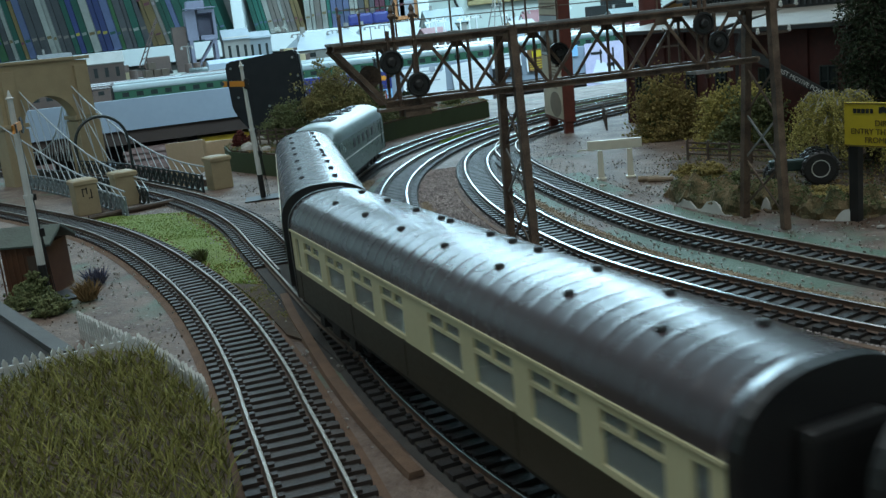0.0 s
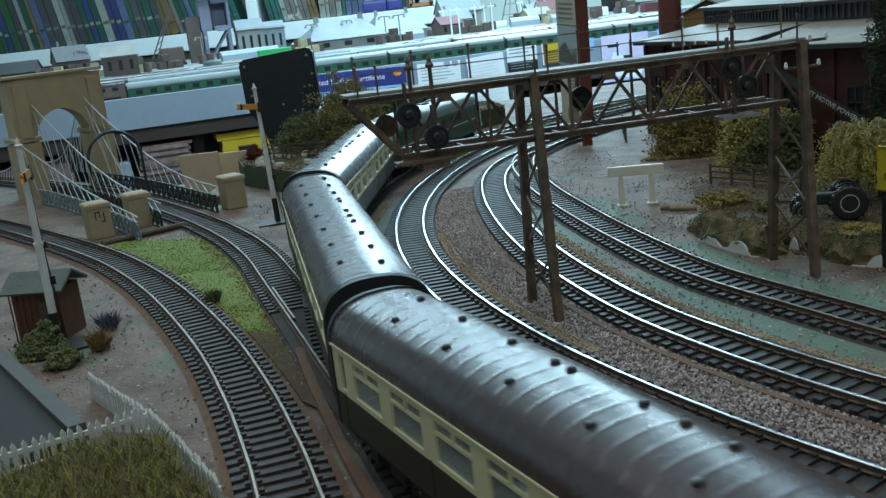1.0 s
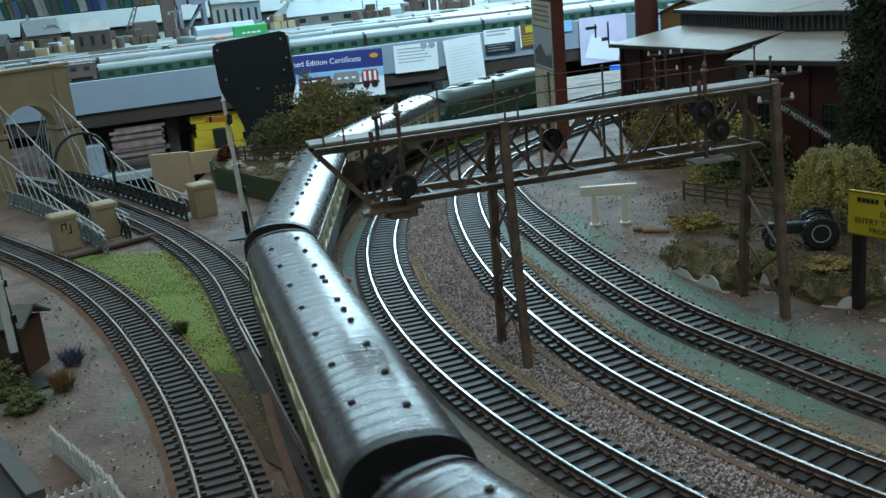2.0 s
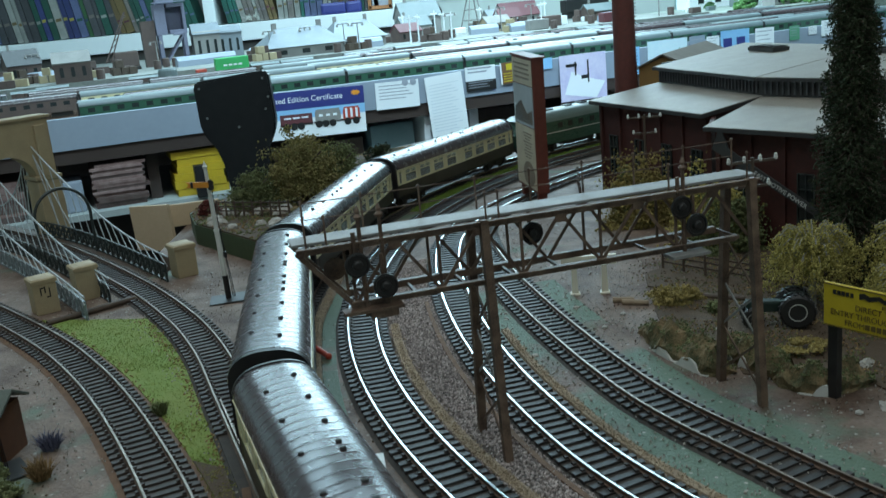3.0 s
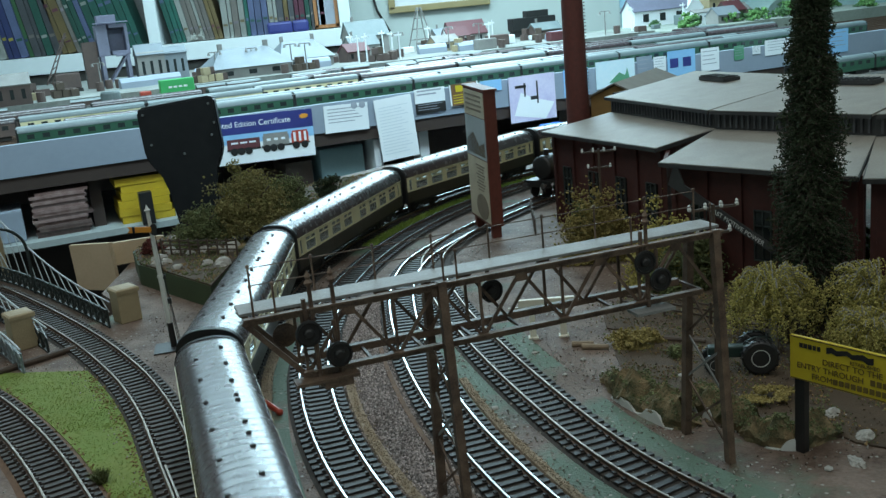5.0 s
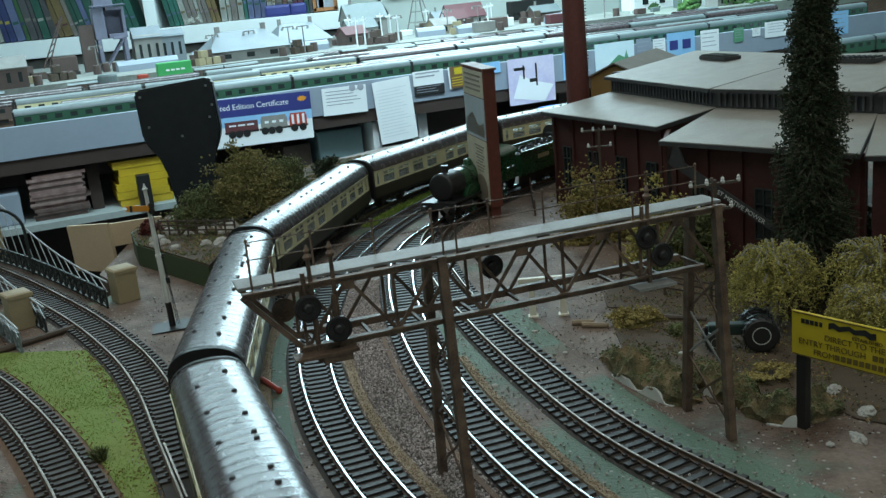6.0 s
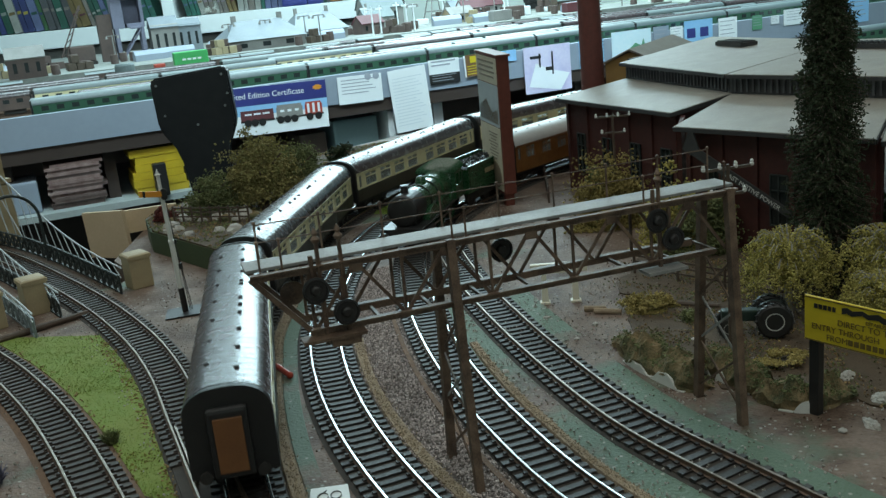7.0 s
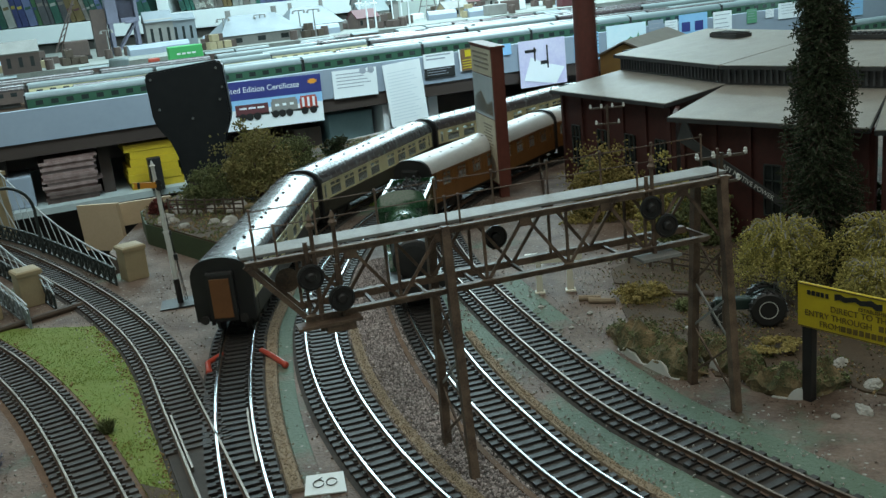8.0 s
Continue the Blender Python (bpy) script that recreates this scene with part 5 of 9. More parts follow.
HUT = mat("brown_hut_boards", (0.16, 0.065, 0.03), (0.1, 0.04, 0.02), 150, 0.6)
MOSS = mat("mossy_roof", (0.14, 0.18, 0.15), (0.1, 0.11, 0.1), 120, 0.8, 0, 0.5)
TARMAC = mat("dark_grey_yard", (0.028, 0.029, 0.03), (0.042, 0.042, 0.042), 60, 0.9, 0, 0.4, 1500)
KERB = mat("grey_kerb", (0.11, 0.11, 0.105), (0.08, 0.08, 0.078), 90, 0.7)
hut()
slab("yard", [(-0.6, 0.25), (-0.16, 0.285), (-0.145, 0.318), (-0.234, 0.435), (-0.6, 0.62)], 0.0, 0.009, TARMAC, "dark grey yard surface beside the fence", "yard")
bm = bmesh.new()
beam(bm, (-0.142, 0.320, 0.0055), (-0.233, 0.437, 0.0055), 0.006, 0.011)
tagged(part("yard_kerb", bm, KERB), "pale grey kerb along the dark yard", "kerb", kind="structure")
bm = bmesh.new()
lathe(bm, [(0.003, 0), (0.0028, 0.004), (0.0015, 0.014), (0.0006, 0.019)], 6, pose(-0.172, 0.318, 0.009))
tagged(part("white_post", bm, WHITE), "small pale marker post in the yard", "post")


def fence(a, b, label, n):
    a, b = Vector(a), Vector(b)
    ob = thing("picket_fence", Matrix(), label, "fence", "white picket fences")
    for z in (0.003, 0.0085):
        bm = bmesh.new()
        beam(bm, a + Vector((0, 0, z)), b + Vector((0, 0, z)), 0.0009, 0.0016)
        part("rail", bm, WHITE, ob)
    d = b - a
    turn = math.degrees(math.atan2(d.y, d.x))
    bm = bmesh.new()
    prism(bm, [(-0.0008, 0), (0.0008, 0), (0.0008, 0.0105), (0, 0.0118), (-0.0008, 0.0105)], -0.0005, 0.0005, Matrix.Rotation(math.pi / 2, 4, "X"))
    me = mesh_of("picket", bm, WHITE)
    for i in range(n):
        p = a.lerp(b, (i + 0.5) / n)
        piece("picket", me, ob, pose(p.x, p.y, p.z, random.uniform(-2, 2), random.uniform(-3, 3), turn))


fence((-0.158, 0.372, 0.0), (-0.116, 0.322, 0.0), "white picket fence leaning beside the grey path", 24)
fence((-0.115, 0.317, 0.004), (-0.0745, 0.25, 0.0085), "white picket fence along the grass plot", 24)
fence((-0.116, 0.316, 0.005), (-0.165, 0.275, 0.009), "white picket fence between plot and yard", 22)


# ---- white card, levers, timber ----
bm = bmesh.new()
prism(bm, [(-0.0085, -0.008), (0.0085, -0.0095), (0.008, 0.0075), (-0.0075, 0.0085)], 0, 0.0005)
card = tagged(part("number_card", bm, WHITE, at=pose(-0.0305, 0.4185, 0.0005, 0, 0, 5)), "white paper card with a handwritten mark", "card")
bm = bmesh.new()
for cx in (-0.0026, 0.0028):
    pts = [Vector((cx + 0.0022 * math.cos(a), 0.003 * math.sin(a) - 0.0002, 0.0007)) for a in np.linspace(0.4, 6.1, 14)]
    for a, b in zip(pts, pts[1:]):
        rod(bm, a, b, 0.00025, n=5)
rod(bm, (-0.001, 0.0045, 0.0007), (-0.0046, 0.001, 0.0007), 0.00025, n=5)
part("ink_mark", bm, BLACK, card, "black pen scrawl")


def lever(pts):
    bm = bmesh.new()
    for a, b in zip(pts, pts[1:]):
        rod(bm, a, b, 0.0016, n=8)
    bmesh.ops.create_icosphere(bm, subdivisions=2, radius=0.002, matrix=Matrix.Translation(pts[-1]))
    tagged(part("point_lever", bm, RED), "red plastic lever beside the points", "lever", "red levers beside the points")


lever([(-0.074, 0.577, 0.0026), (-0.066, 0.563, 0.0035), (-0.0585, 0.552, 0.0022)])
lever([(-0.0965, 0.578, 0.0026), (-0.1025, 0.566, 0.003), (-0.1, 0.554, 0.0022)])


# ---- writing ----
def writing(text, size, m, material, parent, name="lettering", thick=0.0001):
    cu = bpy.data.curves.new(name, "FONT")
    cu.body, cu.size, cu.extrude, cu.align_x = text, size, thick, "LEFT"
    tmp = bpy.data.objects.new("text_tmp", cu)
    me = bpy.data.meshes.new_from_object(tmp)
    bpy.data.objects.remove(tmp)
    me.materials.append(material)
    ob = new(name, me)
    ob.parent = parent
    ob.matrix_basis = m
    return ob


# ---- yellow sign ----
INK = mat("sign_ink_brown", (0.16, 0.11, 0.02), (0.12, 0.08, 0.02), 100, 0.6)


def yellow_sign():
    turn = math.degrees(math.atan2(0.405 - 0.444, 0.204 - 0.179))
    ob = thing("yellow_sign", pose(0.179, 0.443, 0, 0, 0, turn), "yellow notice board on dark posts beside the rocks", "sign")
    W, z0, z1 = 0.062, 0.0355, 0.0555
    bm = bmesh.new()
    box(bm, W / 2, 0, (z0 + z1) / 2, W, 0.0014, z1 - z0, bevel=0.0002)
    board = part("board", bm, YELLOW, ob)
    bm = bmesh.new()
    for x, z, sx, sz in ((W / 2, z0 + 0.0005, W - 0.001, 0.0004), (W / 2, z1 - 0.0005, W - 0.001, 0.0004)):
        box(bm, x, -0.0009, z, sx, 0.0003, sz)
    part("border", bm, INK, board)
    for x in (0.0035, 0.054):
        bm = bmesh.new()
        box(bm, x, 0.0028, 0.022, 0.0046, 0.0042, 0.044, bevel=0.0004)
        part("post", bm, BLACK, ob)
    face = Matrix.Rotation(math.pi / 2, 4, "X")
    for k, w in enumerate((0.0016, 0.0016, 0.0017, 0.0014, 0.0013)):
        bm = bmesh.new()
        box(bm, 0.0055 + k * 0.0021, -0.0009, z1 - 0.0038, w, 0.0003, 0.002)
        part("name_bar", bm, BLACK, board)
    top = [(0.0175 + i * 0.0023, z1 - 0.0022 + 0.0006 * math.sin(i * 2.1)) for i in range(10)]
    low = [(x, z - 0.0024 - 0.0004 * math.sin(x * 3000)) for x, z in top[::-1]]
    bm = bmesh.new()
    prism(bm, top + low, 0.0008, 0.0011, Matrix.Rotation(math.pi / 2, 4, "X"))
    part("scribble", bm, BLACK, board, "black scribbled-out word")
    for text, x, z, s in (("ESTABLISHED", 0.028, z1 - 0.0072, 0.0022), ("DIRECT TO THE", 0.0155, z1 - 0.0104, 0.0037), ("ENTRY THROUGH", 0.0035, z1 - 0.0142, 0.0037), ("FROM", 0.0105, z1 - 0.0180, 0.0037)):
        writing(text, s, Matrix.Translation((x, -0.001, z)) @ face, INK, board)
    bm = bmesh.new()
    for k in range(9):
        box(bm, 0.0215 + k * 0.0027, -0.0009, z1 - 0.0168, 0.002, 0.0003, 0.0024)
    for k in range(6):
        box(bm, 0.038 + k * 0.0027, -0.0009, z1 - 0.0129, 0.002, 0.0003, 0.0024)
    part("worn_letters", bm, INK, board, "worn letters that cannot be read")


yellow_sign()


# ---- loading gauge ----
def loading_gauge():
    ob = thing("white_trestle", pose(0.1035, 0.627, 0, 0, 0, -6), "ivory plastic trestle with a broad top beam", "trestle")
    bm = bmesh.new()
    box(bm, 0, 0, 0.0225, 0.035, 0.0035, 0.0062, bevel=0.0004)
    part("beam", bm, IVORY, ob)
    for x in (-0.0095, 0.0095):
        bm = bmesh.new()
        lathe(bm, [(0.0045, 0), (0.0045, 0.001), (0.0029, 0.0015), (0.0022, 0.019)], 4, pose(x, 0, 0, 0, 0, 45))
        part("leg", bm, IVORY, ob)
    bm = bmesh.new()
    beam(bm, (-0.0095, 0, 0.0205), (-0.024, 0.003, 0.0195), 0.001, 0.001)
    part("arm", bm, IVORY, ob)


loading_gauge()


# ---- billboard pillar ----
POSTER = mat("faded_poster", (0.66, 0.6, 0.46), (0.5, 0.44, 0.33), 60, 0.5)
POSTER_BLUE = mat("poster_sky", (0.5, 0.56, 0.58), (0.36, 0.42, 0.46), 60, 0.5)
POSTER_DARK = mat("poster_print", (0.2, 0.17, 0.13), (0.3, 0.24, 0.18), 90, 0.5)


def billboard():
    # the face looks towards the tracks, the narrow red edge along them
    ob = thing("billboard", pose(0.109, 0.9, 0, 2.5, 0, 12), "tall red-brown billboard with faded posters", "billboard")
    bm = bmesh.new()
    box(bm, 0, 0.028, 0.072, 0.011, 0.058, 0.122, bevel=0.0005)
    box(bm, 0, 0.028, 0.1335, 0.013, 0.061, 0.0018)
    panel = part("panel", bm, PILLAR_RED, ob)
    for y in (0.005, 0.05):
        bm = bmesh.new()
        box(bm, 0, y, 0.0055, 0.008, 0.006, 0.013)
        part("foot", bm, PILLAR_RED, ob)
    for z0, z1, m in ((0.1085, 0.131, POSTER), (0.071, 0.1075, POSTER_BLUE), (0.0135, 0.07, POSTER)):
        bm = bmesh.new()
        box(bm, -0.0058, 0.028, (z0 + z1) / 2, 0.0006, 0.054, z1 - z0)
        part("poster", bm, m, panel)
    bm = bmesh.new()
    for i in range(4):
        box(bm, -0.0063, 0.028, 0.127 - i * 0.0042, 0.0003, 0.044 - 0.004 * (i % 2), 0.0018)
    for i in range(9):
        box(bm, -0.0063, 0.02, 0.064 - i * 0.0028, 0.0003, 0.024 - 0.005 * (i % 3), 0.0011)
    part("print_lines", bm, POSTER_DARK, panel, "rows of small print that cannot be read")
    bm = bmesh.new()
    prism(bm, [(0.012 * math.cos(a), 0.016 * math.sin(a)) for a in np.linspace(0, 2 * math.pi, 20)[:-1]], 0, 0.0003, pose(-0.0061, 0.02, 0.026, 0, -90, 0))
    part("oval_picture", bm, POSTER_DARK, panel)
    bm = bmesh.new()
    prism(bm, [(0.0, 0.0), (0.05, 0.0), (0.05, 0.012), (0.03, 0.02), (0.015, 0.009), (0, 0.014)], 0, 0.0003, Matrix.Translation((-0.0061, 0.003, 0.0735)) @ Matrix.Rotation(math.pi / 2, 4, "Z") @ Matrix.Rotation(math.pi / 2, 4, "X"))
    part("hill_picture", bm, POSTER_DARK, panel)


billboard()


# ---- tractor ----
TRACTOR = mat("dark_tractor_paint", (0.01, 0.028, 0.022), (0.02, 0.035, 0.03), 120, 0.5)
RIM = mat("grey_wheel_rim", (0.55, 0.56, 0.53), (0.4, 0.4, 0.38), 200, 0.6)


def tractor():
    ob = thing("farm_tractor", pose(0.193, 0.537, 0.0012, 0, 0, 168) @ Matrix.Scale(0.9, 4), "small dark green model tractor with black tyres", "tractor")
    bm = bmesh.new()
    box(bm, 0.008, 0, 0.0125, 0.024, 0.007, 0.007, bevel=0.0012)
    box(bm, -0.008, 0, 0.0125, 0.012, 0.009, 0.005, bevel=0.001)
    part("body", bm, TRACTOR, ob)
    bm = bmesh.new()
    box(bm, -0.0115, 0, 0.0185, 0.006, 0.006, 0.0016, bevel=0.0005)
    box(bm, -0.0145, 0, 0.021, 0.001, 0.006, 0.005, bevel=0.0004)
    part("seat", bm, BLACK, ob)
    bm = bmesh.new()
    rod(bm, (0.0, 0, 0.015), (-0.004, 0, 0.0205), 0.0004, n=6)
    lathe(bm, [(0.0024, -0.0003), (0.0028, 0), (0.0024, 0.0003)], 14, pose(-0.0042, 0, 0.0206, 0, -35, 0))
    part("steering_wheel", bm, BLACK, ob)
    bm = bmesh.new()
    rod(bm, (0.012, 0.002, 0.0155), (0.012, 0.002, 0.0235), 0.0006, n=6)
    part("exhaust", bm, BLACK, ob)
    for x, r, w, y in ((-0.009, 0.0105, 0.0052, 0.0085), (0.0165, 0.0062, 0.003, 0.0068)):
        for s in (-1, 1):
            bm = bmesh.new()
            lathe(bm, [(r * 0.5, -w / 2), (r * 0.88, -w / 2), (r, -w * 0.3), (r, w * 0.3), (r * 0.88, w / 2), (r * 0.5, w / 2), (r * 0.46, w * 0.2)], 26)
            wh = part("wheel", bm, BLACK, ob, at=pose(x, s * y, r + 0.0003, 90))
            for i in range(18):
                bm = bmesh.new()
                box(bm, 0, 0, 0, 0.0011, 0.0008, w * 0.95, Matrix.Rotation(2 * math.pi * i / 18, 4, "Z") @ Matrix.Translation((r, 0, 0)) @ Matrix.Rotation(0.5, 4, "X"))
                part("tread_bar", bm, BLACK, wh)
            bm = bmesh.new()
            lathe(bm, [(0.0004, -w * 0.3), (r * 0.12, -w * 0.45), (r * 0.16, -w * 0.2), (r * 0.4, -w * 0.3), (r * 0.47, -w * 0.52), (r * 0.52, -w * 0.52), (r * 0.52, w * 0.52), (r * 0.47, w * 0.52), (r * 0.4, w * 0.3), (r * 0.16, w * 0.2), (r * 0.12, w * 0.45), (0.0004, w * 0.3)], 24)
            part("rim", bm, RIM, wh, "pale grey wheel rim")
    for s in (-1, 1):
        bm = bmesh.new()
        pts = [(-0.009 + 0.0118 * math.cos(a), 0.0108 + 0.0118 * math.sin(a)) for a in np.linspace(0.9, 2.6, 10)]
        rings = [[(x, s * 0.0045, z) for x, z in pts], [(x, s * 0.0066, z) for x, z in pts]]
        loft(bm, rings, closed=False)
        bmesh.ops.solidify(bm, geom=bm.faces[:], thickness=0.0006)
        part("mudguard", bm, TRACTOR, ob)


tractor()


# ---- rocks, shrubs and trees ----
def rock(x, y, sx, sy, sz, material, seed, label):
    bm = bmesh.new()
    bmesh.ops.create_icosphere(bm, subdivisions=4, radius=1)
    o = Vector((seed * 3.1, seed * 1.7, 0))
    for v in bm.verts:
        k = 1 + 0.35 * noise.noise(v.co * 1.3 + o) + 0.24 * noise.noise(v.co * 3.1 + o) + 0.09 * noise.noise(v.co * 9.0 + o)
        v.co = Vector((v.co.x * sx * k, v.co.y * sy * k, max(-0.15, v.co.z) * sz * k))
    tagged(part("rock", bm, material, at=pose(x, y, sz * 0.12, 0, 0, seed * 47)), label, "rock", "rocks of the rockery")


for i, (x, y, sx, sy, sz) in enumerate(((0.215, 0.446, 0.005, 0.004, 0.003), (0.20, 0.425, 0.005, 0.003, 0.002), (0.232, 0.43, 0.007, 0.005, 0.003), (0.186, 0.498, 0.004, 0.003, 0.003), (0.212, 0.472, 0.0045, 0.003, 0.003))):
    rock(x, y, sx, sy, sz, ROCK_PALE, i + 1, "small pale rock in the scatter")


def ledge(path, depth, h, seed, white):
    """A plaster rock outcrop: a craggy front along a path, a mossy top that falls away behind, a torn white lower edge."""
    line = Line(path)
    ob = thing("rock", Matrix(), "moss-painted brown plaster rock ledge with torn white edge", "rock", "rocks of the rockery")
    n, o = 46, Vector((seed * 3.3, seed * 1.9, 0))
    prof = ((-0.02, 0.0), (0.0, 0.12), (-0.05, 0.42), (0.02, 0.72), (0.12, 0.95), (0.3, 1.0), (0.5, 0.92), (0.72, 0.72), (0.9, 0.4), (1.0, -0.05))
    secs, foot = [], []
    for i in range(n + 1):
        s0 = line.length * i / n
        p, w = line.at(s0), line.way(s0)
        back = Vector((-w.y, w.x, 0))
        end = min(1.0, 0.25 + 5.0 * min(i, n - i) / n)
        row = []
        for a, b in prof:
            q = p + back * depth * a * (0.6 + 0.4 * end)
            k = 0.75 + 0.55 * noise.noise(q * 95 + o) + 0.35 * noise.noise(q * 260 + o)
            side = back * 0.0022 * noise.noise(Vector((q.x, q.y, b * 0.02)) * 210 + o)
            row.append(q + side + Vector((0, 0, max(-0.0004, h * b * end * k))))
        secs.append(row)
        foot.append((p - back * 0.0016, max(0.05, noise.noise(p * 120 + o) + 0.35) * end))
    bm = bmesh.new()
    loft(bm, secs, closed=False)
    part("outcrop", bm, ROCK, ob)
    lo, hi = white
    bm = bmesh.new()
    rows = [[f + Vector((0, 0, 0)), f + Vector((0, 0, h * 0.6 * k)), f + Vector((0.0015, 0.001, h * 0.6 * k)), f + Vector((0.0015, 0.001, 0))] for f, k in foot[int(lo * n):int(hi * n)]]
    loft(bm, rows)
    part("torn_edge", bm, WHITE, ob, "bare white plaster edge")
    pts = [r[k] + Vector((float(rng.normal()) * 0.001, float(rng.normal()) * 0.001, 0.0003)) for r in secs for k in (3, 4, 5, 6, 7, 8) for _ in range(6) if noise.noise(r[k] * 130 + o) > -0.08]
    clumps("moss", [tuple(p) for p in pts], rng.uniform(0.0003, 0.0009, len(pts)), (1, 0.8, 0.5), LEAF_MID, rng, ob, "green-brown moss scatter")


ledge([(0.118, 0.546), (0.1195, 0.519), (0.1295, 0.491), (0.138, 0.477), (0.15, 0.479)], 0.024, 0.016, 1, (0.28, 0.85))
ledge([(0.149, 0.505), (0.1535, 0.492), (0.160, 0.473), (0.1665, 0.4635), (0.175, 0.462)], 0.02, 0.0155, 2, (0.1, 0.5))
ledge([(0.163, 0.464), (0.169, 0.4505), (0.181, 0.4435), (0.196, 0.446), (0.207, 0.453)], 0.019, 0.0145, 3, (0.3, 0.55))


def ragged(poly, amount, per=14):
    out = []
    for (x0, y0), (x1, y1) in zip(poly, poly[1:] + poly[:1]):
        for i in range(per):
            p = Vector((x0 + (x1 - x0) * i / per, y0 + (y1 - y0) * i / per, 0))
            out.append((p.x + amount * noise.noise(p * 40) + amount * 0.5 * noise.noise(p * 130), p.y + amount * noise.noise(p * 40 + Vector((9, 0, 0))) + amount * 0.5 * noise.noise(p * 130 + Vector((9, 0, 0)))))
    return out


slab("rockery_bed", ragged([(0.13, 0.53), (0.17, 0.465), (0.26, 0.42), (0.42, 0.36), (0.5, 0.5), (0.36, 0.9), (0.2, 0.74), (0.15, 0.66)], 0.016), 0.0, 0.0009, SOIL, "brown soil bed behind the rocks", "soil bed")


bed = [(0.135, 0.53), (0.17, 0.468), (0.26, 0.425), (0.42, 0.37), (0.45, 0.5), (0.33, 0.62), (0.2, 0.74), (0.15, 0.66)]
for nm, mm, lab, count in (("leaf_litter", LEAF_BROWN, "brown leaf litter scattered over the soil", 6000), ("moss_scatter", LEAF_MID, "green moss scattered over the soil", 6000), ("dark_litter", SOIL, "dark crumbs of soil behind the rocks", 3000)):
    pts = []
    while len(pts) < count:
        x, y = rng.uniform(0.12, 0.42), rng.uniform(0.38, 0.74)
        if inside(x + rng.normal() * 0.008, y + rng.normal() * 0.008, bed) and noise.noise(Vector((x, y, count * 0.1)) * 55) > -0.12:
            pts.append((x, y, 0.0012))
    tagged(clumps(nm, pts, rng.uniform(0.0003, 0.0009, len(pts)), (1, 1, 0.5), mm, rng), lab, "ground scatter", kind="stuff")


def bush(name, x, y, z, rx, ry, rz, material, n, size, label, category="shrub", trunk=0.0, group="shrubs of the layout", seed=1, droop=0.0):
    g = np.random.default_rng(seed)
    ob = thing(name, pose(x, y, z), label, category, group)
    m = max(10, n // 48)
    d = g.normal(size=(m, 3))
    d /= np.linalg.norm(d, axis=1)[:, None]
    d[:, 2] = np.abs(d[:, 2]) - 0.1
    bumps = np.array([0.78 + 0.42 * noise.noise(Vector(v) * 2.6 + Vector((seed * 5.3, 0, 0))) for v in d])
    pads = d * (bumps * g.uniform(0.3, 1.0, m) ** 0.45)[:, None] * np.array([rx, ry, rz]) * 0.92
    pick = g.integers(0, m, n)
    c = pads[pick] + g.normal(size=(n, 3)) * np.array([rx * 0.13, ry * 0.13, rz * 0.055]) * g.uniform(0.5, 1.3, m)[pick][:, None] + np.array([0, 0, trunk])
    c[:, 2] = np.maximum(c[:, 2] - droop * (np.hypot(c[:, 0], c[:, 1]) / max(rx, ry)) ** 2, size)
    clumps("foliage", c, g.uniform(0.5, 1.3, n) * size, (1, 0.8, 0.55), material, g, ob)
    if trunk > 0:
        bm = bmesh.new()
        rod(bm, (0, 0, 0), (0, 0, trunk + rz * 0.3), rx * 0.09, rx * 0.05, n=8)
        for k in range(7):
            a = 2.4 * k
            rod(bm, (0, 0, trunk * 0.7 + rz * 0.05 * k), (math.cos(a) * rx * 0.6, math.sin(a) * ry * 0.6, trunk + rz * (0.2 + 0.06 * k)), rx * 0.04, rx * 0.015, n=6)
        part("trunk", bm, BARK, ob)
    return ob


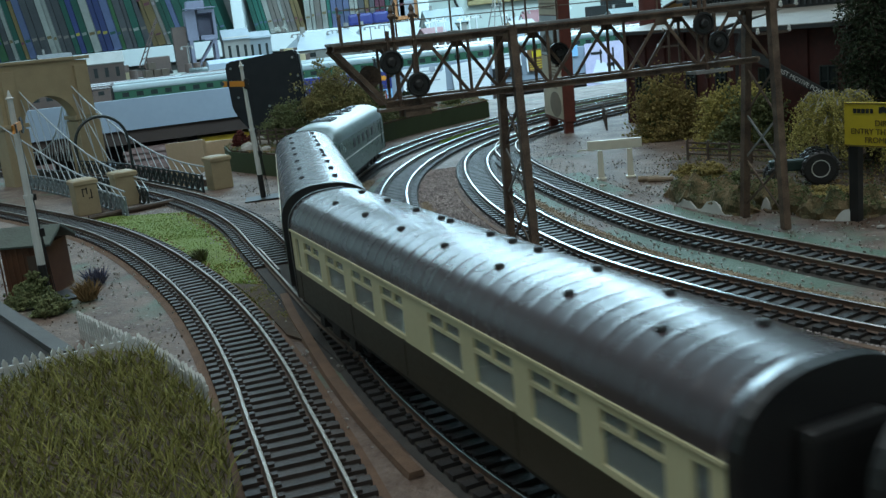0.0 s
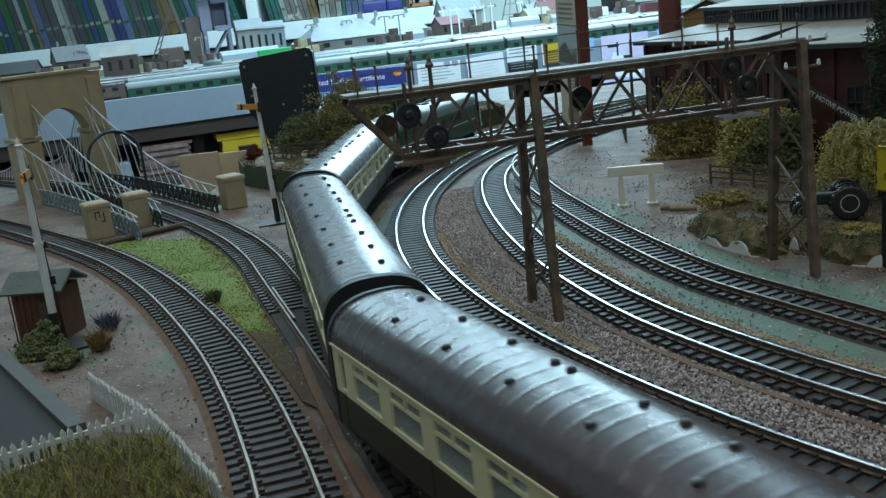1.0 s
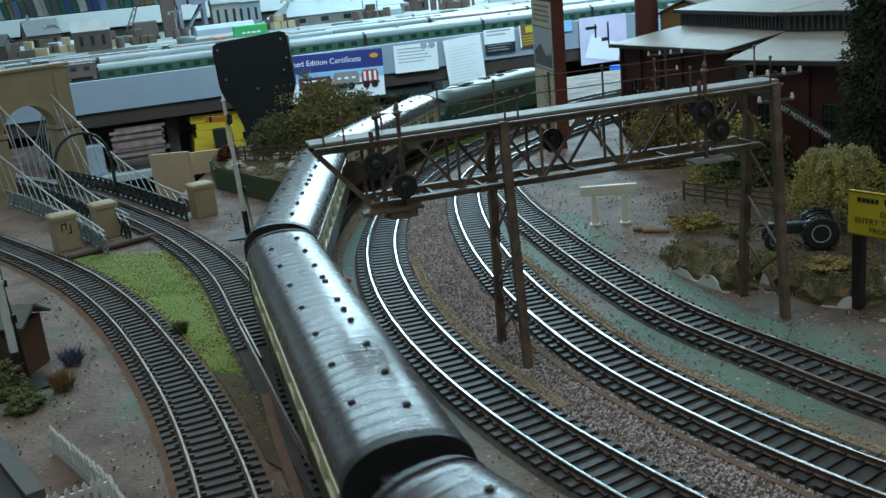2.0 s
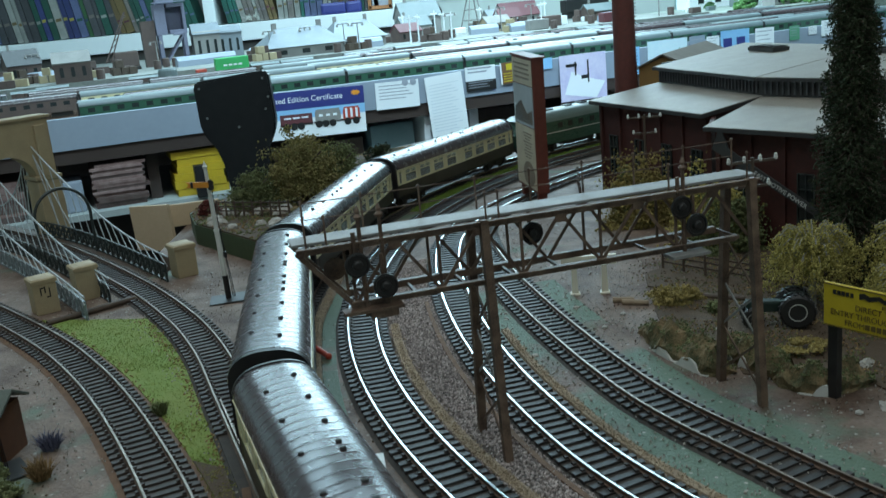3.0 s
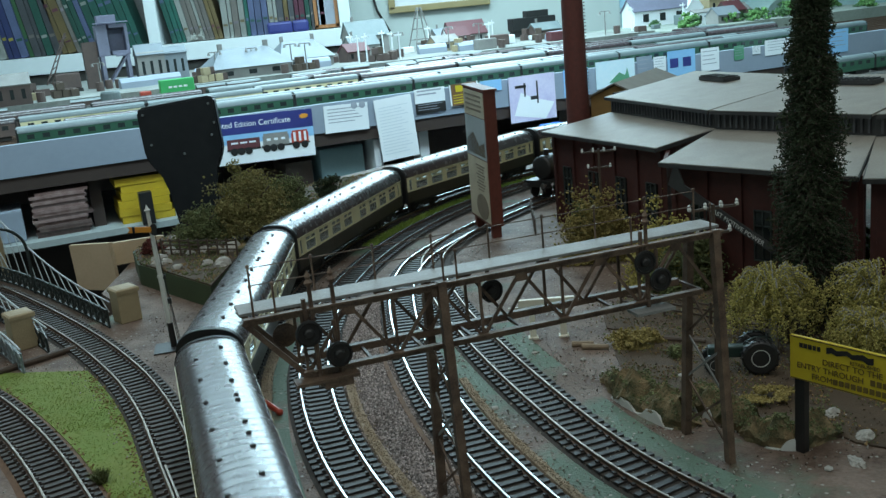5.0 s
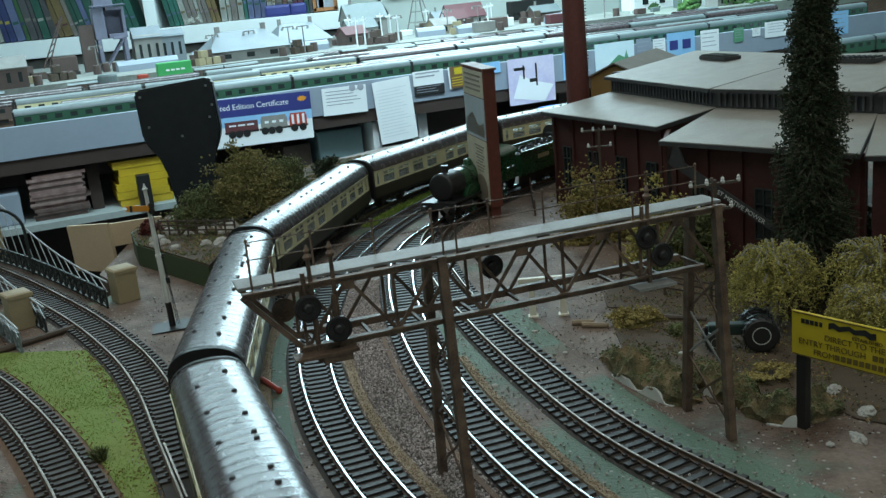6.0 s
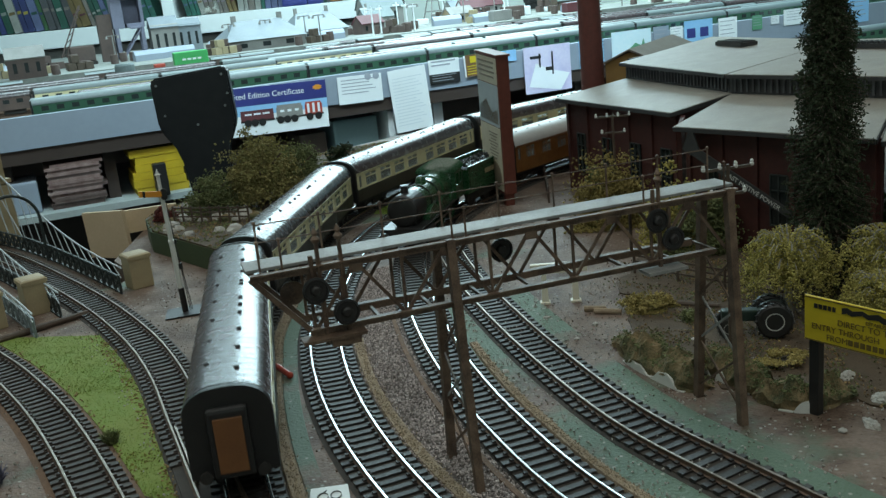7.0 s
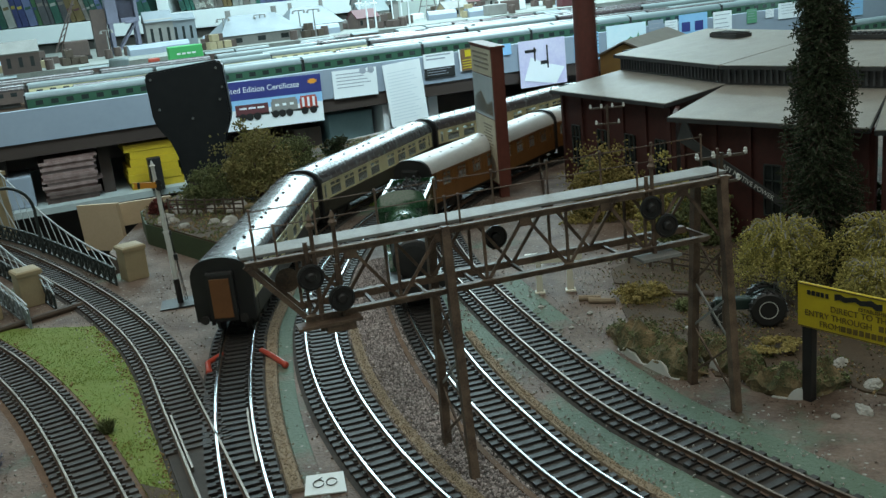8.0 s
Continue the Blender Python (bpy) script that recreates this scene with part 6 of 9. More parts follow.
SH = (("shrub", 0.174, 0.79, 0.0, 0.042, 0.02, 0.078, LEAF_OLIVE, 7000, 0.0013, "olive and green shrub beside the engine shed"),
      ("shrub", 0.172, 0.80, 0.0, 0.027, 0.02, 0.06, LEAF_MID, 3200, 0.0014, "green shrub beside the engine shed"),
      ("shrub", 0.205, 0.715, 0.0, 0.038, 0.016, 0.082, LEAF_YELLOW, 7000, 0.0013, "yellow-green shrub before the shed wall"),
      ("shrub", 0.214, 0.69, 0.0, 0.036, 0.014, 0.064, LEAF_MID, 3200, 0.0014, "dense green shrub before the shed wall"),
      ("shrub", 0.218, 0.70, 0.0, 0.026, 0.012, 0.08, LEAF_YELLOW, 4400, 0.0013, "yellow-green shrub before the shed wall"),
      ("shrub", 0.152, 0.595, 0.0, 0.022, 0.014, 0.014, LEAF_OLIVE, 1700, 0.0012, "low olive shrub beside the white trestle"),
      ("shrub", 0.168, 0.57, 0.0, 0.012, 0.01, 0.011, LEAF_MID, 800, 0.0012, "low green shrub beside a log"),
      ("shrub", 0.132, 0.522, 0.0, 0.012, 0.01, 0.009, LEAF_OLIVE, 800, 0.0011, "low olive scrub on the rockery edge"),
      ("shrub", 0.155, 0.50, 0.004, 0.012, 0.01, 0.009, LEAF_OLIVE, 700, 0.0011, "olive scrub among the rocks"),
      ("shrub", 0.19, 0.495, 0.003, 0.016, 0.01, 0.006, LEAF_OLIVE, 700, 0.0011, "low scrub behind the rocks"),
      ("shrub", 0.255, 0.50, 0.0, 0.03, 0.02, 0.010, LEAF_OLIVE, 1000, 0.0012, "low scrub behind the yellow sign"),
      ("shrub", 0.233, 0.415, 0.0, 0.016, 0.01, 0.006, LEAF_BROWN, 700, 0.0011, "dry brown scrub at the track side"),
      ("shrub", 0.205, 0.385, 0.0, 0.013, 0.008, 0.006, LEAF_OLIVE, 600, 0.0011, "low olive scrub at the track side"),
      ("shrub", -0.205, 0.436, 0.0, 0.0135, 0.0125, 0.021, LEAF_MID, 2600, 0.0012, "round dark green shrub beside the hut"),
      ("shrub", -0.188, 0.418, 0.0, 0.010, 0.010, 0.013, LEAF_MID, 1700, 0.0011, "dark green shrub at the yard kerb"))
for i, a in enumerate(SH):
    bush(*a, seed=i + 3)


def willow(x, y, r, h, seed, label):
    """A weeping shrub: limbs that arch over, hung with strings of small leaves."""
    g = np.random.default_rng(seed)
    ob = thing("weeping_shrub", pose(x, y, 0), label, "shrub", "weeping shrubs")
    bm = bmesh.new()
    rod(bm, (0, 0, 0), (0, 0, h * 0.55), 0.0028, 0.0018, n=8)
    leaves = []
    for k in range(120):
        a = float(g.uniform(0, 2 * math.pi))
        reach = r * float(g.uniform(0.35, 1.0))
        top = h * float(g.uniform(0.6, 1.0))
        prev = Vector((0, 0, h * 0.4))
        for j in range(1, 12):
            u = j / 11
            p = Vector((math.cos(a) * reach * u, math.sin(a) * reach * u, h * 0.4 + (top - h * 0.4) * math.sin(min(1.0, u * 1.7) * math.pi / 2) - max(0, u - 0.5) ** 2 * h * float(g.uniform(1.2, 2.2))))
            if p.z < 0.002:
                break
            if j < 9:
                rod(bm, prev, p, 0.0005 * (1.3 - u), n=5, cap=False)
            for _ in range(int(5 + 16 * u)):
                f = float(g.uniform())
                leaves.append((prev.x + (p.x - prev.x) * f + g.normal() * 0.0012, prev.y + (p.y - prev.y) * f + g.normal() * 0.0012, max(0.0015, prev.z + (p.z - prev.z) * f - abs(g.normal()) * 0.0016)))
            prev = p
    part("branchwork", bm, BARK_PALE, ob, "pale grey arching limbs")
    clumps("foliage", np.array(leaves), g.uniform(0.0004, 0.0010, len(leaves)), (1, 0.6, 0.4), LEAF_OLIVE2, g, ob)


BARK_PALE = mat("pale_grey_twigs", (0.3, 0.29, 0.25), (0.2, 0.19, 0.16), 300, 0.8)
LEAF_OLIVE2 = leaf_mat("mustard_olive_foliage", (0.3, 0.27, 0.07), (0.45, 0.385, 0.13))
willow(0.222, 0.565, 0.032, 0.05, 21, "weeping olive-yellow shrub with pale twigs behind the tractor")
willow(0.272, 0.54, 0.036, 0.052, 22, "broad weeping olive-yellow shrub behind the yellow sign")
willow(0.252, 0.515, 0.024, 0.036, 23, "weeping olive-yellow shrub behind the yellow sign")
bush("shrub", 0.36, 0.70, 0.0, 0.03, 0.03, 0.045, leaf_mat("fresh_green_foliage", (0.06, 0.14, 0.03), (0.1, 0.18, 0.05)), 1800, 0.0014, "fresh green shrub behind the tall conifer", seed=31)


def conifer(x, y, h, r, label):
    g = np.random.default_rng(9)
    ob = thing("conifer", pose(x, y, 0), label, "tree")
    bm = bmesh.new()
    rod(bm, (0, 0, 0), (0, 0, h * 0.97), 0.0045, 0.001, n=10)
    n_branch = 1300
    c, s = [], []
    for k in range(n_branch):
        u = (k + 0.5) / n_branch
        z = h * (0.05 + 0.94 * u)
        a = 2.39996 * k
        ragged_edge = 0.86 + 0.5 * noise.noise(Vector((math.cos(a) * 1.6, math.sin(a) * 1.6, z * 75)))
        reach = r * (1 - u) ** 0.78 * float(g.uniform(0.75, 1.12)) * ragged_edge + 0.0025
        end = Vector((math.cos(a) * reach, math.sin(a) * reach, z - reach * 0.22))
        rod(bm, (0, 0, z), end, 0.0006, 0.0002, n=4, cap=False)
        for j in range(24):
            q = float(g.uniform(0.25, 1.0)) ** 0.6
            c.append((end.x * q + g.normal() * 0.0011, end.y * q + g.normal() * 0.0011, max(0.002, z - reach * 0.22 * q + g.normal() * 0.0011)))
            s.append(float(g.uniform(0.0008, 0.002)))
    part("trunk", bm, BARK, ob)
    clumps("foliage", np.array(c), np.array(s), (1, 0.3, 0.25), LEAF_DARK, g, ob)


conifer(0.259, 0.597, 0.24, 0.0285, "tall dark green model conifer before the shed")


# ---- engine shed ----
def engine_shed():
    ob = thing("engine_shed", Matrix(), "dark red brick roundhouse with pale stepped roofs", "engine shed")
    F = [Vector(p) for p in ((0.165, 0.94, 0), (0.2105, 0.728, 0), (0.297, 0.608, 0), (0.43, 0.535, 0))]
    K = [Vector(p) for p in ((0.233, 0.962, 0), (0.272, 0.79, 0), (0.345, 0.685, 0), (0.47, 0.62, 0))]
    B = [Vector(p) for p in ((0.34, 1.035, 0), (0.395, 0.865, 0), (0.47, 0.79, 0), (0.56, 0.75, 0))]
    zf, zk, zu, zb = (0.086, 0.0845, 0.0835), (0.0945, 0.094, 0.0935), 0.1085, 0.1175

    def wall(a, b, z0, z1, t, material, name, label=""):
        bm = bmesh.new()
        d = (b - a).normalized()
        nrm = Vector((-d.y, d.x, 0)) * t
        prism(bm, [(p.x, p.y) for p in (a, b, b + nrm, a + nrm)], z0, z1)
        return part(name, bm, material, ob, label)

    # the first bay stands back from its neighbour's corner
    E = [Vector((0.2255, 0.779, 0)), F[2], F[3]]
    wall(F[1] + Vector((0.004, 0.004, 0)), E[0] + Vector((0.008, 0.004, 0)), 0, zf[1] - 0.001, 0.003, BRICK_RED, "return_wall")
    for i in range(3):
        d = (E[i] - F[i]).normalized()
        inn = Vector((-d.y, d.x, 0))
        a, b = F[i] + inn * 0.006 + d * 0.005, E[i] + inn * 0.006 - d * 0.003
        w = wall(a, b, 0, zf[i] - 0.001, 0.003, BRICK_RED, "brick_wall")
        length = (b - a).length
        # tall window openings with dark glazing and a brick surround
        for k in range(3 if i else 4):
            c = a + d * (0.022 + k * (length - 0.04) / (2.0 if i else 3.0))
            turn = math.degrees(math.atan2(d.y, d.x))
            bm = bmesh.new()
            box(bm, 0, -0.0006, 0.038, 0.0125, 0.0016, 0.034)
            win = part("window", bm, SHED_GLASS, w, "dark green-framed shed window", at=pose(c.x, c.y, 0, 0, 0, turn))
            bm = bmesh.new()
            for x in (-0.0062, 0, 0.0062):
                box(bm, x, -0.0018, 0.038, 0.0009, 0.0012, 0.035)
            for z in (0.021, 0.033, 0.045, 0.0555):
                box(bm, 0, -0.0018, z, 0.0125, 0.0012, 0.0009)
            part("window_frame", bm, IRON, win)
        for k in range(6):
            c = a + d * length * (k + 0.02) / 5.2
            bm = bmesh.new()
            box(bm, 0, -0.001, zf[i] / 2 - 0.002, 0.0035, 0.002, zf[i] - 0.004)
            part("pilaster", bm, BRICK_RED, w, at=pose(c.x, c.y, 0, 0, 0, math.degrees(math.atan2(d.y, d.x))))
        # low roof
        over = 0.004
        bm = bmesh.new()
        q = [F[i] + d * 0.0 - inn * over, E[i] - d * 0.002 - inn * over, K[i + 1], K[i]]
        z = [zf[i], zf[i], zk[i], zk[i]]
        lo = [bm.verts.new((p.x, p.y, h - 0.0012)) for p, h in zip(q, z)]
        hi = [bm.verts.new((p.x, p.y, h + 0.0008)) for p, h in zip(q, z)]
        for k in range(4):
            j = (k + 1) % 4
            bm.faces.new((lo[k], lo[j], hi[j], hi[k]))
        bm.faces.new(hi), bm.faces.new(lo[::-1])
        roof = part("low_roof", bm, SLATE, ob, "pale dusty roof sheet")
        bm = bmesh.new()
        for p, r, hp, hr in ((q[0], q[1], z[0], z[1]), (q[1], q[2], z[1], z[2]), (q[0], q[3], z[0], z[3])):
            beam(bm, Vector((p.x, p.y, hp - 0.0012)), Vector((r.x, r.y, hr - 0.0012)), 0.0016, 0.0028)
        part("eaves_board", bm, SLATE_EDGE, roof, "dark eaves edge")
        # clerestory with upright slats
        dk = (K[i + 1] - K[i]).normalized()
        cl = wall(K[i], K[i + 1], zk[i] - 0.004, zu, 0.002, SLATE_EDGE, "clerestory", "black clerestory with slats")
        nk = Vector((dk.y, -dk.x, 0))
        m = int((K[i + 1] - K[i]).length / 0.0052)
        for k in range(m):
            c = K[i] + dk * (0.004 + k * 0.0052) + nk * 0.0008
            bm = bmesh.new()
            box(bm, 0, 0, (zk[i] + zu) / 2 + 0.0005, 0.0016, 0.0012, zu - zk[i] - 0.004)
            part("slat", bm, SLAT, cl, at=pose(c.x, c.y, 0, 0, 0, math.degrees(math.atan2(dk.y, dk.x))))
        # upper roof, rising to a ridge and falling behind
        bm = bmesh.new()
        q = [K[i] + nk * 0.006, K[i + 1] + nk * 0.006, B[i + 1], B[i]]
        z = [zu, zu, zb, zb]
        lo = [bm.verts.new((p.x, p.y, h)) for p, h in zip(q, z)]
        hi = [bm.verts.new((p.x, p.y, h + 0.0018)) for p, h in zip(q, z)]
        for k in range(4):
            j = (k + 1) % 4
            bm.faces.new((lo[k], lo[j], hi[j], hi[k]))
        bm.faces.new(hi), bm.faces.new(lo[::-1])
        up = part("upper_roof", bm, SLATE, ob, "pale dusty roof sheet")
        bm = bmesh.new()
        beam(bm, Vector((q[0].x, q[0].y, zu)), Vector((q[1].x, q[1].y, zu)), 0.0016, 0.0026)
        part("eaves_board", bm, SLATE_EDGE, up, "dark eaves edge")
        back = [B[i], B[i + 1], B[i + 1] + (B[i + 1] - K[i + 1]).normalized() * 0.05, B[i] + (B[i] - K[i]).normalized() * 0.05]
        bm = bmesh.new()
        v = [bm.verts.new((p.x, p.y, h)) for p, h in zip(back, (zb, zb, 0.095, 0.095))]
        v2 = [bm.verts.new((p.x, p.y, h + 0.0018)) for p, h in zip(back, (zb, zb, 0.095, 0.095))]
        for k in range(4):
            j = (k + 1) % 4
            bm.faces.new((v[k], v[j], v2[j], v2[k]))
        bm.faces.new(v2), bm.faces.new(v[::-1])
        part("back_roof", bm, SLATE, ob)
        # louvred ridge vent
        c = K[i].lerp(K[i + 1], 0.42).lerp(B[i].lerp(B[i + 1], 0.42), 0.72)
        bm = bmesh.new()
        box(bm, 0, 0, 0.1185, 0.042, 0.017, 0.0035)
        for k in range(9):
            box(bm, -0.018 + k * 0.0045, 0, 0.1208, 0.0012, 0.016, 0.0012)
        part("roof_vent", bm, SLATE_EDGE, up, "dark louvred roof vent", at=pose(c.x, c.y, 0, 0, 0, math.degrees(math.atan2(dk.y, dk.x))))
    wall(B[0] + Vector((0.02, 0.03, 0)), F[0] + Vector((0.008, 0.004, 0)), 0, 0.084, 0.003, BRICK_RED, "gable_wall")
    wall(K[0] + Vector((0.006, 0.01, 0)), B[0] + Vector((0.0, 0.008, 0)), 0.084, 0.112, 0.002, SLATE_EDGE, "gable_wall")
    # slanting banner with white letters
    d = (F[2] - F[1]).normalized()
    c = F[1] + d * 0.05 - Vector((-d.y, d.x, 0)) * 0.004
    ban = thing("name_banner", pose(c.x, c.y, 0.052, 0, 0, math.degrees(math.atan2(d.y, d.x))) @ pose(0, 0, 0, 0, 26, 0), "black slanting banner with white letters against the shed wall", "banner")
    bm = bmesh.new()
    prism(bm, [(-0.046, -0.003), (0.046, -0.0026), (0.046, 0.0026), (-0.034, 0.004), (-0.043, 0.012), (-0.047, 0.012)], -0.0006, 0.0006, Matrix.Rotation(math.pi / 2, 4, "X"))
    part("board", bm, SLATE_EDGE, ban)
    writing("EAST MOTIVE POWER", 0.0046, Matrix.Translation((-0.008, -0.0009, -0.0016)) @ Matrix.Rotation(math.pi / 2, 4, "X"), WHITE, ban)


SHED_GLASS = mat("dark_shed_glass", (0.015, 0.02, 0.02), (0.03, 0.035, 0.035), 200, 0.2)
SLAT = mat("grey_slat", (0.10, 0.10, 0.11), (0.07, 0.07, 0.075), 200, 0.5)
engine_shed()


def small_shed():
    ob = thing("tan_shed", pose(0.268, 1.045, 0.010, 0, 0, -32), "tan-walled shed with pale gabled roof behind the roundhouse", "shed")
    bm = bmesh.new()
    prism(bm, [(-0.026, -0.01), (0.026, -0.01), (0.026, 0.094), (0, 0.104), (-0.026, 0.094)], -0.12, 0.03, Matrix.Rotation(math.pi / 2, 4, "X"))
    part("shed_body", bm, mat("ochre_shed_wall", (0.42, 0.26, 0.09), (0.34, 0.2, 0.07), 80, 0.6), ob)
    for s in (-1, 1):
        bm = bmesh.new()
        beam(bm, (0, 0.045, 0.1065), (s * 0.031, 0.045, 0.0925), 0.158, 0.0014)
        part("roof_slope", bm, SLATE, ob)


def chimney():
    ob = thing("factory_chimney", pose(0.2115, 1.01, 0, 0, 0, 0), "tall dark red round chimney with iron rungs", "chimney")
    bm = bmesh.new()
    lathe(bm, [(0.0125, 0), (0.0122, 0.01), (0.0112, 0.10), (0.0104, 0.20), (0.0100, 0.30)], 28)
    part("shaft", bm, BRICK_CHIM, ob)
    for k in range(70):
        bm = bmesh.new()
        rod(bm, (0.0105, -0.0016, 0.07 + 0.0032 * k), (0.0122, -0.0016, 0.07 + 0.0032 * k), 0.0005, n=5)
        part("rung", bm, BRICK_CHIM, ob)


BRICK_CHIM = mat("chimney_brick", (0.16, 0.045, 0.035), (0.11, 0.033, 0.027), 260, 0.6, 0, 0.5, 900)
small_shed()
chimney()


def telegraph_pole(x, y, h, turn, label):
    ob = thing("telegraph_pole", pose(x, y, 0, 0, 0, turn), label, "telegraph pole", "telegraph poles")
    bm = bmesh.new()
    rod(bm, (0, 0, 0), (0, 0, h), 0.0012, 0.0009, n=8)
    part("pole", bm, DARK_WOOD, ob)
    bm = bmesh.new()
    lathe(bm, [(0.0009, 0), (0.0011, 0.0012), (0.0007, 0.0016), (0.0009, 0.0024), (0.0003, 0.0032)], 8)
    me = mesh_of("insulator", bm, WHITE)
    for z, half, n in ((h - 0.002, 0.0125, 4), (h - 0.0145, 0.0085, 2)):
        bm = bmesh.new()
        box(bm, 0, 0, z, half * 2, 0.001, 0.0013)
        arm = part("crossarm", bm, DARK_WOOD, ob)
        for k in range(n):
            piece("insulator", me, arm, pose(-half + 2 * half * k / (n - 1), 0, z))


telegraph_pole(0.179, 0.79, 0.089, -10, "brown telegraph pole with white insulators by the shed")
telegraph_pole(0.168, 0.505, 0.102, 8, "brown telegraph pole with white insulators behind the gantry")


def rail_fence(a, b, n, label, z0=0.0):
    a, b = Vector(a), Vector(b)
    ob = thing("rail_fence", pose(0, 0, z0), label, "fence", "dark timber fences")
    for i in range(n + 1):
        p = a.lerp(b, i / n)
        bm = bmesh.new()
        box(bm, p.x, p.y, 0.0075, 0.0015, 0.0015, 0.015)
        part("post", bm, DARK_WOOD, ob)
    for z in (0.0055, 0.0095, 0.0132):
        bm = bmesh.new()
        beam(bm, a + Vector((0, 0, z)), b + Vector((0, 0, z)), 0.0006, 0.0012)
        part("rail", bm, DARK_WOOD, ob)


rail_fence((0.16, 0.665, 0), (0.235, 0.575, 0), 7, "dark timber rail fence behind the shrubs")
rail_fence((-0.187, 0.893, 0), (-0.118, 0.862, 0), 8, "dark timber rail fence along the garden bank", 0.0195)
rail_fence((0.155, 0.995, 0), (0.142, 0.895, 0), 6, "dark timber rail fence beside the billboard")
for x, y, l, t, m, lab in ((0.126, 0.596, 0.016, -22, CORK, "short pale timber log on the ground"), (0.178, 0.59, 0.026, -30, DARK_WOOD, "dark timber log behind the shrub"), (0.12, 0.603, 0.013, -15, CORK, "short pale timber log on the ground")):
    bm = bmesh.new()
    rod(bm, (-l / 2, 0, 0.0018), (l / 2, 0, 0.0018), 0.0019, 0.0016, n=9)
    tagged(part("log", bm, m, at=pose(x, y, 0, 0, 0, t)), lab, "log", "logs on the ground")


# ---- garden bank behind the main line ----
LEAF_OLIVE3 = leaf_mat("olive_brown_foliage", (0.17, 0.18, 0.065), (0.29, 0.23, 0.1))
GREEN_BOARD = mat("dark_green_board", (0.05, 0.075, 0.03), (0.04, 0.06, 0.025), 60, 0.7)
bank = [(-0.128, 0.775), (-0.12, 0.85), (-0.098, 0.93), (-0.06, 1.01), (-0.012, 1.085), (0.045, 1.15), (0.03, 1.24), (-0.07, 1.20), (-0.16, 1.08), (-0.222, 0.93), (-0.205, 0.875)]
bm = bmesh.new()
prism(bm, bank, -0.002, 0.018)
tagged(part("bank_base", bm, GREEN_BOARD), "dark green sided raised garden bank", "bank", kind="structure")
bm = bmesh.new()
prism(bm, [(x * 0.985 - 0.001, y * 0.999) for x, y in bank], 0.018, 0.0195)
tagged(part("bank_top", bm, SOIL), "brown soil top of the garden bank", "soil", kind="structure")
g = np.random.default_rng(2)
for i in range(34):
    x, y = float(g.uniform(-0.19, -0.11)), float(g.uniform(0.83, 0.99))
    if i < 14:
        x, y = -0.19 + 0.0062 * i + float(g.normal()) * 0.002, 0.906 - 0.0022 * i + float(g.normal()) * 0.004
    if not inside(x, y, bank):
        continue
    bm = bmesh.new()
    bmesh.ops.create_icosphere(bm, subdivisions=2, radius=1)
    sc = float(g.uniform(0.004, 0.0075))
    for v in bm.verts:
        v.co = v.co * sc * (1 + 0.4 * noise.noise(v.co * 2 + Vector((i, 0, 0))))
        v.co.z = max(v.co.z * 0.75, -0.001)
    tagged(part("bank_stone", bm, ROCK_PALE if i % 4 else ROCK, at=pose(x, y, 0.0195)), "rounded grey-white stone on the garden bank", "stone", "stones of the garden bank")
for nm, mm, lab, count in (("bank_litter", LEAF_BROWN, "brown leaf litter on the garden bank", 3000), ("bank_moss", LEAF_MID, "green moss on the garden bank", 4200)):
    spots = []
    while len(spots) < count:
        x, y = float(g.uniform(-0.22, 0.045)), float(g.uniform(0.775, 1.24))
        if inside(x, y, bank) and noise.noise(Vector((x, y, count * 0.01)) * 45) > -0.1:
            spots.append((x, y, 0.0198))
    tagged(clumps(nm, spots, g.uniform(0.0004, 0.0014, count), (1, 1, 0.6), mm, g), lab, "ground scatter", kind="stuff")
for i, a in enumerate((("tree", -0.112, 0.93, 0.0195, 0.042, 0.038, 0.07, LEAF_OLIVE3, 11000, 0.0013, "bushy olive-brown model tree on the garden bank", "tree", 0.012), ("tree", -0.155, 0.915, 0.0195, 0.028, 0.026, 0.045, LEAF_MID, 5200, 0.0012, "dark green small tree on the bank", "tree", 0.006), ("tree", -0.085, 0.985, 0.0195, 0.034, 0.03, 0.052, LEAF_MID, 6400, 0.0012, "dark green small tree on the bank", "tree", 0.008), ("tree", -0.048, 1.07, 0.0195, 0.02, 0.02, 0.032, LEAF_DARK, 1400, 0.0015, "dark green small tree by the line", "tree", 0.006), ("shrub", -0.066, 1.03, 0.0195, 0.024, 0.02, 0.022, LEAF_MID, 1400, 0.0015, "dark green shrub on the bank"), ("shrub", -0.198, 0.905, 0.0195, 0.014, 0.012, 0.020, LEAF_RED, 1200, 0.0013, "dark red shrub at the bank corner"), ("shrub", 0.0, 1.15, 0.0195, 0.02, 0.016, 0.016, LEAF_MID, 900, 0.0014, "green shrub on the bank"))):
    bush(*a, seed=50 + i)
bm = bmesh.new()
prism(bm, [(0, 0), (0.05, 0), (0.047, 0.046), (-0.002, 0.043)], -0.002, 0.002, Matrix.Rotation(math.pi / 2, 4, "X"))
tagged(part("plywood_panel", bm, BOARD_EDGE, at=pose(-0.286, 0.965, -0.02, 0, 0, -28)), "bare tan plywood panel standing behind the bridge", "panel")
bm = bmesh.new()
prism(bm, [(0, 0), (0.05, 0), (0.05, 0.02), (0, 0.022)], -0.002, 0.002, Matrix.Rotation(math.pi / 2, 4, "X"))
tagged(part("plywood_panel", bm, BOARD_EDGE, at=pose(-0.25, 0.96, 0.0, 0, 0, 25)), "tan plywood edge panel behind the bank", "panel")


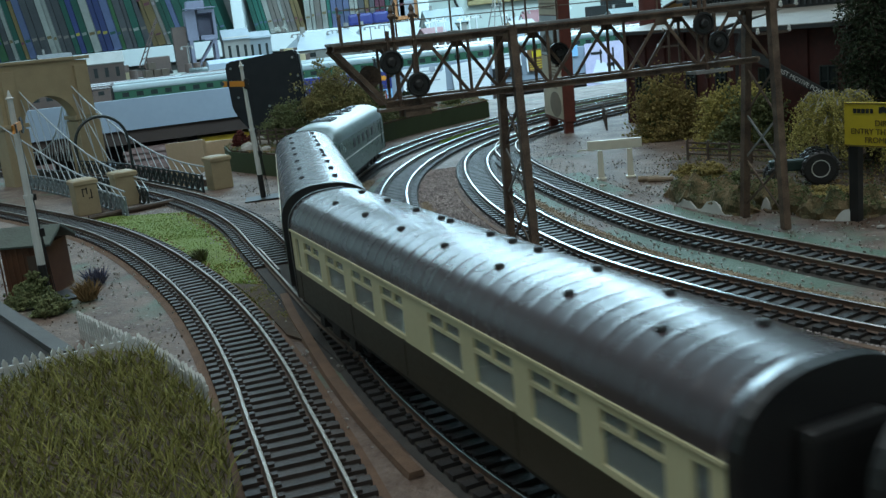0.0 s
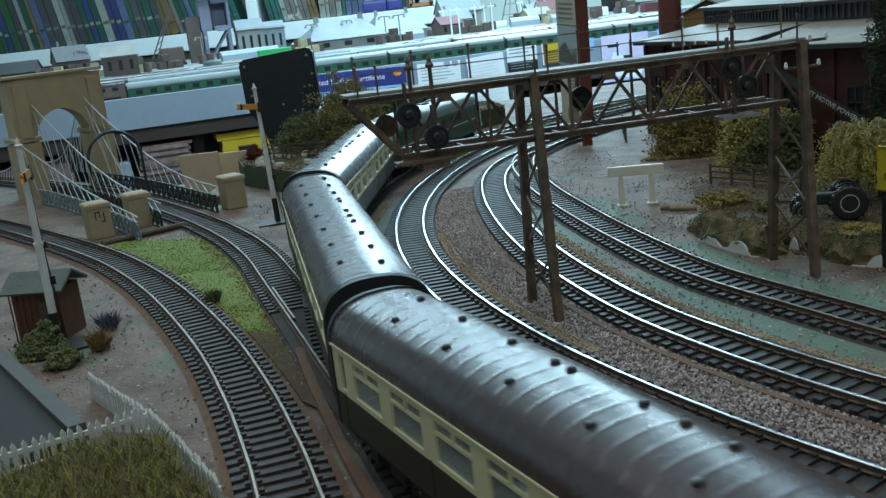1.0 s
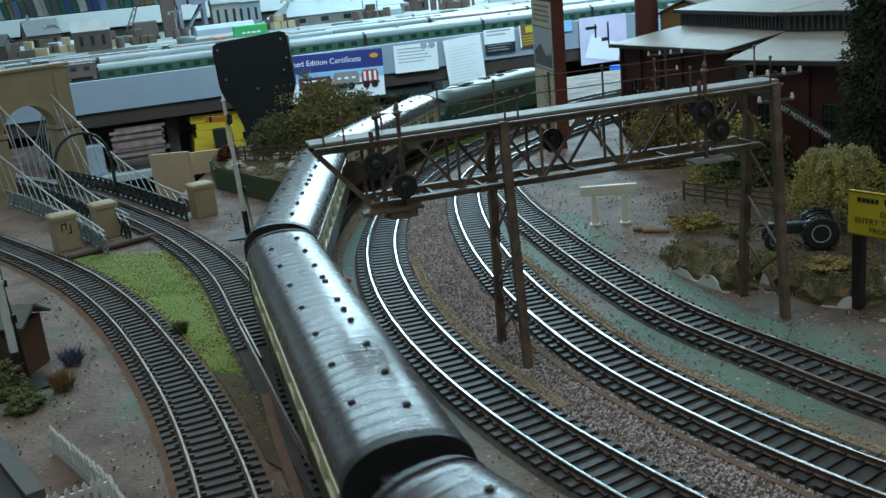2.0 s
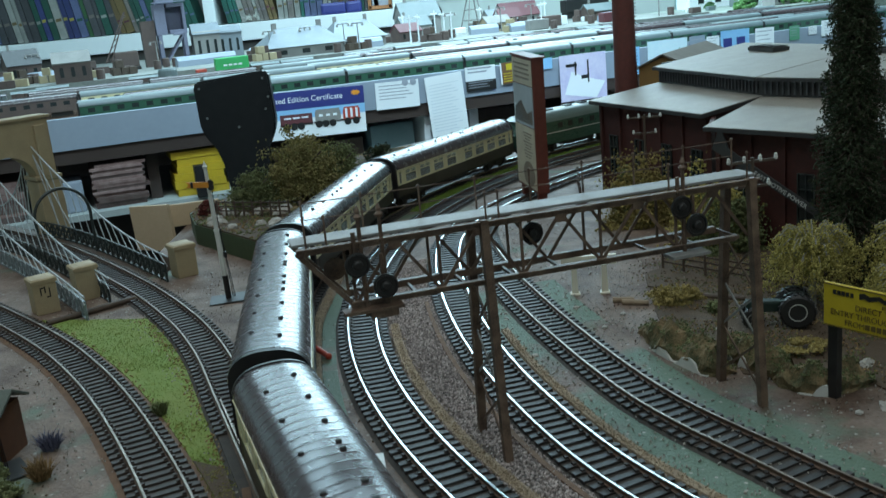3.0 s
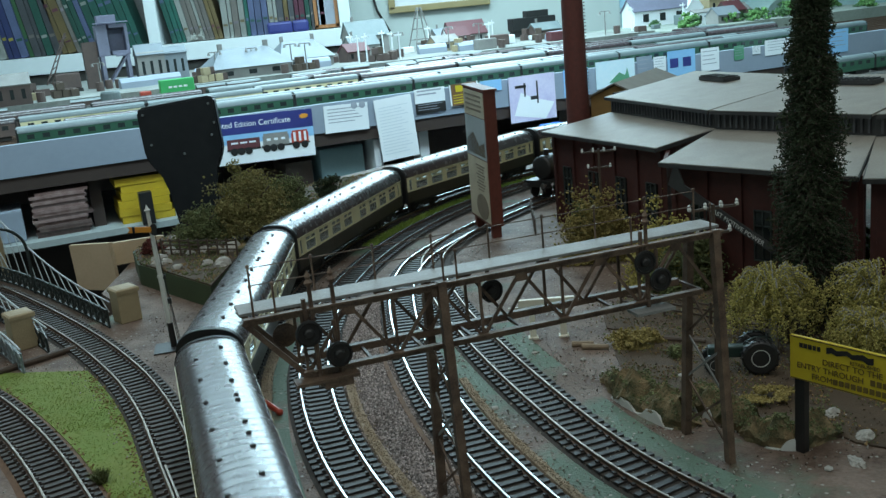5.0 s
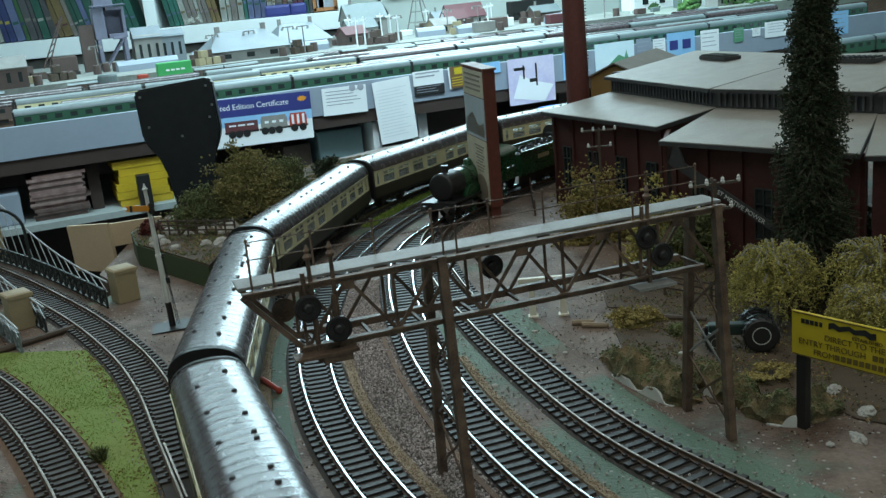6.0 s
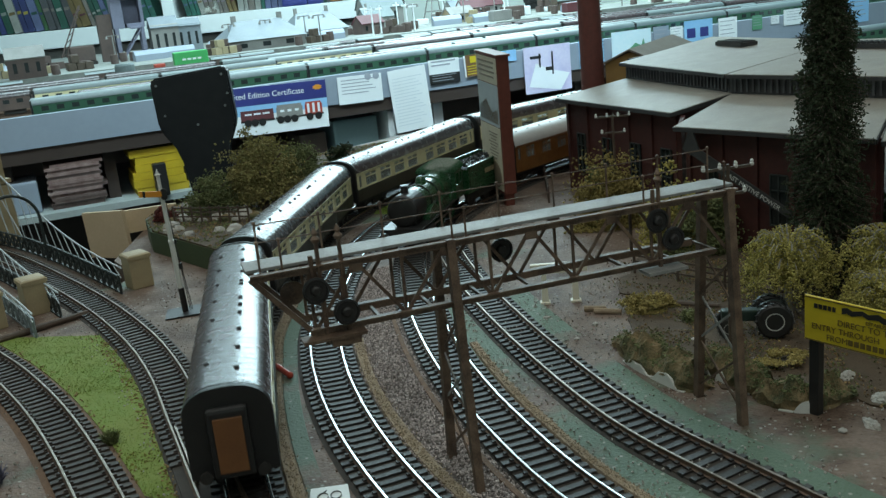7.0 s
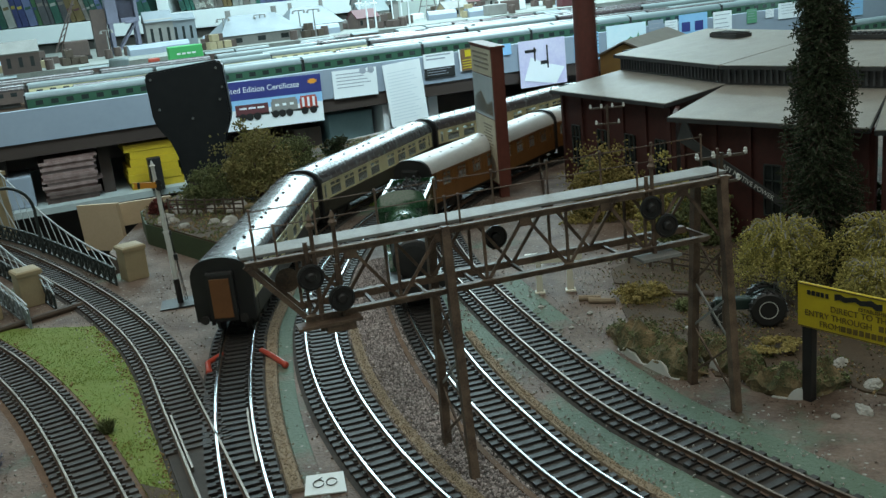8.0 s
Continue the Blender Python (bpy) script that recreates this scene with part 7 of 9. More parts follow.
# ---- the far bench: its own axes, u along the fascia, v away from it ----
BENCH = pose(-0.12, 2.05, 0, 0, 0, math.degrees(0.35))
FASCIA = mat("grey_fascia_paint", (0.27, 0.31, 0.37), (0.235, 0.275, 0.33), 9, 0.55)
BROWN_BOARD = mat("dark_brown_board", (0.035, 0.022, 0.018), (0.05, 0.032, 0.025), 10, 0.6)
BENCH_TOP = mat("far_layout_ground", (0.26, 0.27, 0.25), (0.12, 0.125, 0.11), 9, 0.8)
PAPER = mat("white_paper", (0.8, 0.82, 0.84), (0.76, 0.79, 0.8), 20, 0.6)
PRINT = mat("grey_print", (0.35, 0.37, 0.42), (0.28, 0.3, 0.34), 40, 0.6)
NAVY = mat("certificate_blue", (0.03, 0.035, 0.16), (0.04, 0.05, 0.22), 12, 0.4)
SKYBLUE = mat("light_blue_print", (0.22, 0.45, 0.72), (0.3, 0.55, 0.78), 14, 0.4)
LILAC = mat("lilac_print", (0.5, 0.45, 0.65), (0.7, 0.65, 0.78), 16, 0.4)
BROWN_PRINT = mat("brown_print", (0.2, 0.1, 0.04), (0.14, 0.075, 0.035), 30, 0.5)
GREEN_PRINT = mat("green_print", (0.08, 0.26, 0.14), (0.12, 0.32, 0.2), 30, 0.5)
MAROON = mat("maroon", (0.13, 0.035, 0.04), (0.1, 0.03, 0.035), 30, 0.6)
COACH_GREEN = mat("southern_green", (0.02, 0.075, 0.042), (0.03, 0.1, 0.055), 30, 0.4)
COACH_GREY = mat("pale_grey_roof", (0.1, 0.135, 0.14), (0.17, 0.2, 0.2), 16, 0.42)
VIOLET_GREY = mat("violet_grey_concrete", (0.2, 0.2, 0.27), (0.15, 0.15, 0.2), 20, 0.7)
RUST = mat("rust_brown", (0.12, 0.08, 0.065), (0.08, 0.055, 0.05), 40, 0.7)
STONE_GREY = mat("grey_stone_wall", (0.28, 0.27, 0.25), (0.2, 0.19, 0.18), 30, 0.8)


ROOF_SHELF = mat("pale_grey_shelf_paint", (0.38, 0.42, 0.41), (0.3, 0.33, 0.32), 12, 0.6)


def far_slab(name, u0, u1, v0, v1, z0, z1, material, label, category):
    bm = bmesh.new()
    prism(bm, [(u0, v0), (u1, v0), (u1, v1), (u0, v1)], z0, z1, BENCH)
    return tagged(part(name, bm, material), label, category, kind="structure")


far_slab("bench_fascia", -1.3, 2.9, 0.0, 0.018, -0.021, 0.038, FASCIA, "grey painted fascia board of the far bench", "fascia")
far_slab("bench_rail", -1.3, 2.9, 0.004, 0.03, -0.048, -0.0212, BROWN_BOARD, "dark brown timber rail under the fascia", "rail")
far_slab("bench_top", -1.3, 2.9, 0.0182, 1.0, -0.02, 0.012, BENCH_TOP, "grey-green far layout board crowded with trains", "baseboard")
bm = bmesh.new()
prism(bm, [(-1.2, 1.0), (1.6, 1.0), (1.6, 1.75), (0.7, 2.0), (-1.2, 2.6)], -0.02, 0.055, BENCH)
tagged(part("far_terrain", bm, BENCH_TOP), "raised grey ground of the far layout", "baseboard", kind="structure")
far_slab("low_shelf", -1.3, 0.0, -0.02, 0.5, -0.154, -0.142, ROOF_SHELF, "white low shelf under the far bench", "shelf")
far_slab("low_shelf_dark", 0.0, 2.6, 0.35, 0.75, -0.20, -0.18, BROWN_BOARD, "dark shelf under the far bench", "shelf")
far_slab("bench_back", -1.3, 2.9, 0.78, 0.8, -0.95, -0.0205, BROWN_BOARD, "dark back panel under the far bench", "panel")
for u in (-1.05, -0.62, -0.435, 0.152, 0.26, 0.62, 1.1, 1.6, 2.1):
    bm = bmesh.new()
    box(bm, u, 0.06, -0.4985, 0.022 if u != 0.152 else 0.016, 0.04, 0.90, BENCH, 0.0)
    tagged(part("bench_leg", bm, BROWN_BOARD if u not in (0.152, 0.26) else PAPER), "dark timber leg of the far bench" if u not in (0.152, 0.26) else "pale timber upright under the far bench", "bench leg", "legs of the far bench")


def goods(name, u, v, z, w, d, h, material, label, category, turn=0, group="clutter under the far bench", layers=0):
    if layers:
        ob = thing(name, BENCH @ pose(u, v, z, 0, 0, turn), label, category, group)
        for k in range(layers):
            bm = bmesh.new()
            box(bm, random.uniform(-0.006, 0.006), random.uniform(-0.004, 0.004), h * (k + 0.5) / layers, w * random.uniform(0.93, 1), d, h / layers * 0.97)
            part("carton" if "box" in name else "magazine", bm, material, ob)
        return
    bm = bmesh.new()
    box(bm, 0, 0, h / 2, w, d, h, bevel=min(w, d, h) * 0.06)
    tagged(part(name, bm, material, at=BENCH @ pose(u, v, z, 0, 0, turn)), label, category, group)


goods("black_case", -0.352, -0.02, -0.142, 0.024, 0.02, 0.062, BLACK, "black case standing before the yellow boxes", "case")
YBOX = mat("yellow_box", (0.56, 0.38, 0.02), (0.42, 0.28, 0.02), 20, 0.5)
MAGS = mat("magazine_edges", (0.11, 0.06, 0.055), (0.24, 0.17, 0.155), 60, 0.6, rand=0.5)
goods("box_stack", -0.345, 0.06, -0.142, 0.1, 0.1, 0.088, YBOX, "stack of yellow card boxes on the low shelf", "box", layers=6)
goods("magazine_stack", -0.5, 0.09, -0.142, 0.1, 0.16, 0.085, MAGS, "stack of brown-edged magazines on the low shelf", "magazines", layers=15)
goods("magazine_stack", -0.75, 0.09, -0.142, 0.15, 0.16, 0.075, MAGS, "stack of magazines on the white low shelf", "magazines", layers=7)
goods("grey_case", -0.60, 0.06, -0.142, 0.06, 0.1, 0.06, FASCIA, "grey metal case on the low shelf", "case")
goods("blue_crate", 0.075, 0.25, -0.19, 0.11, 0.18, 0.125, mat("pale_blue_crate", (0.16, 0.26, 0.32), (0.13, 0.22, 0.28), 20, 0.5), "pale blue crate under the far bench", "crate")
goods("brown_carton", -0.08, 0.22, -0.2, 0.12, 0.16, 0.1, RUST, "brown carton under the far bench", "carton")
goods("brown_carton", 0.42, 0.4, -0.18, 0.2, 0.16, 0.09, RUST, "brown carton on the dark shelf", "carton")
goods("blue_tub", 0.50, -0.12, -0.1, 0.05, 0.05, 0.042, mat("bright_blue_tub", (0.02, 0.16, 0.75), (0.03, 0.2, 0.8), 20, 0.35), "bright blue plastic tub before the posters", "tub")
goods("tool_tray", 0.52, -0.14, -0.13, 0.22, 0.12, 0.03, PAPER, "white tray of oddments under the posters", "tray")


# papers pinned to the fascia: flat cards with their print
def card_on_fascia(u0, u1, z0, z1, material, label, category="notice", lean=0.0, out=0.003):
    ob = thing("notice", BENCH @ pose((u0 + u1) / 2, -out, (z0 + z1) / 2, 0, lean, 0), label, category, "papers on the fascia")
    bm = bmesh.new()
    box(bm, 0, 0, 0, u1 - u0, 0.0012, z1 - z0)
    return ob, part("sheet", bm, material, ob), u1 - u0, z1 - z0


def bars(sheet, w, h, rows, material, x0=-0.42, top=0.36, step=0.1, tall=0.035, ragged=True, y=-0.0009):
    bm = bmesh.new()
    for k in range(rows):
        l = w * (0.8 - (0.25 * ((k * 37) % 10) / 10 if ragged else 0))
        box(bm, x0 * w + l / 2, y, h * (top - step * k), l, 0.0004, h * tall)
    return part("small_print", bm, material, sheet, "rows of small print that cannot be read")


ob, sh, w, h = card_on_fascia(-0.30, 0.0, -0.058, 0.037, PAPER, "certificate card with blue top and model wagons", "certificate", 1.5)
bm = bmesh.new()
box(bm, 0, -0.0009, h * 0.31, w, 0.0005, h * 0.38)
part("blue_band", bm, NAVY, sh)
bm = bmesh.new()
box(bm, 0, -0.0009, h * 0.02, w, 0.0004, h * 0.2)
part("pale_band", bm, SKYBLUE, sh)
writing("Limited Edition Certificate", 0.0155, Matrix.Translation((-w * 0.205, -0.0013, h * 0.27)) @ Matrix.Rotation(math.pi / 2, 4, "X"), PAPER, sh)
bm = bmesh.new()
prism(bm, [(0.011 * math.cos(a) * (1.0 if k % 2 else 0.7), 0.006 * math.sin(a) * (1.0 if k % 2 else 0.7)) for k, a in enumerate(np.linspace(0, 2 * math.pi, 17)[:-1])], 0, 0.0005, pose(w * 0.44, -0.0011, h * 0.36, 90, 0, 0))
part("emblem", bm, ORANGE, sh)
for k, (x, m) in enumerate(((0.004, MAROON), (0.07, STONE_GREY), (0.12, RED))):
    bm = bmesh.new()
    box(bm, x, -0.0013, -h * 0.09, (0.066, 0.054, 0.036)[k], 0.0005, h * 0.22)
    if k > 0:
        box(bm, x, -0.0013, h * 0.045, (0, 0.05, 0.032)[k], 0.0005, h * 0.05)
    wag = part("printed_wagon", bm, m, sh)
    bm = bmesh.new()
    for d in (-0.02, -0.006, 0.009) if k < 2 else (-0.009, 0.009):
        prism(bm, [(0.0075 * math.cos(a), 0.0075 * math.sin(a)) for a in np.linspace(0, 2 * math.pi, 13)[:-1]], 0, 0.0005, pose(x + d, -0.0012, -h * 0.24, 90, 0, 0))
    box(bm, x, -0.0013, -h * 0.2, (0.068, 0.06, 0.04)[k], 0.0005, h * 0.04)
    part("wheelset_print", bm, BLACK, wag)
    bm = bmesh.new()
    for i in range(3):
        box(bm, x + (i - 1) * (0.018, 0.015, 0.011)[k], -0.0017, -h * 0.06, (0.014, 0.008, 0.005)[k], 0.0004, h * (0.035, 0.05, 0.2)[k])
    part("printed_panel", bm, PAPER, wag)
ob, sh, w, h = card_on_fascia(0.026, 0.122, -0.024, 0.032, PAPER, "white typed notice pinned to the grey fascia", lean=1)
bars(sh, w, h, 5, PRINT, step=0.12, tall=0.03)
bm = bmesh.new()
for d in (0.018, 0.036):
    prism(bm, [(0.007 * math.cos(a), 0.007 * math.sin(a)) for a in np.linspace(0, 2 * math.pi, 17)[:-1]], 0, 0.0006, pose(d, -0.001, h * 0.42, 90, 0, 0))
part("round_mark", bm, PRINT, sh)
ob, sh, w, h = card_on_fascia(0.139, 0.224, -0.097, 0.034, PAPER, "long white paper sheet hanging over the fascia", lean=-3.5, out=0.006)
bars(sh, w, h, 16, mat("faint_print", (0.66, 0.7, 0.74), (0.6, 0.64, 0.68), 40, 0.6), step=0.05, tall=0.012)
ob, sh, w, h = card_on_fascia(0.23, 0.301, 0.012, 0.042, PAPER, "white notice with a small picture row")
bars(sh, w, h, 2, PRINT, step=0.25, tall=0.1)
ob, sh, w, h = card_on_fascia(0.231, 0.301, -0.01, 0.0115, BLACK, "dark printed leaflet under a white notice")
bars(sh, w, h, 3, PRINT, step=0.25, tall=0.06)
ob, sh, w, h = card_on_fascia(0.313, 0.379, -0.002, 0.044, BROWN_PRINT, "brown leaflet with a yellow emblem", lean=-2, out=0.006)
bm = bmesh.new()
box(bm, 0, -0.001, h * 0.28, w * 0.6, 0.0005, h * 0.3, bevel=0.0)
part("emblem", bm, YELLOW, sh)
bars(sh, w, h, 4, YELLOW, top=-0.02, step=0.12, tall=0.04)
bm = bmesh.new()
for x in (-1, 1):
    box(bm, x * w * 0.5, -0.001, 0, w * 0.05, 0.0005, h)
part("border", bm, PAPER, sh)
ob, sh, w, h = card_on_fascia(0.388, 0.44, 0.018, 0.042, SKYBLUE, "bright blue sticker on the fascia")
ob, sh, w, h = card_on_fascia(0.456, 0.574, -0.06, 0.042, LILAC, "lilac and white railway poster", "poster", out=0.006)
bm = bmesh.new()
prism(bm, [(-0.05, -0.03), (0.03, -0.045), (0.055, -0.01), (0.0, 0.005), (-0.03, 0.02)], 0, 0.0006, pose(0, -0.001, -0.005, 90, 0, 0))
part("picture_shape", bm, PAPER, sh)
bm = bmesh.new()
for x, z, a, b in ((-0.03, 0.028, 0.028, 0.006), (-0.02, 0.02, 0.004, 0.03), (0.012, 0.012, 0.004, 0.05), (0.004, 0.0, 0.02, 0.008)):
    box(bm, x, -0.0014, z, a, 0.0005, b)
part("signal_picture", bm, BLACK, sh)
ob, sh, w, h = card_on_fascia(0.60, 0.665, -0.02, 0.042, SKYBLUE, "pale blue poster on the fascia", "poster")
ob, sh, w, h = card_on_fascia(0.687, 0.795, -0.012, 0.05, mat("pale_aqua_print", (0.55, 0.72, 0.8), (0.7, 0.8, 0.84), 14, 0.5), "pale aqua picture poster", "poster")
bm = bmesh.new()
prism(bm, [(-0.02, -0.02), (0.04, -0.02), (0.032, 0.01), (0.026, -0.006), (0.01, 0.002)], 0, 0.0006, pose(0, -0.001, 0, 90, 0, 0))
part("picture_shape", bm, GREEN_PRINT, sh)
for u0, u1, z0, z1, m, lab in ((0.802, 0.845, -0.005, 0.05, FASCIA, "grey-green leaflet on the fascia"), (0.85, 0.885, 0.01, 0.045, PAPER, "small white notice on the fascia"), (0.99, 1.045, -0.005, 0.05, PAPER, "white notice on the fascia"), (1.092, 1.122, 0.012, 0.046, GREEN_PRINT, "green picture card on the fascia"), (1.15, 1.175, 0.02, 0.04, PAPER, "small white card on the fascia"), (1.19, 1.30, 0.012, 0.05, PAPER, "wide white notice on the fascia"), (1.40, 1.47, -0.005, 0.055, SKYBLUE, "bright blue poster on the fascia")):
    ob, sh, w, h = card_on_fascia(u0, u1, z0, z1, m, lab)
    bars(sh, w, h, 4, PRINT, step=0.18, tall=0.03)
ob, sh, w, h = card_on_fascia(0.89, 0.972, -0.008, 0.054, SKYBLUE, "light blue poster with two dark windows", "poster")
bm = bmesh.new()
for x in (-0.022, 0.016):
    box(bm, x, -0.001, 0.002, 0.024, 0.0006, 0.022)
part("dark_panes", bm, NAVY, sh)


# ---- black back of a stand ----
goods("pale_crate", 0.075, 0.11, -0.142, 0.1, 0.1, 0.08, mat("pale_aqua_plastic", (0.3, 0.45, 0.48), (0.24, 0.38, 0.42), 12, 0.4), "pale aqua plastic crate on the low shelf", "crate")
goods("white_board", 0.142, 0.07, -0.142, 0.014, 0.1, 0.09, PAPER, "white board end on the low shelf", "board")
goods("brown_box", -0.02, 0.12, -0.142, 0.06, 0.1, 0.06, RUST, "brown card box on the low shelf", "box")


def black_stand():
    ob = thing("black_stand", pose(-0.322, 1.75, 0, 0, -3, 0), "black plastic panel on a tapering neck with screws", "stand")
    bm = bmesh.new()
    pts = [(-0.066, 0.085), (-0.06, 0.092), (0.06, 0.096), (0.067, 0.09), (0.066, 0.006), (0.06, -0.012), (0.045, -0.032), (0.038, -0.055), (0.03, -0.2), (-0.03, -0.2), (-0.036, -0.055), (-0.043, -0.028), (-0.06, -0.008), (-0.067, 0.012)]
    prism(bm, pts, -0.012, 0.012, Matrix.Rotation(math.pi / 2, 4, "X"))
    bmesh.ops.bevel(bm, geom=bm.edges[:], offset=0.003, segments=2, affect="EDGES")
    body = part("panel", bm, mat("matt_black_moulding", (0.006, 0.006, 0.007), (0.012, 0.012, 0.012), 60, 0.42, spec=0.3), ob)
    for x, z in ((-0.056, 0.08), (0.056, 0.083), (0.052, 0.03), (-0.052, 0.028), (0.0, 0.005), (0.06, 0.05)):
        bm = bmesh.new()
        rod(bm, (x, -0.0135, z), (x, -0.011, z), 0.0022, n=10)
        part("screw", bm, STEEL, body)
    bm = bmesh.new()
    rod(bm, (0, 0, -0.95), (0, 0, -0.195), 0.02, n=16)
    lathe(bm, [(0.15, -0.95), (0.15, -0.935), (0.03, -0.92)], 24)
    part("pillar", bm, BLACK, ob)


black_stand()


# ---- trains and buildings on the far bench ----
def far_coach(side, roof, label, length=0.262):
    ob = thing("far_coach", Matrix(), label, "railway carriage", "trains on the far bench")
    bm = bmesh.new()
    rings = loft(bm, [roof_arc(x, z1=0.0485) for x in (-length / 2, length / 2)], closed=False)
    bm.faces.new(rings[0]), bm.faces.new(rings[-1])
    part("roof", bm, roof, ob, smooth=False)
    bm = bmesh.new()
    box(bm, 0, 0, 0.0235, length - 0.002, 0.034, 0.026)
    body = part("body", bm, side, ob)
    bm = bmesh.new()
    box(bm, 0, 0, 0, 0.013, 0.0006, 0.0085)
    me = mesh_of("window_pane", bm, SHED_GLASS)
    for s in (-1, 1):
        for k in range(9):
            piece("window_pane", me, body, pose(-length / 2 + 0.022 + k * (length - 0.044) / 8, s * 0.0172, 0.0288))
    for d in (-1, 1):
        bm = bmesh.new()
        box(bm, d * (length / 2 + 0.001), 0, 0.028, 0.004, 0.0345, 0.034, bevel=0.002)
        part("end_panel", bm, BLACK, ob)
        bm = bmesh.new()
        box(bm, d * (length / 2 - 0.035), 0, 0.006, 0.045, 0.024, 0.009)
        part("bogie", bm, SOOT, ob)
    return ob


def bench_track(u0, u1, v):
    line = Line([tuple((BENCH @ Vector((u0 + (u1 - u0) * i / 3, v, 0)))[:2]) for i in range(4)])
    bm = bmesh.new()
    for s in (-1, 1):
        ribbon(bm, line, 0, line.length, [(-0.0007, 0.0122), (0.0007, 0.0122), (0.0007, 0.0165), (-0.0007, 0.0165)], s * GAUGE / 2, 0.1)
    ribbon(bm, line, 0, line.length, [(-0.015, 0.0121), (0.015, 0.0121), (0.015, 0.0138), (-0.015, 0.0138)], 0, 0.1)
    tagged(part("far_track", bm, RAIL_SIDE), "straight model track on the far bench", "railway track", "tracks of the far bench", "structure")


kinds = {"green": far_coach(COACH_GREEN, COACH_GREY, "dark green model coach with pale grey roof on the far bench"),
         "cream": far_coach(CREAM, COACH_GREY, "cream-sided model coach with pale roof on the far bench"),
         "grey": far_coach(COACH_GREY, ROOF, "grey model coach on the far bench"),
         "brown": far_coach(RUST, ROOF, "brown model van with grey roof on the far bench")}
used = set()


def stable(kind, u, v, z=0.0165):
    m = BENCH @ pose(u, v, z)
    if kind in used:
        copy_thing(kinds[kind], m)
    else:
        kinds[kind].matrix_basis = m
        used.add(kind)


for v in (0.06, 0.125, 0.19, 0.3, 0.36, 0.42, 0.5, 0.58, 0.66):
    bench_track(-1.1, 2.7, v)
for k in range(8):
    stable("green", -0.42 + k * 0.268, 0.06)
for k, kd in enumerate(("grey", "green", "grey", "green", "green", "grey", "green")):
    stable(kd, -0.33 + k * 0.27, 0.125)
for k, kd in enumerate(("green", "grey", "grey", "green", "grey")):
    stable(kd, 0.32 + k * 0.27, 0.19)
for k, kd in enumerate(("brown", "cream", "cream")):
    stable(kd, -0.68 + k * 0.27, 0.36)
for k, kd in enumerate(("cream", "grey", "green", "grey", "green", "grey")):
    stable(kd, 0.12 + k * 0.272, 0.42)
for k, kd in enumerate(("grey", "green", "brown", "grey", "green")):
    stable(kd, 0.45 + k * 0.275, 0.5)
for k, kd in enumerate(("grey", "brown", "grey", "brown")):
    stable(kd, 0.62 + k * 0.28, 0.58)
for k, kd in enumerate(("brown", "grey", "green", "grey")):
    stable(kd, -0.52 + k * 0.28, 0.58)


def gabled(name, u, v, z, w, d, h, wall_m, roof_m, label, category, turn=0, eave=0.5, chimneys=0, hip=0.0):
    ob = thing(name, BENCH @ pose(u, v, z, 0, 0, turn), label, category, "buildings on the far bench")
    e = h * eave
    bm = bmesh.new()
    prism(bm, [(-d / 2, 0), (d / 2, 0), (d / 2, e)] + ([] if hip else [(0, h * 0.97)]) + [(-d / 2, e)], -w / 2, w / 2, Matrix.Rotation(math.pi / 2, 4, "Z") @ Matrix.Rotation(math.pi / 2, 4, "X"))
    part("building_shell", bm, wall_m, ob)
    if hip:
        bm = bmesh.new()
        loft(bm, [[(-w * 0.53, -d * 0.55, e), (w * 0.53, -d * 0.55, e), (w * 0.53, d * 0.55, e), (-w * 0.53, d * 0.55, e)], [(-w * hip, -0.003, h), (w * hip, -0.003, h), (w * hip, 0.003, h), (-w * hip, 0.003, h)]])
        part("hipped_roof", bm, roof_m, ob, smooth=False)
    for s in () if hip else (-1, 1):
        bm = bmesh.new()
        beam(bm, (0, 0, h), (0, s * d * 0.56, e - 0.06 * h), w * 1.05, 0.004)
        part("roof_slope", bm, roof_m, ob)
    for k in range(chimneys):
        bm = bmesh.new()
        box(bm, -w * 0.3 + k * w * 0.6 / max(1, chimneys - 1), 0, h + 0.006, w * 0.06, w * 0.05, 0.022)
        part("roof_vent", bm, STONE_GREY, ob)
    for k in range(3):
        bm = bmesh.new()
        box(bm, -w * 0.3 + k * w * 0.3, -d / 2 - 0.0008, e * 0.5, w * 0.1, 0.0015, e * 0.45)
        part("window", bm, SHED_GLASS, ob)


ROOF_PALE = mat("pale_blue_grey_roof", (0.21, 0.24, 0.26), (0.16, 0.18, 0.2), 20, 0.6)
gabled("far_goods_shed", 0.155, 1.2, 0.055, 0.245, 0.2, 0.088, STONE_GREY, ROOF_PALE, "grey stone shed with pale double-pitched roof", "shed", chimneys=2, eave=0.35, hip=0.3)
gabled("far_goods_shed", 0.375, 1.34, 0.055, 0.18, 0.2, 0.09, STONE_GREY, ROOF_PALE, "grey stone shed with pale hipped roof", "shed", chimneys=2, eave=0.35, hip=0.3)
gabled("far_hut", -0.095, 1.5, 0.055, 0.09, 0.07, 0.125, STONE_GREY, ROOF_PALE, "grey lineside hut on the far layout", "hut", eave=0.78)
gabled("far_hut", -0.015, 1.52, 0.055, 0.085, 0.06, 0.11, ROOF_PALE, ROOF_PALE, "pale grey hut on the far layout", "hut", eave=0.85)
gabled("far_hut", -0.54, 1.05, 0.055, 0.1, 0.07, 0.085, RUST, STONE_GREY, "brown hut with grey roof on the far layout", "hut", eave=0.7)
gabled("far_house", 0.77, 1.75, 0.055, 0.16, 0.1, 0.13, STONE_GREY, COACH_GREY, "grey stone model house with pale roof", "house", chimneys=1, eave=0.6)
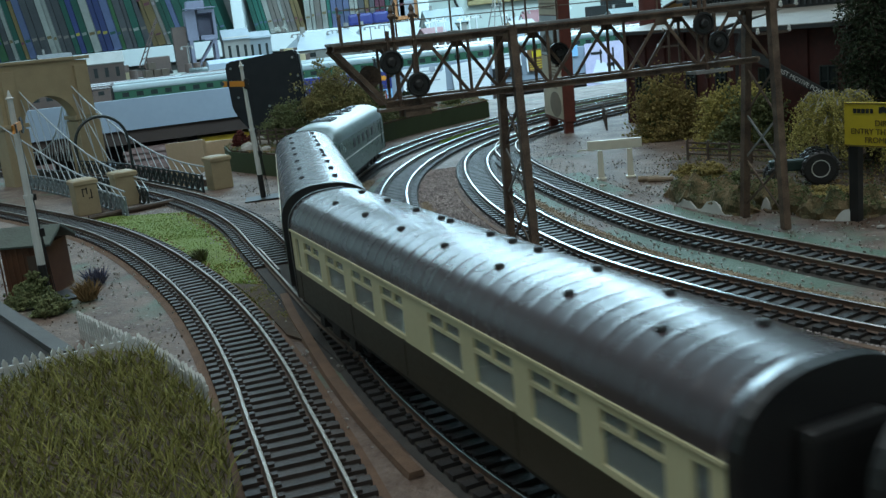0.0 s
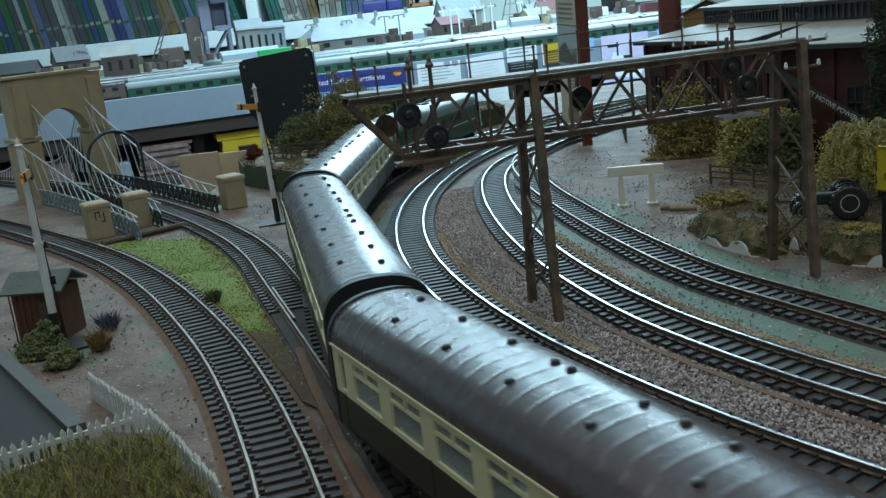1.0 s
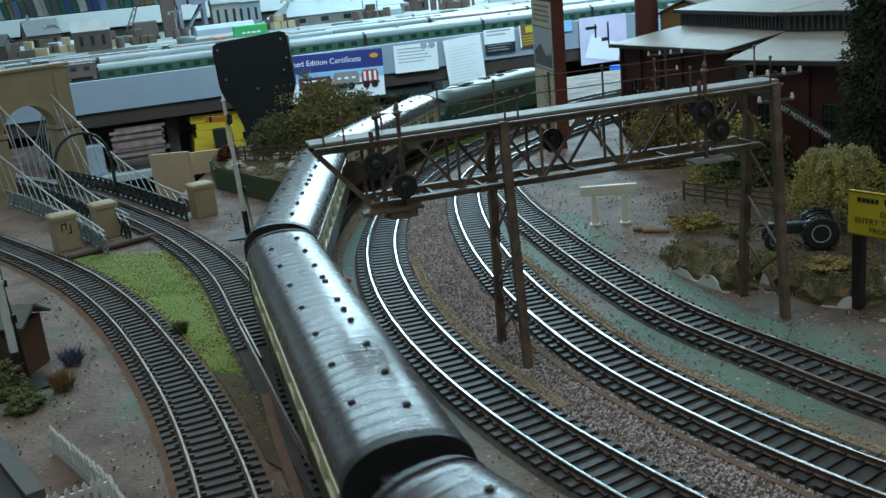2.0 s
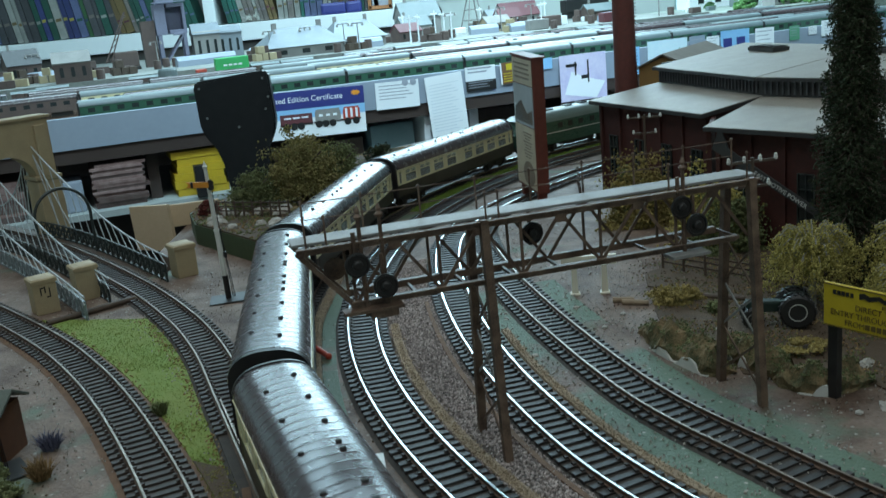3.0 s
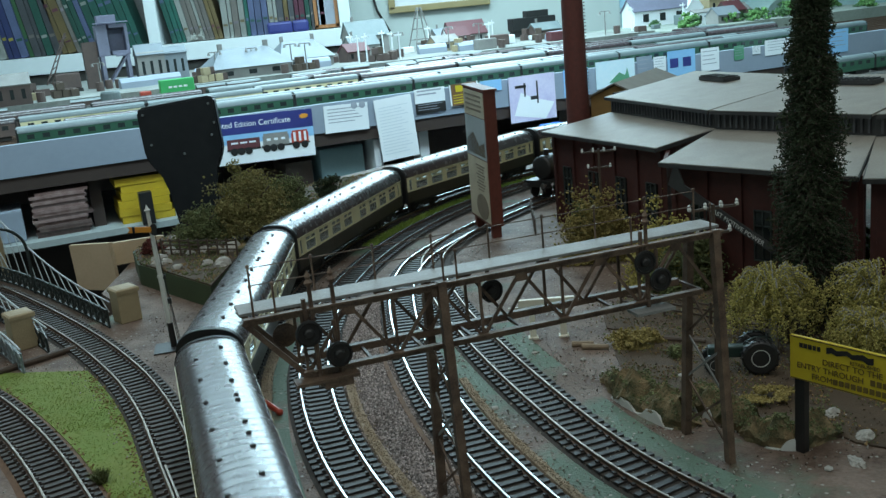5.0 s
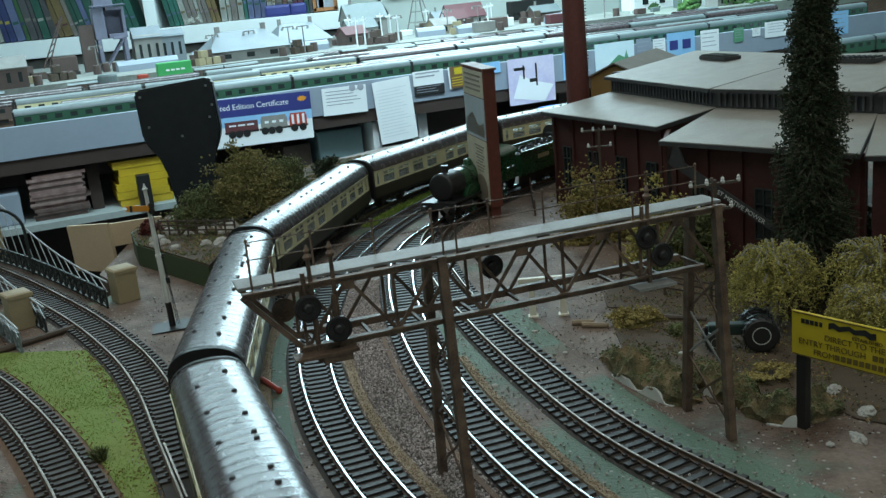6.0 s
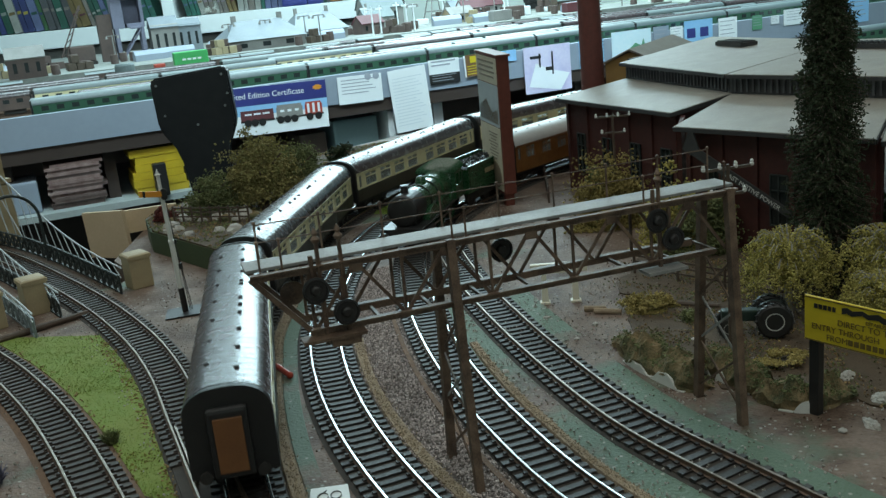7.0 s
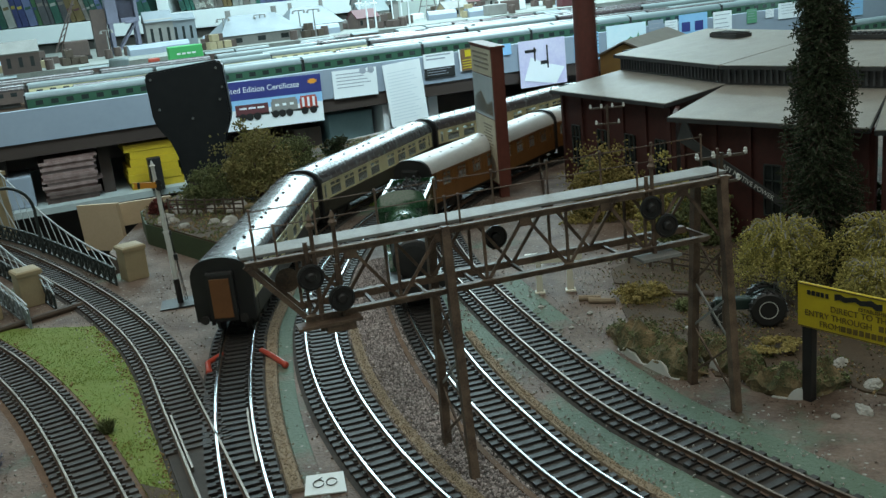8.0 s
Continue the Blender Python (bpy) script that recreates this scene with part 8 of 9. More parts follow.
gabled("far_house", 1.09, 1.7, 0.055, 0.1, 0.08, 0.07, STONE_GREY, ROOF_PALE, "small stone model house", "house", chimneys=1, eave=0.6)
gabled("far_house", 1.2, 1.74, 0.055, 0.16, 0.09, 0.09, STONE_GREY, MAROON, "model house with maroon roof", "house", eave=0.45)
gabled("far_station", 1.98, 1.5, 0.05, 0.28, 0.09, 0.115, PAPER, VIOLET_GREY, "white model station with grey roof", "station", eave=0.6)
gabled("far_station", 2.14, 1.5, 0.05, 0.11, 0.08, 0.105, PAPER, PAPER, "white gabled model building", "building", turn=90, eave=0.55)
gabled("far_house", 2.28, 1.5, 0.05, 0.12, 0.1, 0.13, STONE, STONE_GREY, "tan stone model house", "house", eave=0.7, chimneys=1)
gabled("far_hut", 1.95, 1.15, 0.05, 0.13, 0.04, 0.055, PAPER, STONE_GREY, "white van body beside the far tracks", "hut", eave=0.85)


# rows of wagons standing on the sidings behind the coaches
def far_wagon(side, top, label, high):
    ob = thing("far_wagon", Matrix(), label, "wagon", "wagons on the far bench")
    bm = bmesh.new()
    box(bm, 0, 0, 0.011 + high / 2, 0.082, 0.03, high, bevel=0.001)
    body = part("wagon_body", bm, side, ob)
    for d in (-0.03, -0.01, 0.01, 0.03):
        bm = bmesh.new()
        box(bm, d, -0.0152, 0.011 + high / 2, 0.002, 0.0012, high * 0.9)
        part("strap", bm, SOOT, body)
    bm = bmesh.new()
    if high > 0.02:
        prism(bm, [(-0.016, 0), (0.016, 0), (0.011, 0.004), (0, 0.0058), (-0.011, 0.004)], -0.042, 0.042, pose(0, 0, 0.011 + high) @ Matrix.Rotation(math.pi / 2, 4, "Z") @ Matrix.Rotation(math.pi / 2, 4, "X"))
        part("van_roof", bm, top, ob)
    else:
        box(bm, 0, 0, 0.0115 + high, 0.076, 0.025, 0.004, bevel=0.0015)
        part("load", bm, top, ob)
    for d in (-0.024, 0.024):
        for s in (-1, 1):
            bm = bmesh.new()
            rod(bm, (d, s * 0.0075, 0.006), (d, s * 0.0105, 0.006), 0.006, n=12)
            part("wheel", bm, SOOT, ob)
    return ob


kinds.update({"van": far_wagon(RUST, COACH_GREY, "brown model van with grey roof on a far siding", 0.028),
              "open": far_wagon(STONE_GREY, SOOT, "grey open wagon with a dark load on a far siding", 0.017),
              "coal": far_wagon(SOOT, BLACK, "black open coal wagon on a far siding", 0.018),
              "fish": far_wagon(COACH_GREY, ROOF, "blue-grey model van on a far siding", 0.027)})
rw = random.Random(12)
for v, u0, u1 in ((0.74, -0.75, 1.7), (0.82, 0.05, 1.75)):
    bench_track(-1.1, 2.7, v)
    u = u0
    while u < u1:
        stable(rw.choice(("van", "open", "coal", "fish", "van", "open")), u, v)
        u += 0.094 if rw.random() < 0.75 else 0.2


def coaling_tower():
    ob = thing("coaling_tower", BENCH @ pose(-0.215, 1.5, 0.055), "violet-grey concrete coaling tower on the far layout", "tower", "buildings on the far bench")
    for x in (-0.03, 0.05):
        for y in (-0.03, 0.03):
            bm = bmesh.new()
            box(bm, x, y, 0.05, 0.012, 0.012, 0.1)
            part("leg", bm, VIOLET_GREY, ob)
    for nm, bx in (("bunker_back", (0.01, 0.03, 0.15, 0.1, 0.012, 0.1)), ("bunker_side", (-0.022, -0.006, 0.15, 0.036, 0.06, 0.1)), ("bunker_side", (0.055, -0.006, 0.15, 0.01, 0.06, 0.1)), ("bunker_floor", (0.027, -0.006, 0.107, 0.048, 0.06, 0.014)), ("bunker_head", (0.027, -0.006, 0.194, 0.048, 0.06, 0.012)), ("chute", (0.027, -0.042, 0.1, 0.03, 0.018, 0.008)), ("gallery", (0.01, -0.04, 0.205, 0.11, 0.016, 0.004))):
        bm = bmesh.new()
        box(bm, *bx, bevel=0.0015)
        part(nm, bm, VIOLET_GREY, ob)
    bm = bmesh.new()
    box(bm, 0.0, 0, 0.215, 0.06, 0.05, 0.03, bevel=0.002)
    part("hoist_house", bm, VIOLET_GREY, ob)
    bm = bmesh.new()
    box(bm, -0.065, 0, 0.075, 0.045, 0.05, 0.15)
    part("lift_shaft", bm, RUST, ob)
    for s in (-1, 1):
        bm = bmesh.new()
        beam(bm, (-0.025, s * 0.034, 0.0), (0.05, s * 0.034, 0.1), 0.004, 0.006)
        part("brace", bm, VIOLET_GREY, ob)


coaling_tower()


def far_crane():
    ob = thing("far_crane", BENCH @ pose(-0.385, 1.45, 0.055), "brown lattice crane on the far layout", "crane", "buildings on the far bench")
    bm = bmesh.new()
    box(bm, 0.02, 0, 0.035, 0.075, 0.05, 0.05, bevel=0.004)
    part("cabin", bm, RUST, ob)
    bm = bmesh.new()
    box(bm, 0.01, 0, 0.005, 0.1, 0.06, 0.01)
    part("base", bm, SOOT, ob)
    for y in (-0.012, 0.012):
        for dx in (0.0, 0.016):
            bm = bmesh.new()
            beam(bm, (-0.045 + dx, y, 0.03), (0.035 + dx * 0.2, y * 0.4, 0.185), 0.003, 0.003)
            part("jib_chord", bm, RUST, ob)
    for k in range(7):
        bm = bmesh.new()
        x, z = -0.045 + 0.08 * k / 7, 0.03 + 0.155 * k / 7
        beam(bm, (x, -0.012, z), (x + 0.016, 0.012, z + 0.01), 0.002, 0.002)
        part("jib_lacing", bm, RUST, ob)


far_crane()
bm = bmesh.new()
lathe(bm, [(0.026, 0), (0.026, 0.055), (0.0235, 0.06), (0.0225, 0.06)], 20, BENCH @ pose(-0.3, 0.85, 0.012))
tagged(part("far_tank", bm, COACH_GREY), "pale grey cylindrical tank on the far layout", "tank", "buildings on the far bench")
bm = bmesh.new()
box(bm, 0, 0, 0.045, 0.095, 0.03, 0.052, bevel=0.003)
box(bm, 0, 0, 0.012, 0.09, 0.024, 0.016)
w = tagged(part("green_wagon", bm, mat("bright_green_van", (0.04, 0.36, 0.1), (0.05, 0.4, 0.12), 20, 0.45), at=BENCH @ pose(-0.115, 0.9, 0.012)), "bright green model van on the far layout", "wagon", "trains on the far bench")
bm = bmesh.new()
for k in range(4):
    box(bm, -0.02 + k * 0.014, -0.0155, 0.05, 0.01, 0.001, 0.005)
part("worn_letters", bm, PAPER, w, "pale lettering, too small to read")
bm = bmesh.new()
box(bm, 0, 0, 0.03, 0.03, 0.03, 0.03, bevel=0.003)
tagged(part("red_wagon", bm, RED, at=BENCH @ pose(-0.2, 0.92, 0.012)), "small red wagon on the far layout", "wagon", "trains on the far bench")
gg = np.random.default_rng(11)
rw = random.Random(31)
for v, u0, u1 in ((0.9, -0.6, 1.7), (0.97, 0.25, 1.72), (0.68, -0.8, -0.55)):
    u = u0
    while u < u1:
        if not -0.34 < u < -0.02 or v != 0.9:
            stable(rw.choice(("van", "open", "coal", "fish", "open")), u, v, 0.013)
        u += rw.choice((0.094, 0.1, 0.16, 0.24))
for k in range(34):
    u, v = float(gg.uniform(0.45, 2.3)), float(gg.uniform(1.02, 1.5))
    zb = 0.055 if u < 1.6 else 0.05
    bm = bmesh.new()
    if k % 3 == 0:
        rod(bm, (0, 0, 0), (0, 0, 0.09), 0.003, 0.002, n=6)
        beam(bm, (-0.015, 0, 0.08), (0.01, 0, 0.08), 0.002, 0.006)
        tagged(part("far_signal", bm, PAPER, at=BENCH @ pose(u, v, zb)), "white signal post on the far layout", "signal", "signals on the far bench")
    else:
        s = float(gg.uniform(0.02, 0.05))
        box(bm, 0, 0, s * 0.4, s * 1.6, s, s * 0.8, bevel=0.003)
        tagged(part("far_crate", bm, (STONE_GREY, RUST, COACH_GREY, MAROON, PAPER)[k % 5], at=BENCH @ pose(u, v, zb)), "small model lineside building on the far layout", "building", "small buildings on the far bench")


def yard_lamp():
    bm = bmesh.new()
    rod(bm, (0, 0, 0), (0, 0, 0.085), 0.0025, 0.0018, n=6)
    beam(bm, (-0.018, 0, 0.083), (0.018, 0, 0.083), 0.003, 0.003)
    rod(bm, (-0.018, 0, 0.074), (-0.018, 0, 0.083), 0.005, 0.002, n=8)
    rod(bm, (0.018, 0, 0.074), (0.018, 0, 0.083), 0.005, 0.002, n=8)
    return mesh_of("yard_lamp", bm, STONE_GREY)


def drum():
    bm = bmesh.new()
    lathe(bm, [(0.011, 0), (0.012, 0.001), (0.012, 0.012), (0.0125, 0.013), (0.012, 0.014), (0.012, 0.027), (0.011, 0.028)], 14)
    return mesh_of("oil_drum", bm, RUST)


def crate_pile(k, lab):
    r = random.Random(k)
    ob = thing("crate_pile", Matrix(), lab, "crates", "oddments in the far yard")
    for a, b, c in ((0, 0, 0), (0.026, 0.004, 0), (0.012, 0, 1), (0.05, -0.003, 0)):
        bm = bmesh.new()
        box(bm, 0, 0, 0, 0.023, 0.022, 0.021, bevel=0.001)
        part("crate", bm, (DARK_WOOD, RUST, STONE)[k % 3], ob, at=pose(a, b, 0.011 + c * 0.022, 0, 0, r.uniform(-6, 6)))
    return ob


def sheeted_load():
    bm = bmesh.new()
    prism(bm, [(-0.022, 0), (0.022, 0), (0.019, 0.02), (0.006, 0.031), (-0.009, 0.028), (-0.02, 0.018)], -0.05, 0.05, Matrix.Rotation(math.pi / 2, 4, "Z") @ Matrix.Rotation(math.pi / 2, 4, "X"))
    return mesh_of("sheeted_load", bm, FASCIA)


odd = [(yard_lamp(), "grey double-armed yard lamp on the far layout", "lamp post"), (drum(), "rusty oil drum standing in the far yard", "drum"), (sheeted_load(), "blue-grey sheeted load lying in the far yard", "load")]
piles = [crate_pile(0, "pile of dark wooden crates in the far yard"), crate_pile(1, "pile of brown crates in the far yard"), crate_pile(2, "pile of tan crates in the far yard")]
for k in range(84):
    at = BENCH @ pose(float(gg.uniform(-0.85, 1.5)), float(gg.uniform(1.03, 1.42)), 0.055, 0, 0, float(gg.uniform(-25, 25)))
    which = (0, 1, -1, 1, -1, 2, 1, -1)[k % 8]
    if which < 0:
        if k < 8:
            piles[(2, 4, 7).index(k)].matrix_basis = at
        else:
            copy_thing(piles[k % 3], at)
        continue
    me, lab, cat = odd[which]
    ob = new(me.name.split(".")[0], me)
    ob.matrix_basis = at
    tagged(ob, lab, cat, "oddments in the far yard")
for k, (u, v, w, h, wm, rm) in enumerate(((-0.82, 1.12, 0.12, 0.07, DARK_WOOD, SLATE_EDGE), (-0.68, 1.3, 0.1, 0.1, RUST, SLATE_EDGE), (0.56, 1.3, 0.09, 0.06, RUST, MAROON), (0.66, 1.5, 0.12, 0.08, STONE_GREY, COACH_GREY), (0.9, 1.3, 0.1, 0.055, STONE, STONE_GREY), (1.35, 1.35, 0.12, 0.06, RUST, COACH_GREY), (1.02, 1.45, 0.09, 0.075, PAPER, MAROON))):
    gabled("far_hut", u, v, 0.055, w, 0.06, h, wm, rm, "small model building with pitched roof on the far layout", "hut", turn=(k * 37) % 40 - 20, eave=0.6, chimneys=k % 2)
# masts and pylon
bm = bmesh.new()
for x in (-0.02, 0.02):
    for y in (-0.02, 0.02):
        beam(bm, (x * 2, y * 2, 0), (x * 0.3, y * 0.3, 0.16), 0.004, 0.004)
for z in (0.04, 0.08, 0.12):
    s = 0.04 * (1 - z / 0.2)
    for a, b in (((-s, -s), (s, -s)), ((s, -s), (s, s)), ((s, s), (-s, s)), ((-s, s), (-s, -s))):
        beam(bm, (*a, z), (*b, z), 0.003, 0.003)
tagged(part("far_lattice_mast", bm, STONE_GREY, at=BENCH @ pose(0.945, 1.6, 0.055)), "grey lattice mast on the far layout", "mast", "buildings on the far bench")
bm = bmesh.new()
box(bm, 0, 0, 0.055, 0.2, 0.05, 0.05, bevel=0.004)
box(bm, 0, 0, 0.02, 0.19, 0.04, 0.03)
box(bm, 0.02, 0, 0.09, 0.1, 0.04, 0.03, bevel=0.004)
tagged(part("black_wagon_load", bm, BLACK, at=BENCH @ pose(1.45, 1.62, 0.055)), "black loaded wagon high on the far layout", "wagon", "trains on the far bench")


def arch_bridge():
    ob = thing("white_arch_bridge", BENCH @ pose(1.85, -0.14, 0), "white arched model bridge near the far bench", "bridge")
    bm = bmesh.new()
    n, r = 12, 0.07
    inner = [(r, -0.13)] + [(r * math.cos(math.pi * i / n), -0.05 + 0.06 * math.sin(math.pi * i / n)) for i in range(n + 1)] + [(-r, -0.13)]
    outer = [(r + 0.02, -0.13)] + [((r + 0.02) * (1 - 2 * i / n), 0.032) for i in range(n + 1)] + [(-r - 0.02, -0.13)]
    for off in (0.0, 0.18):
        loft(bm, [[(x + off, -0.02, z) for x, z in inner], [(x + off, 0.02, z) for x, z in inner], [(x + off, 0.02, z) for x, z in outer], [(x + off, -0.02, z) for x, z in outer], [(x + off, -0.02, z) for x, z in inner]], closed=False)
    part("arches", bm, PAPER, ob)
    for x in (-0.03, 0.08):
        bm = bmesh.new()
        rod(bm, (x, 0, 0.03), (x, 0, 0.08), 0.005, 0.004, n=8)
        box(bm, x, 0, 0.082, 0.03, 0.02, 0.008)
        part("lamp_post", bm, PAPER, ob)


arch_bridge()
far_slab("side_board", 1.2, 2.9, -0.5, -0.03, -0.15, -0.13, BENCH_TOP, "grey lower board before the far bench", "baseboard")
for k, kd in enumerate(("green", "green", "cream")):
    stable(kd, 1.32 + k * 0.268, -0.09, -0.13 + 0.075)
far_slab("side_ramp", 1.1, 2.7, -0.12, -0.06, -0.129, -0.0555, STONE_GREY, "grey raised trackbed before the far bench", "trackbed")


LEAF_FAR = leaf_mat("far_green_foliage", (0.08, 0.2, 0.06), (0.14, 0.26, 0.09))
LEAF_FAR2 = leaf_mat("far_mid_foliage", (0.05, 0.12, 0.05), (0.09, 0.16, 0.07))


# ---- hills, trees and painted distance at the end of the far bench ----
def backscene_mat():
    m = mat("painted_distance", (0.3, 0.45, 0.42), (0.42, 0.6, 0.62), 2.2, 0.8, contrast=1.3)
    return m


bm = bmesh.new()
box(bm, 1.05, 0, 0.06, 2.1, 0.01, 0.13)
tagged(part("backdrop", bm, backscene_mat(), at=pose(1.2, 4.62, 0.0)), "painted backscene of misty hills", "backscene", kind="structure")
bm = bmesh.new()
box(bm, 1.05, 0, 0.285, 2.1, 0.01, 0.32)
tagged(part("backdrop_sky", bm, mat("painted_sky", (0.3, 0.55, 0.72), (0.45, 0.66, 0.75), 2.5, 0.8), at=pose(1.2, 4.622, 0.0)), "painted pale blue sky of the backscene", "backscene", kind="structure")
for k in range(22):
    u, v = float(gg.uniform(1.75, 2.85)), float(gg.uniform(0.93, 1.4))
    s = float(gg.uniform(0.03, 0.06))
    bush("far_tree", *(BENCH @ Vector((u, v, 0.05)))[:3], s, s, s * 1.2, (LEAF_FAR, LEAF_FAR2)[k % 2], 260, s * 0.13, "bright green model tree on the far layout" if k % 2 else "mid green model tree on the far layout", "tree", group="trees on the far bench", seed=80 + k)
for k in range(6):
    gabled("far_house", 1.95 + k * 0.14, 1.05 + 0.12 * (k % 3), 0.05, 0.1, 0.07, 0.06 + 0.015 * (k % 2), (STONE_GREY, RUST, STONE)[k % 3], (ROOF_PALE, MAROON, STONE_GREY)[k % 3], "small model house on the far layout", "house", turn=10 * k, eave=0.55)
bm = bmesh.new()
pts = [(0.16 * math.cos(math.pi * i / 14), 0.07 * math.sin(math.pi * i / 14)) for i in range(15)]
prism(bm, pts, -0.1, 0.1, Matrix.Rotation(math.pi / 2, 4, "X"))
tagged(part("far_train_shed", bm, mat("green_grey_glazing", (0.2, 0.28, 0.26), (0.26, 0.33, 0.31), 30, 0.4), at=BENCH @ pose(2.6, 1.45, 0.05)), "green-grey arched train shed far off", "train shed", "buildings on the far bench")
far_slab("far_hill", 1.6, 2.9, 0.9, 1.6, -0.02, 0.05, mat("pale_yard_ground", (0.3, 0.33, 0.29), (0.2, 0.23, 0.19), 10, 0.8), "green-grey end board of the far layout", "baseboard")


# ---- bookcase on the far wall ----
SHELF_WHITE = mat("white_shelf_paint", (0.78, 0.82, 0.82), (0.72, 0.77, 0.77), 4, 0.5)


def bookcase():
    ob = thing("bookcase", pose(0, 4.655, 0), "white painted bookcase crowded with books", "bookcase")
    bm = bmesh.new()
    box(bm, -1.15, -0.13, 0.125, 2.12, 0.26, 0.075, bevel=0.003)
    part("shelf_board", bm, SHELF_WHITE, ob)
    for x in (-0.90, -0.075, -2.2):
        bm = bmesh.new()
        box(bm, x, -0.13, 0.50, 0.05, 0.26, 0.674, bevel=0.003)
        part("upright", bm, SHELF_WHITE, ob)
    bm = bmesh.new()
    box(bm, -1.15, -0.13, 0.86, 2.12, 0.26, 0.045)
    part("shelf_board", bm, SHELF_WHITE, ob)
    # back of the white case, coloured darker for the shade behind the books
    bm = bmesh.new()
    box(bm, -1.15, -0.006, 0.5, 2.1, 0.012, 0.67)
    part("back_board", bm, mat("shaded_back_board", (0.26, 0.25, 0.23), (0.2, 0.19, 0.18), 10, 0.8), ob)
    bm = bmesh.new()
    box(bm, -1.15, -0.1, -0.42, 2.12, 0.2, 1.0)
    part("lower_cupboard", bm, STONE_GREY, ob)


bookcase()
BOOK_COLS = [(0.02, 0.13, 0.09), (0.05, 0.16, 0.06), (0.55, 0.55, 0.5), (0.05, 0.07, 0.25), (0.30, 0.20, 0.07), (0.62, 0.5, 0.08), (0.2, 0.04, 0.08), (0.12, 0.12, 0.13), (0.02, 0.19, 0.14), (0.35, 0.3, 0.26), (0.18, 0.22, 0.42), (0.45, 0.36, 0.42)]
BOOK_M = [mat("book_cloth", tuple(v * 0.5 for v in c), tuple(v * 0.3 for v in c), 24, 0.6, rand=0.2) for c in BOOK_COLS]
BOOK_N = ["dark green", "leaf green", "off-white", "navy blue", "brown", "yellow", "maroon", "black", "teal green", "grey-brown", "blue", "mauve"]


def book(x, w, h, k, lean):
    ob = thing("book", pose(x, 4.655 - 0.15, 0.1635, 0, lean, 0), BOOK_N[k] + " upright book on the white shelf", "book", "books on the shelf")
    bm = bmesh.new()
    box(bm, w / 2, 0, h / 2, w * 0.96, 0.17, h, bevel=min(0.002, w * 0.15))
    cover = part("cover", bm, BOOK_M[k], ob)
    bm = bmesh.new()
    box(bm, w / 2, -0.0855, h * 0.75, w * 0.7, 0.001, h * 0.05)
    part("spine_band", bm, BOOK_M[(k + 2) % 12], cover)
    bm = bmesh.new()
    box(bm, w / 2, -0.0855, h * 0.2, w * 0.7, 0.001, h * 0.03)
    part("spine_band", bm, BOOK_M[(k + 2) % 12], cover)


rb = random.Random(3)
x = -2.1
while x < -0.96:
    w = rb.uniform(0.016, 0.036)
    tall = x < -1.32
    k = rb.choice((0, 1, 2, 3, 10, 0, 7, 1, 3, 4)) if tall else rb.choice((0, 8, 8, 2, 4, 10, 0, 8, 9))
    if x > -1.12:
        k = 8
    h = rb.uniform(0.36, 0.44) if tall else rb.uniform(0.25, 0.31)
    book(x, w, h, k, -9 if tall else -13)
    x += w * 1.03 + 0.001
x = -0.83
while x < -0.17:
    w = rb.uniform(0.014, 0.03)
    k = 8 if x < -0.78 else rb.choice((2, 2, 9, 5)) if x < -0.66 else rb.choice((9, 4, 2)) if x < -0.52 else rb.choice((8, 10, 8, 3)) if x < -0.42 else rb.choice((9, 2, 6, 0, 7, 4))
    h = rb.uniform(0.24, 0.3) if x < -0.6 else rb.uniform(0.3, 0.36)
    book(x, w, h, k, -10 if x < -0.62 else 0)
    x += w * 1.03 + 0.001
# shells, frame and cases lying before the books
bush("rag_bundle", -0.71, 4.44, 0.1625, 0.09, 0.045, 0.05, mat("pale_rag", (0.45, 0.46, 0.42), (0.25, 0.24, 0.2), 40, 0.8), 160, 0.022, "bundle of pale oddments lying on the shelf", "bundle", group="things on the shelf", seed=77)
bm = bmesh.new()
for a, b in (((-0.045, 0), (-0.045, 0.16)), ((0.045, 0), (0.045, 0.16)), ((-0.05, 0.005), (0.05, 0.005)), ((-0.05, 0.155), (0.05, 0.155))):
    beam(bm, (a[0], 0, a[1]), (b[0], 0, b[1]), 0.014, 0.014)
fr = tagged(part("photo_frame", bm, mat("orange_wood", (0.4, 0.17, 0.06), (0.32, 0.13, 0.05), 30, 0.5), at=pose(-0.155, 4.42, 0.17)), "orange-brown wooden picture frame on the shelf", "picture frame", "things on the shelf")
bm = bmesh.new()
box(bm, 0, 0.002, 0.08, 0.085, 0.004, 0.145)
part("picture", bm, PRINT, fr)
for x, w in ((-0.36, 0.11), (-0.27, 0.07)):
    bm = bmesh.new()
    box(bm, 0, 0, 0.025, w, 0.06, 0.05, bevel=0.012)
    tagged(part("spectacle_case", bm, NAVY, at=pose(x, 4.43, 0.1625)), "dark blue rounded case on the shelf", "case", "things on the shelf")
# framed picture
fr = thing("framed_picture", pose(0.36, 4.64, 0.43), "gilt-framed landscape picture on the pale wall", "picture")
for x, z, a, b in ((0, -0.215, 0.47, 0.03), (0, 0.215, 0.47, 0.03), (-0.22, 0, 0.03, 0.43), (0.22, 0, 0.03, 0.43)):
    bm = bmesh.new()
    box(bm, x, 0, z, a, 0.025, b, bevel=0.004)
    part("frame_bar", bm, mat("gilt", (0.42, 0.33, 0.16), (0.34, 0.26, 0.12), 30, 0.4), fr)
bm = bmesh.new()
box(bm, 0, 0.005, 0, 0.42, 0.008, 0.41)
mount = part("mount", bm, PAPER, fr)
bm = bmesh.new()
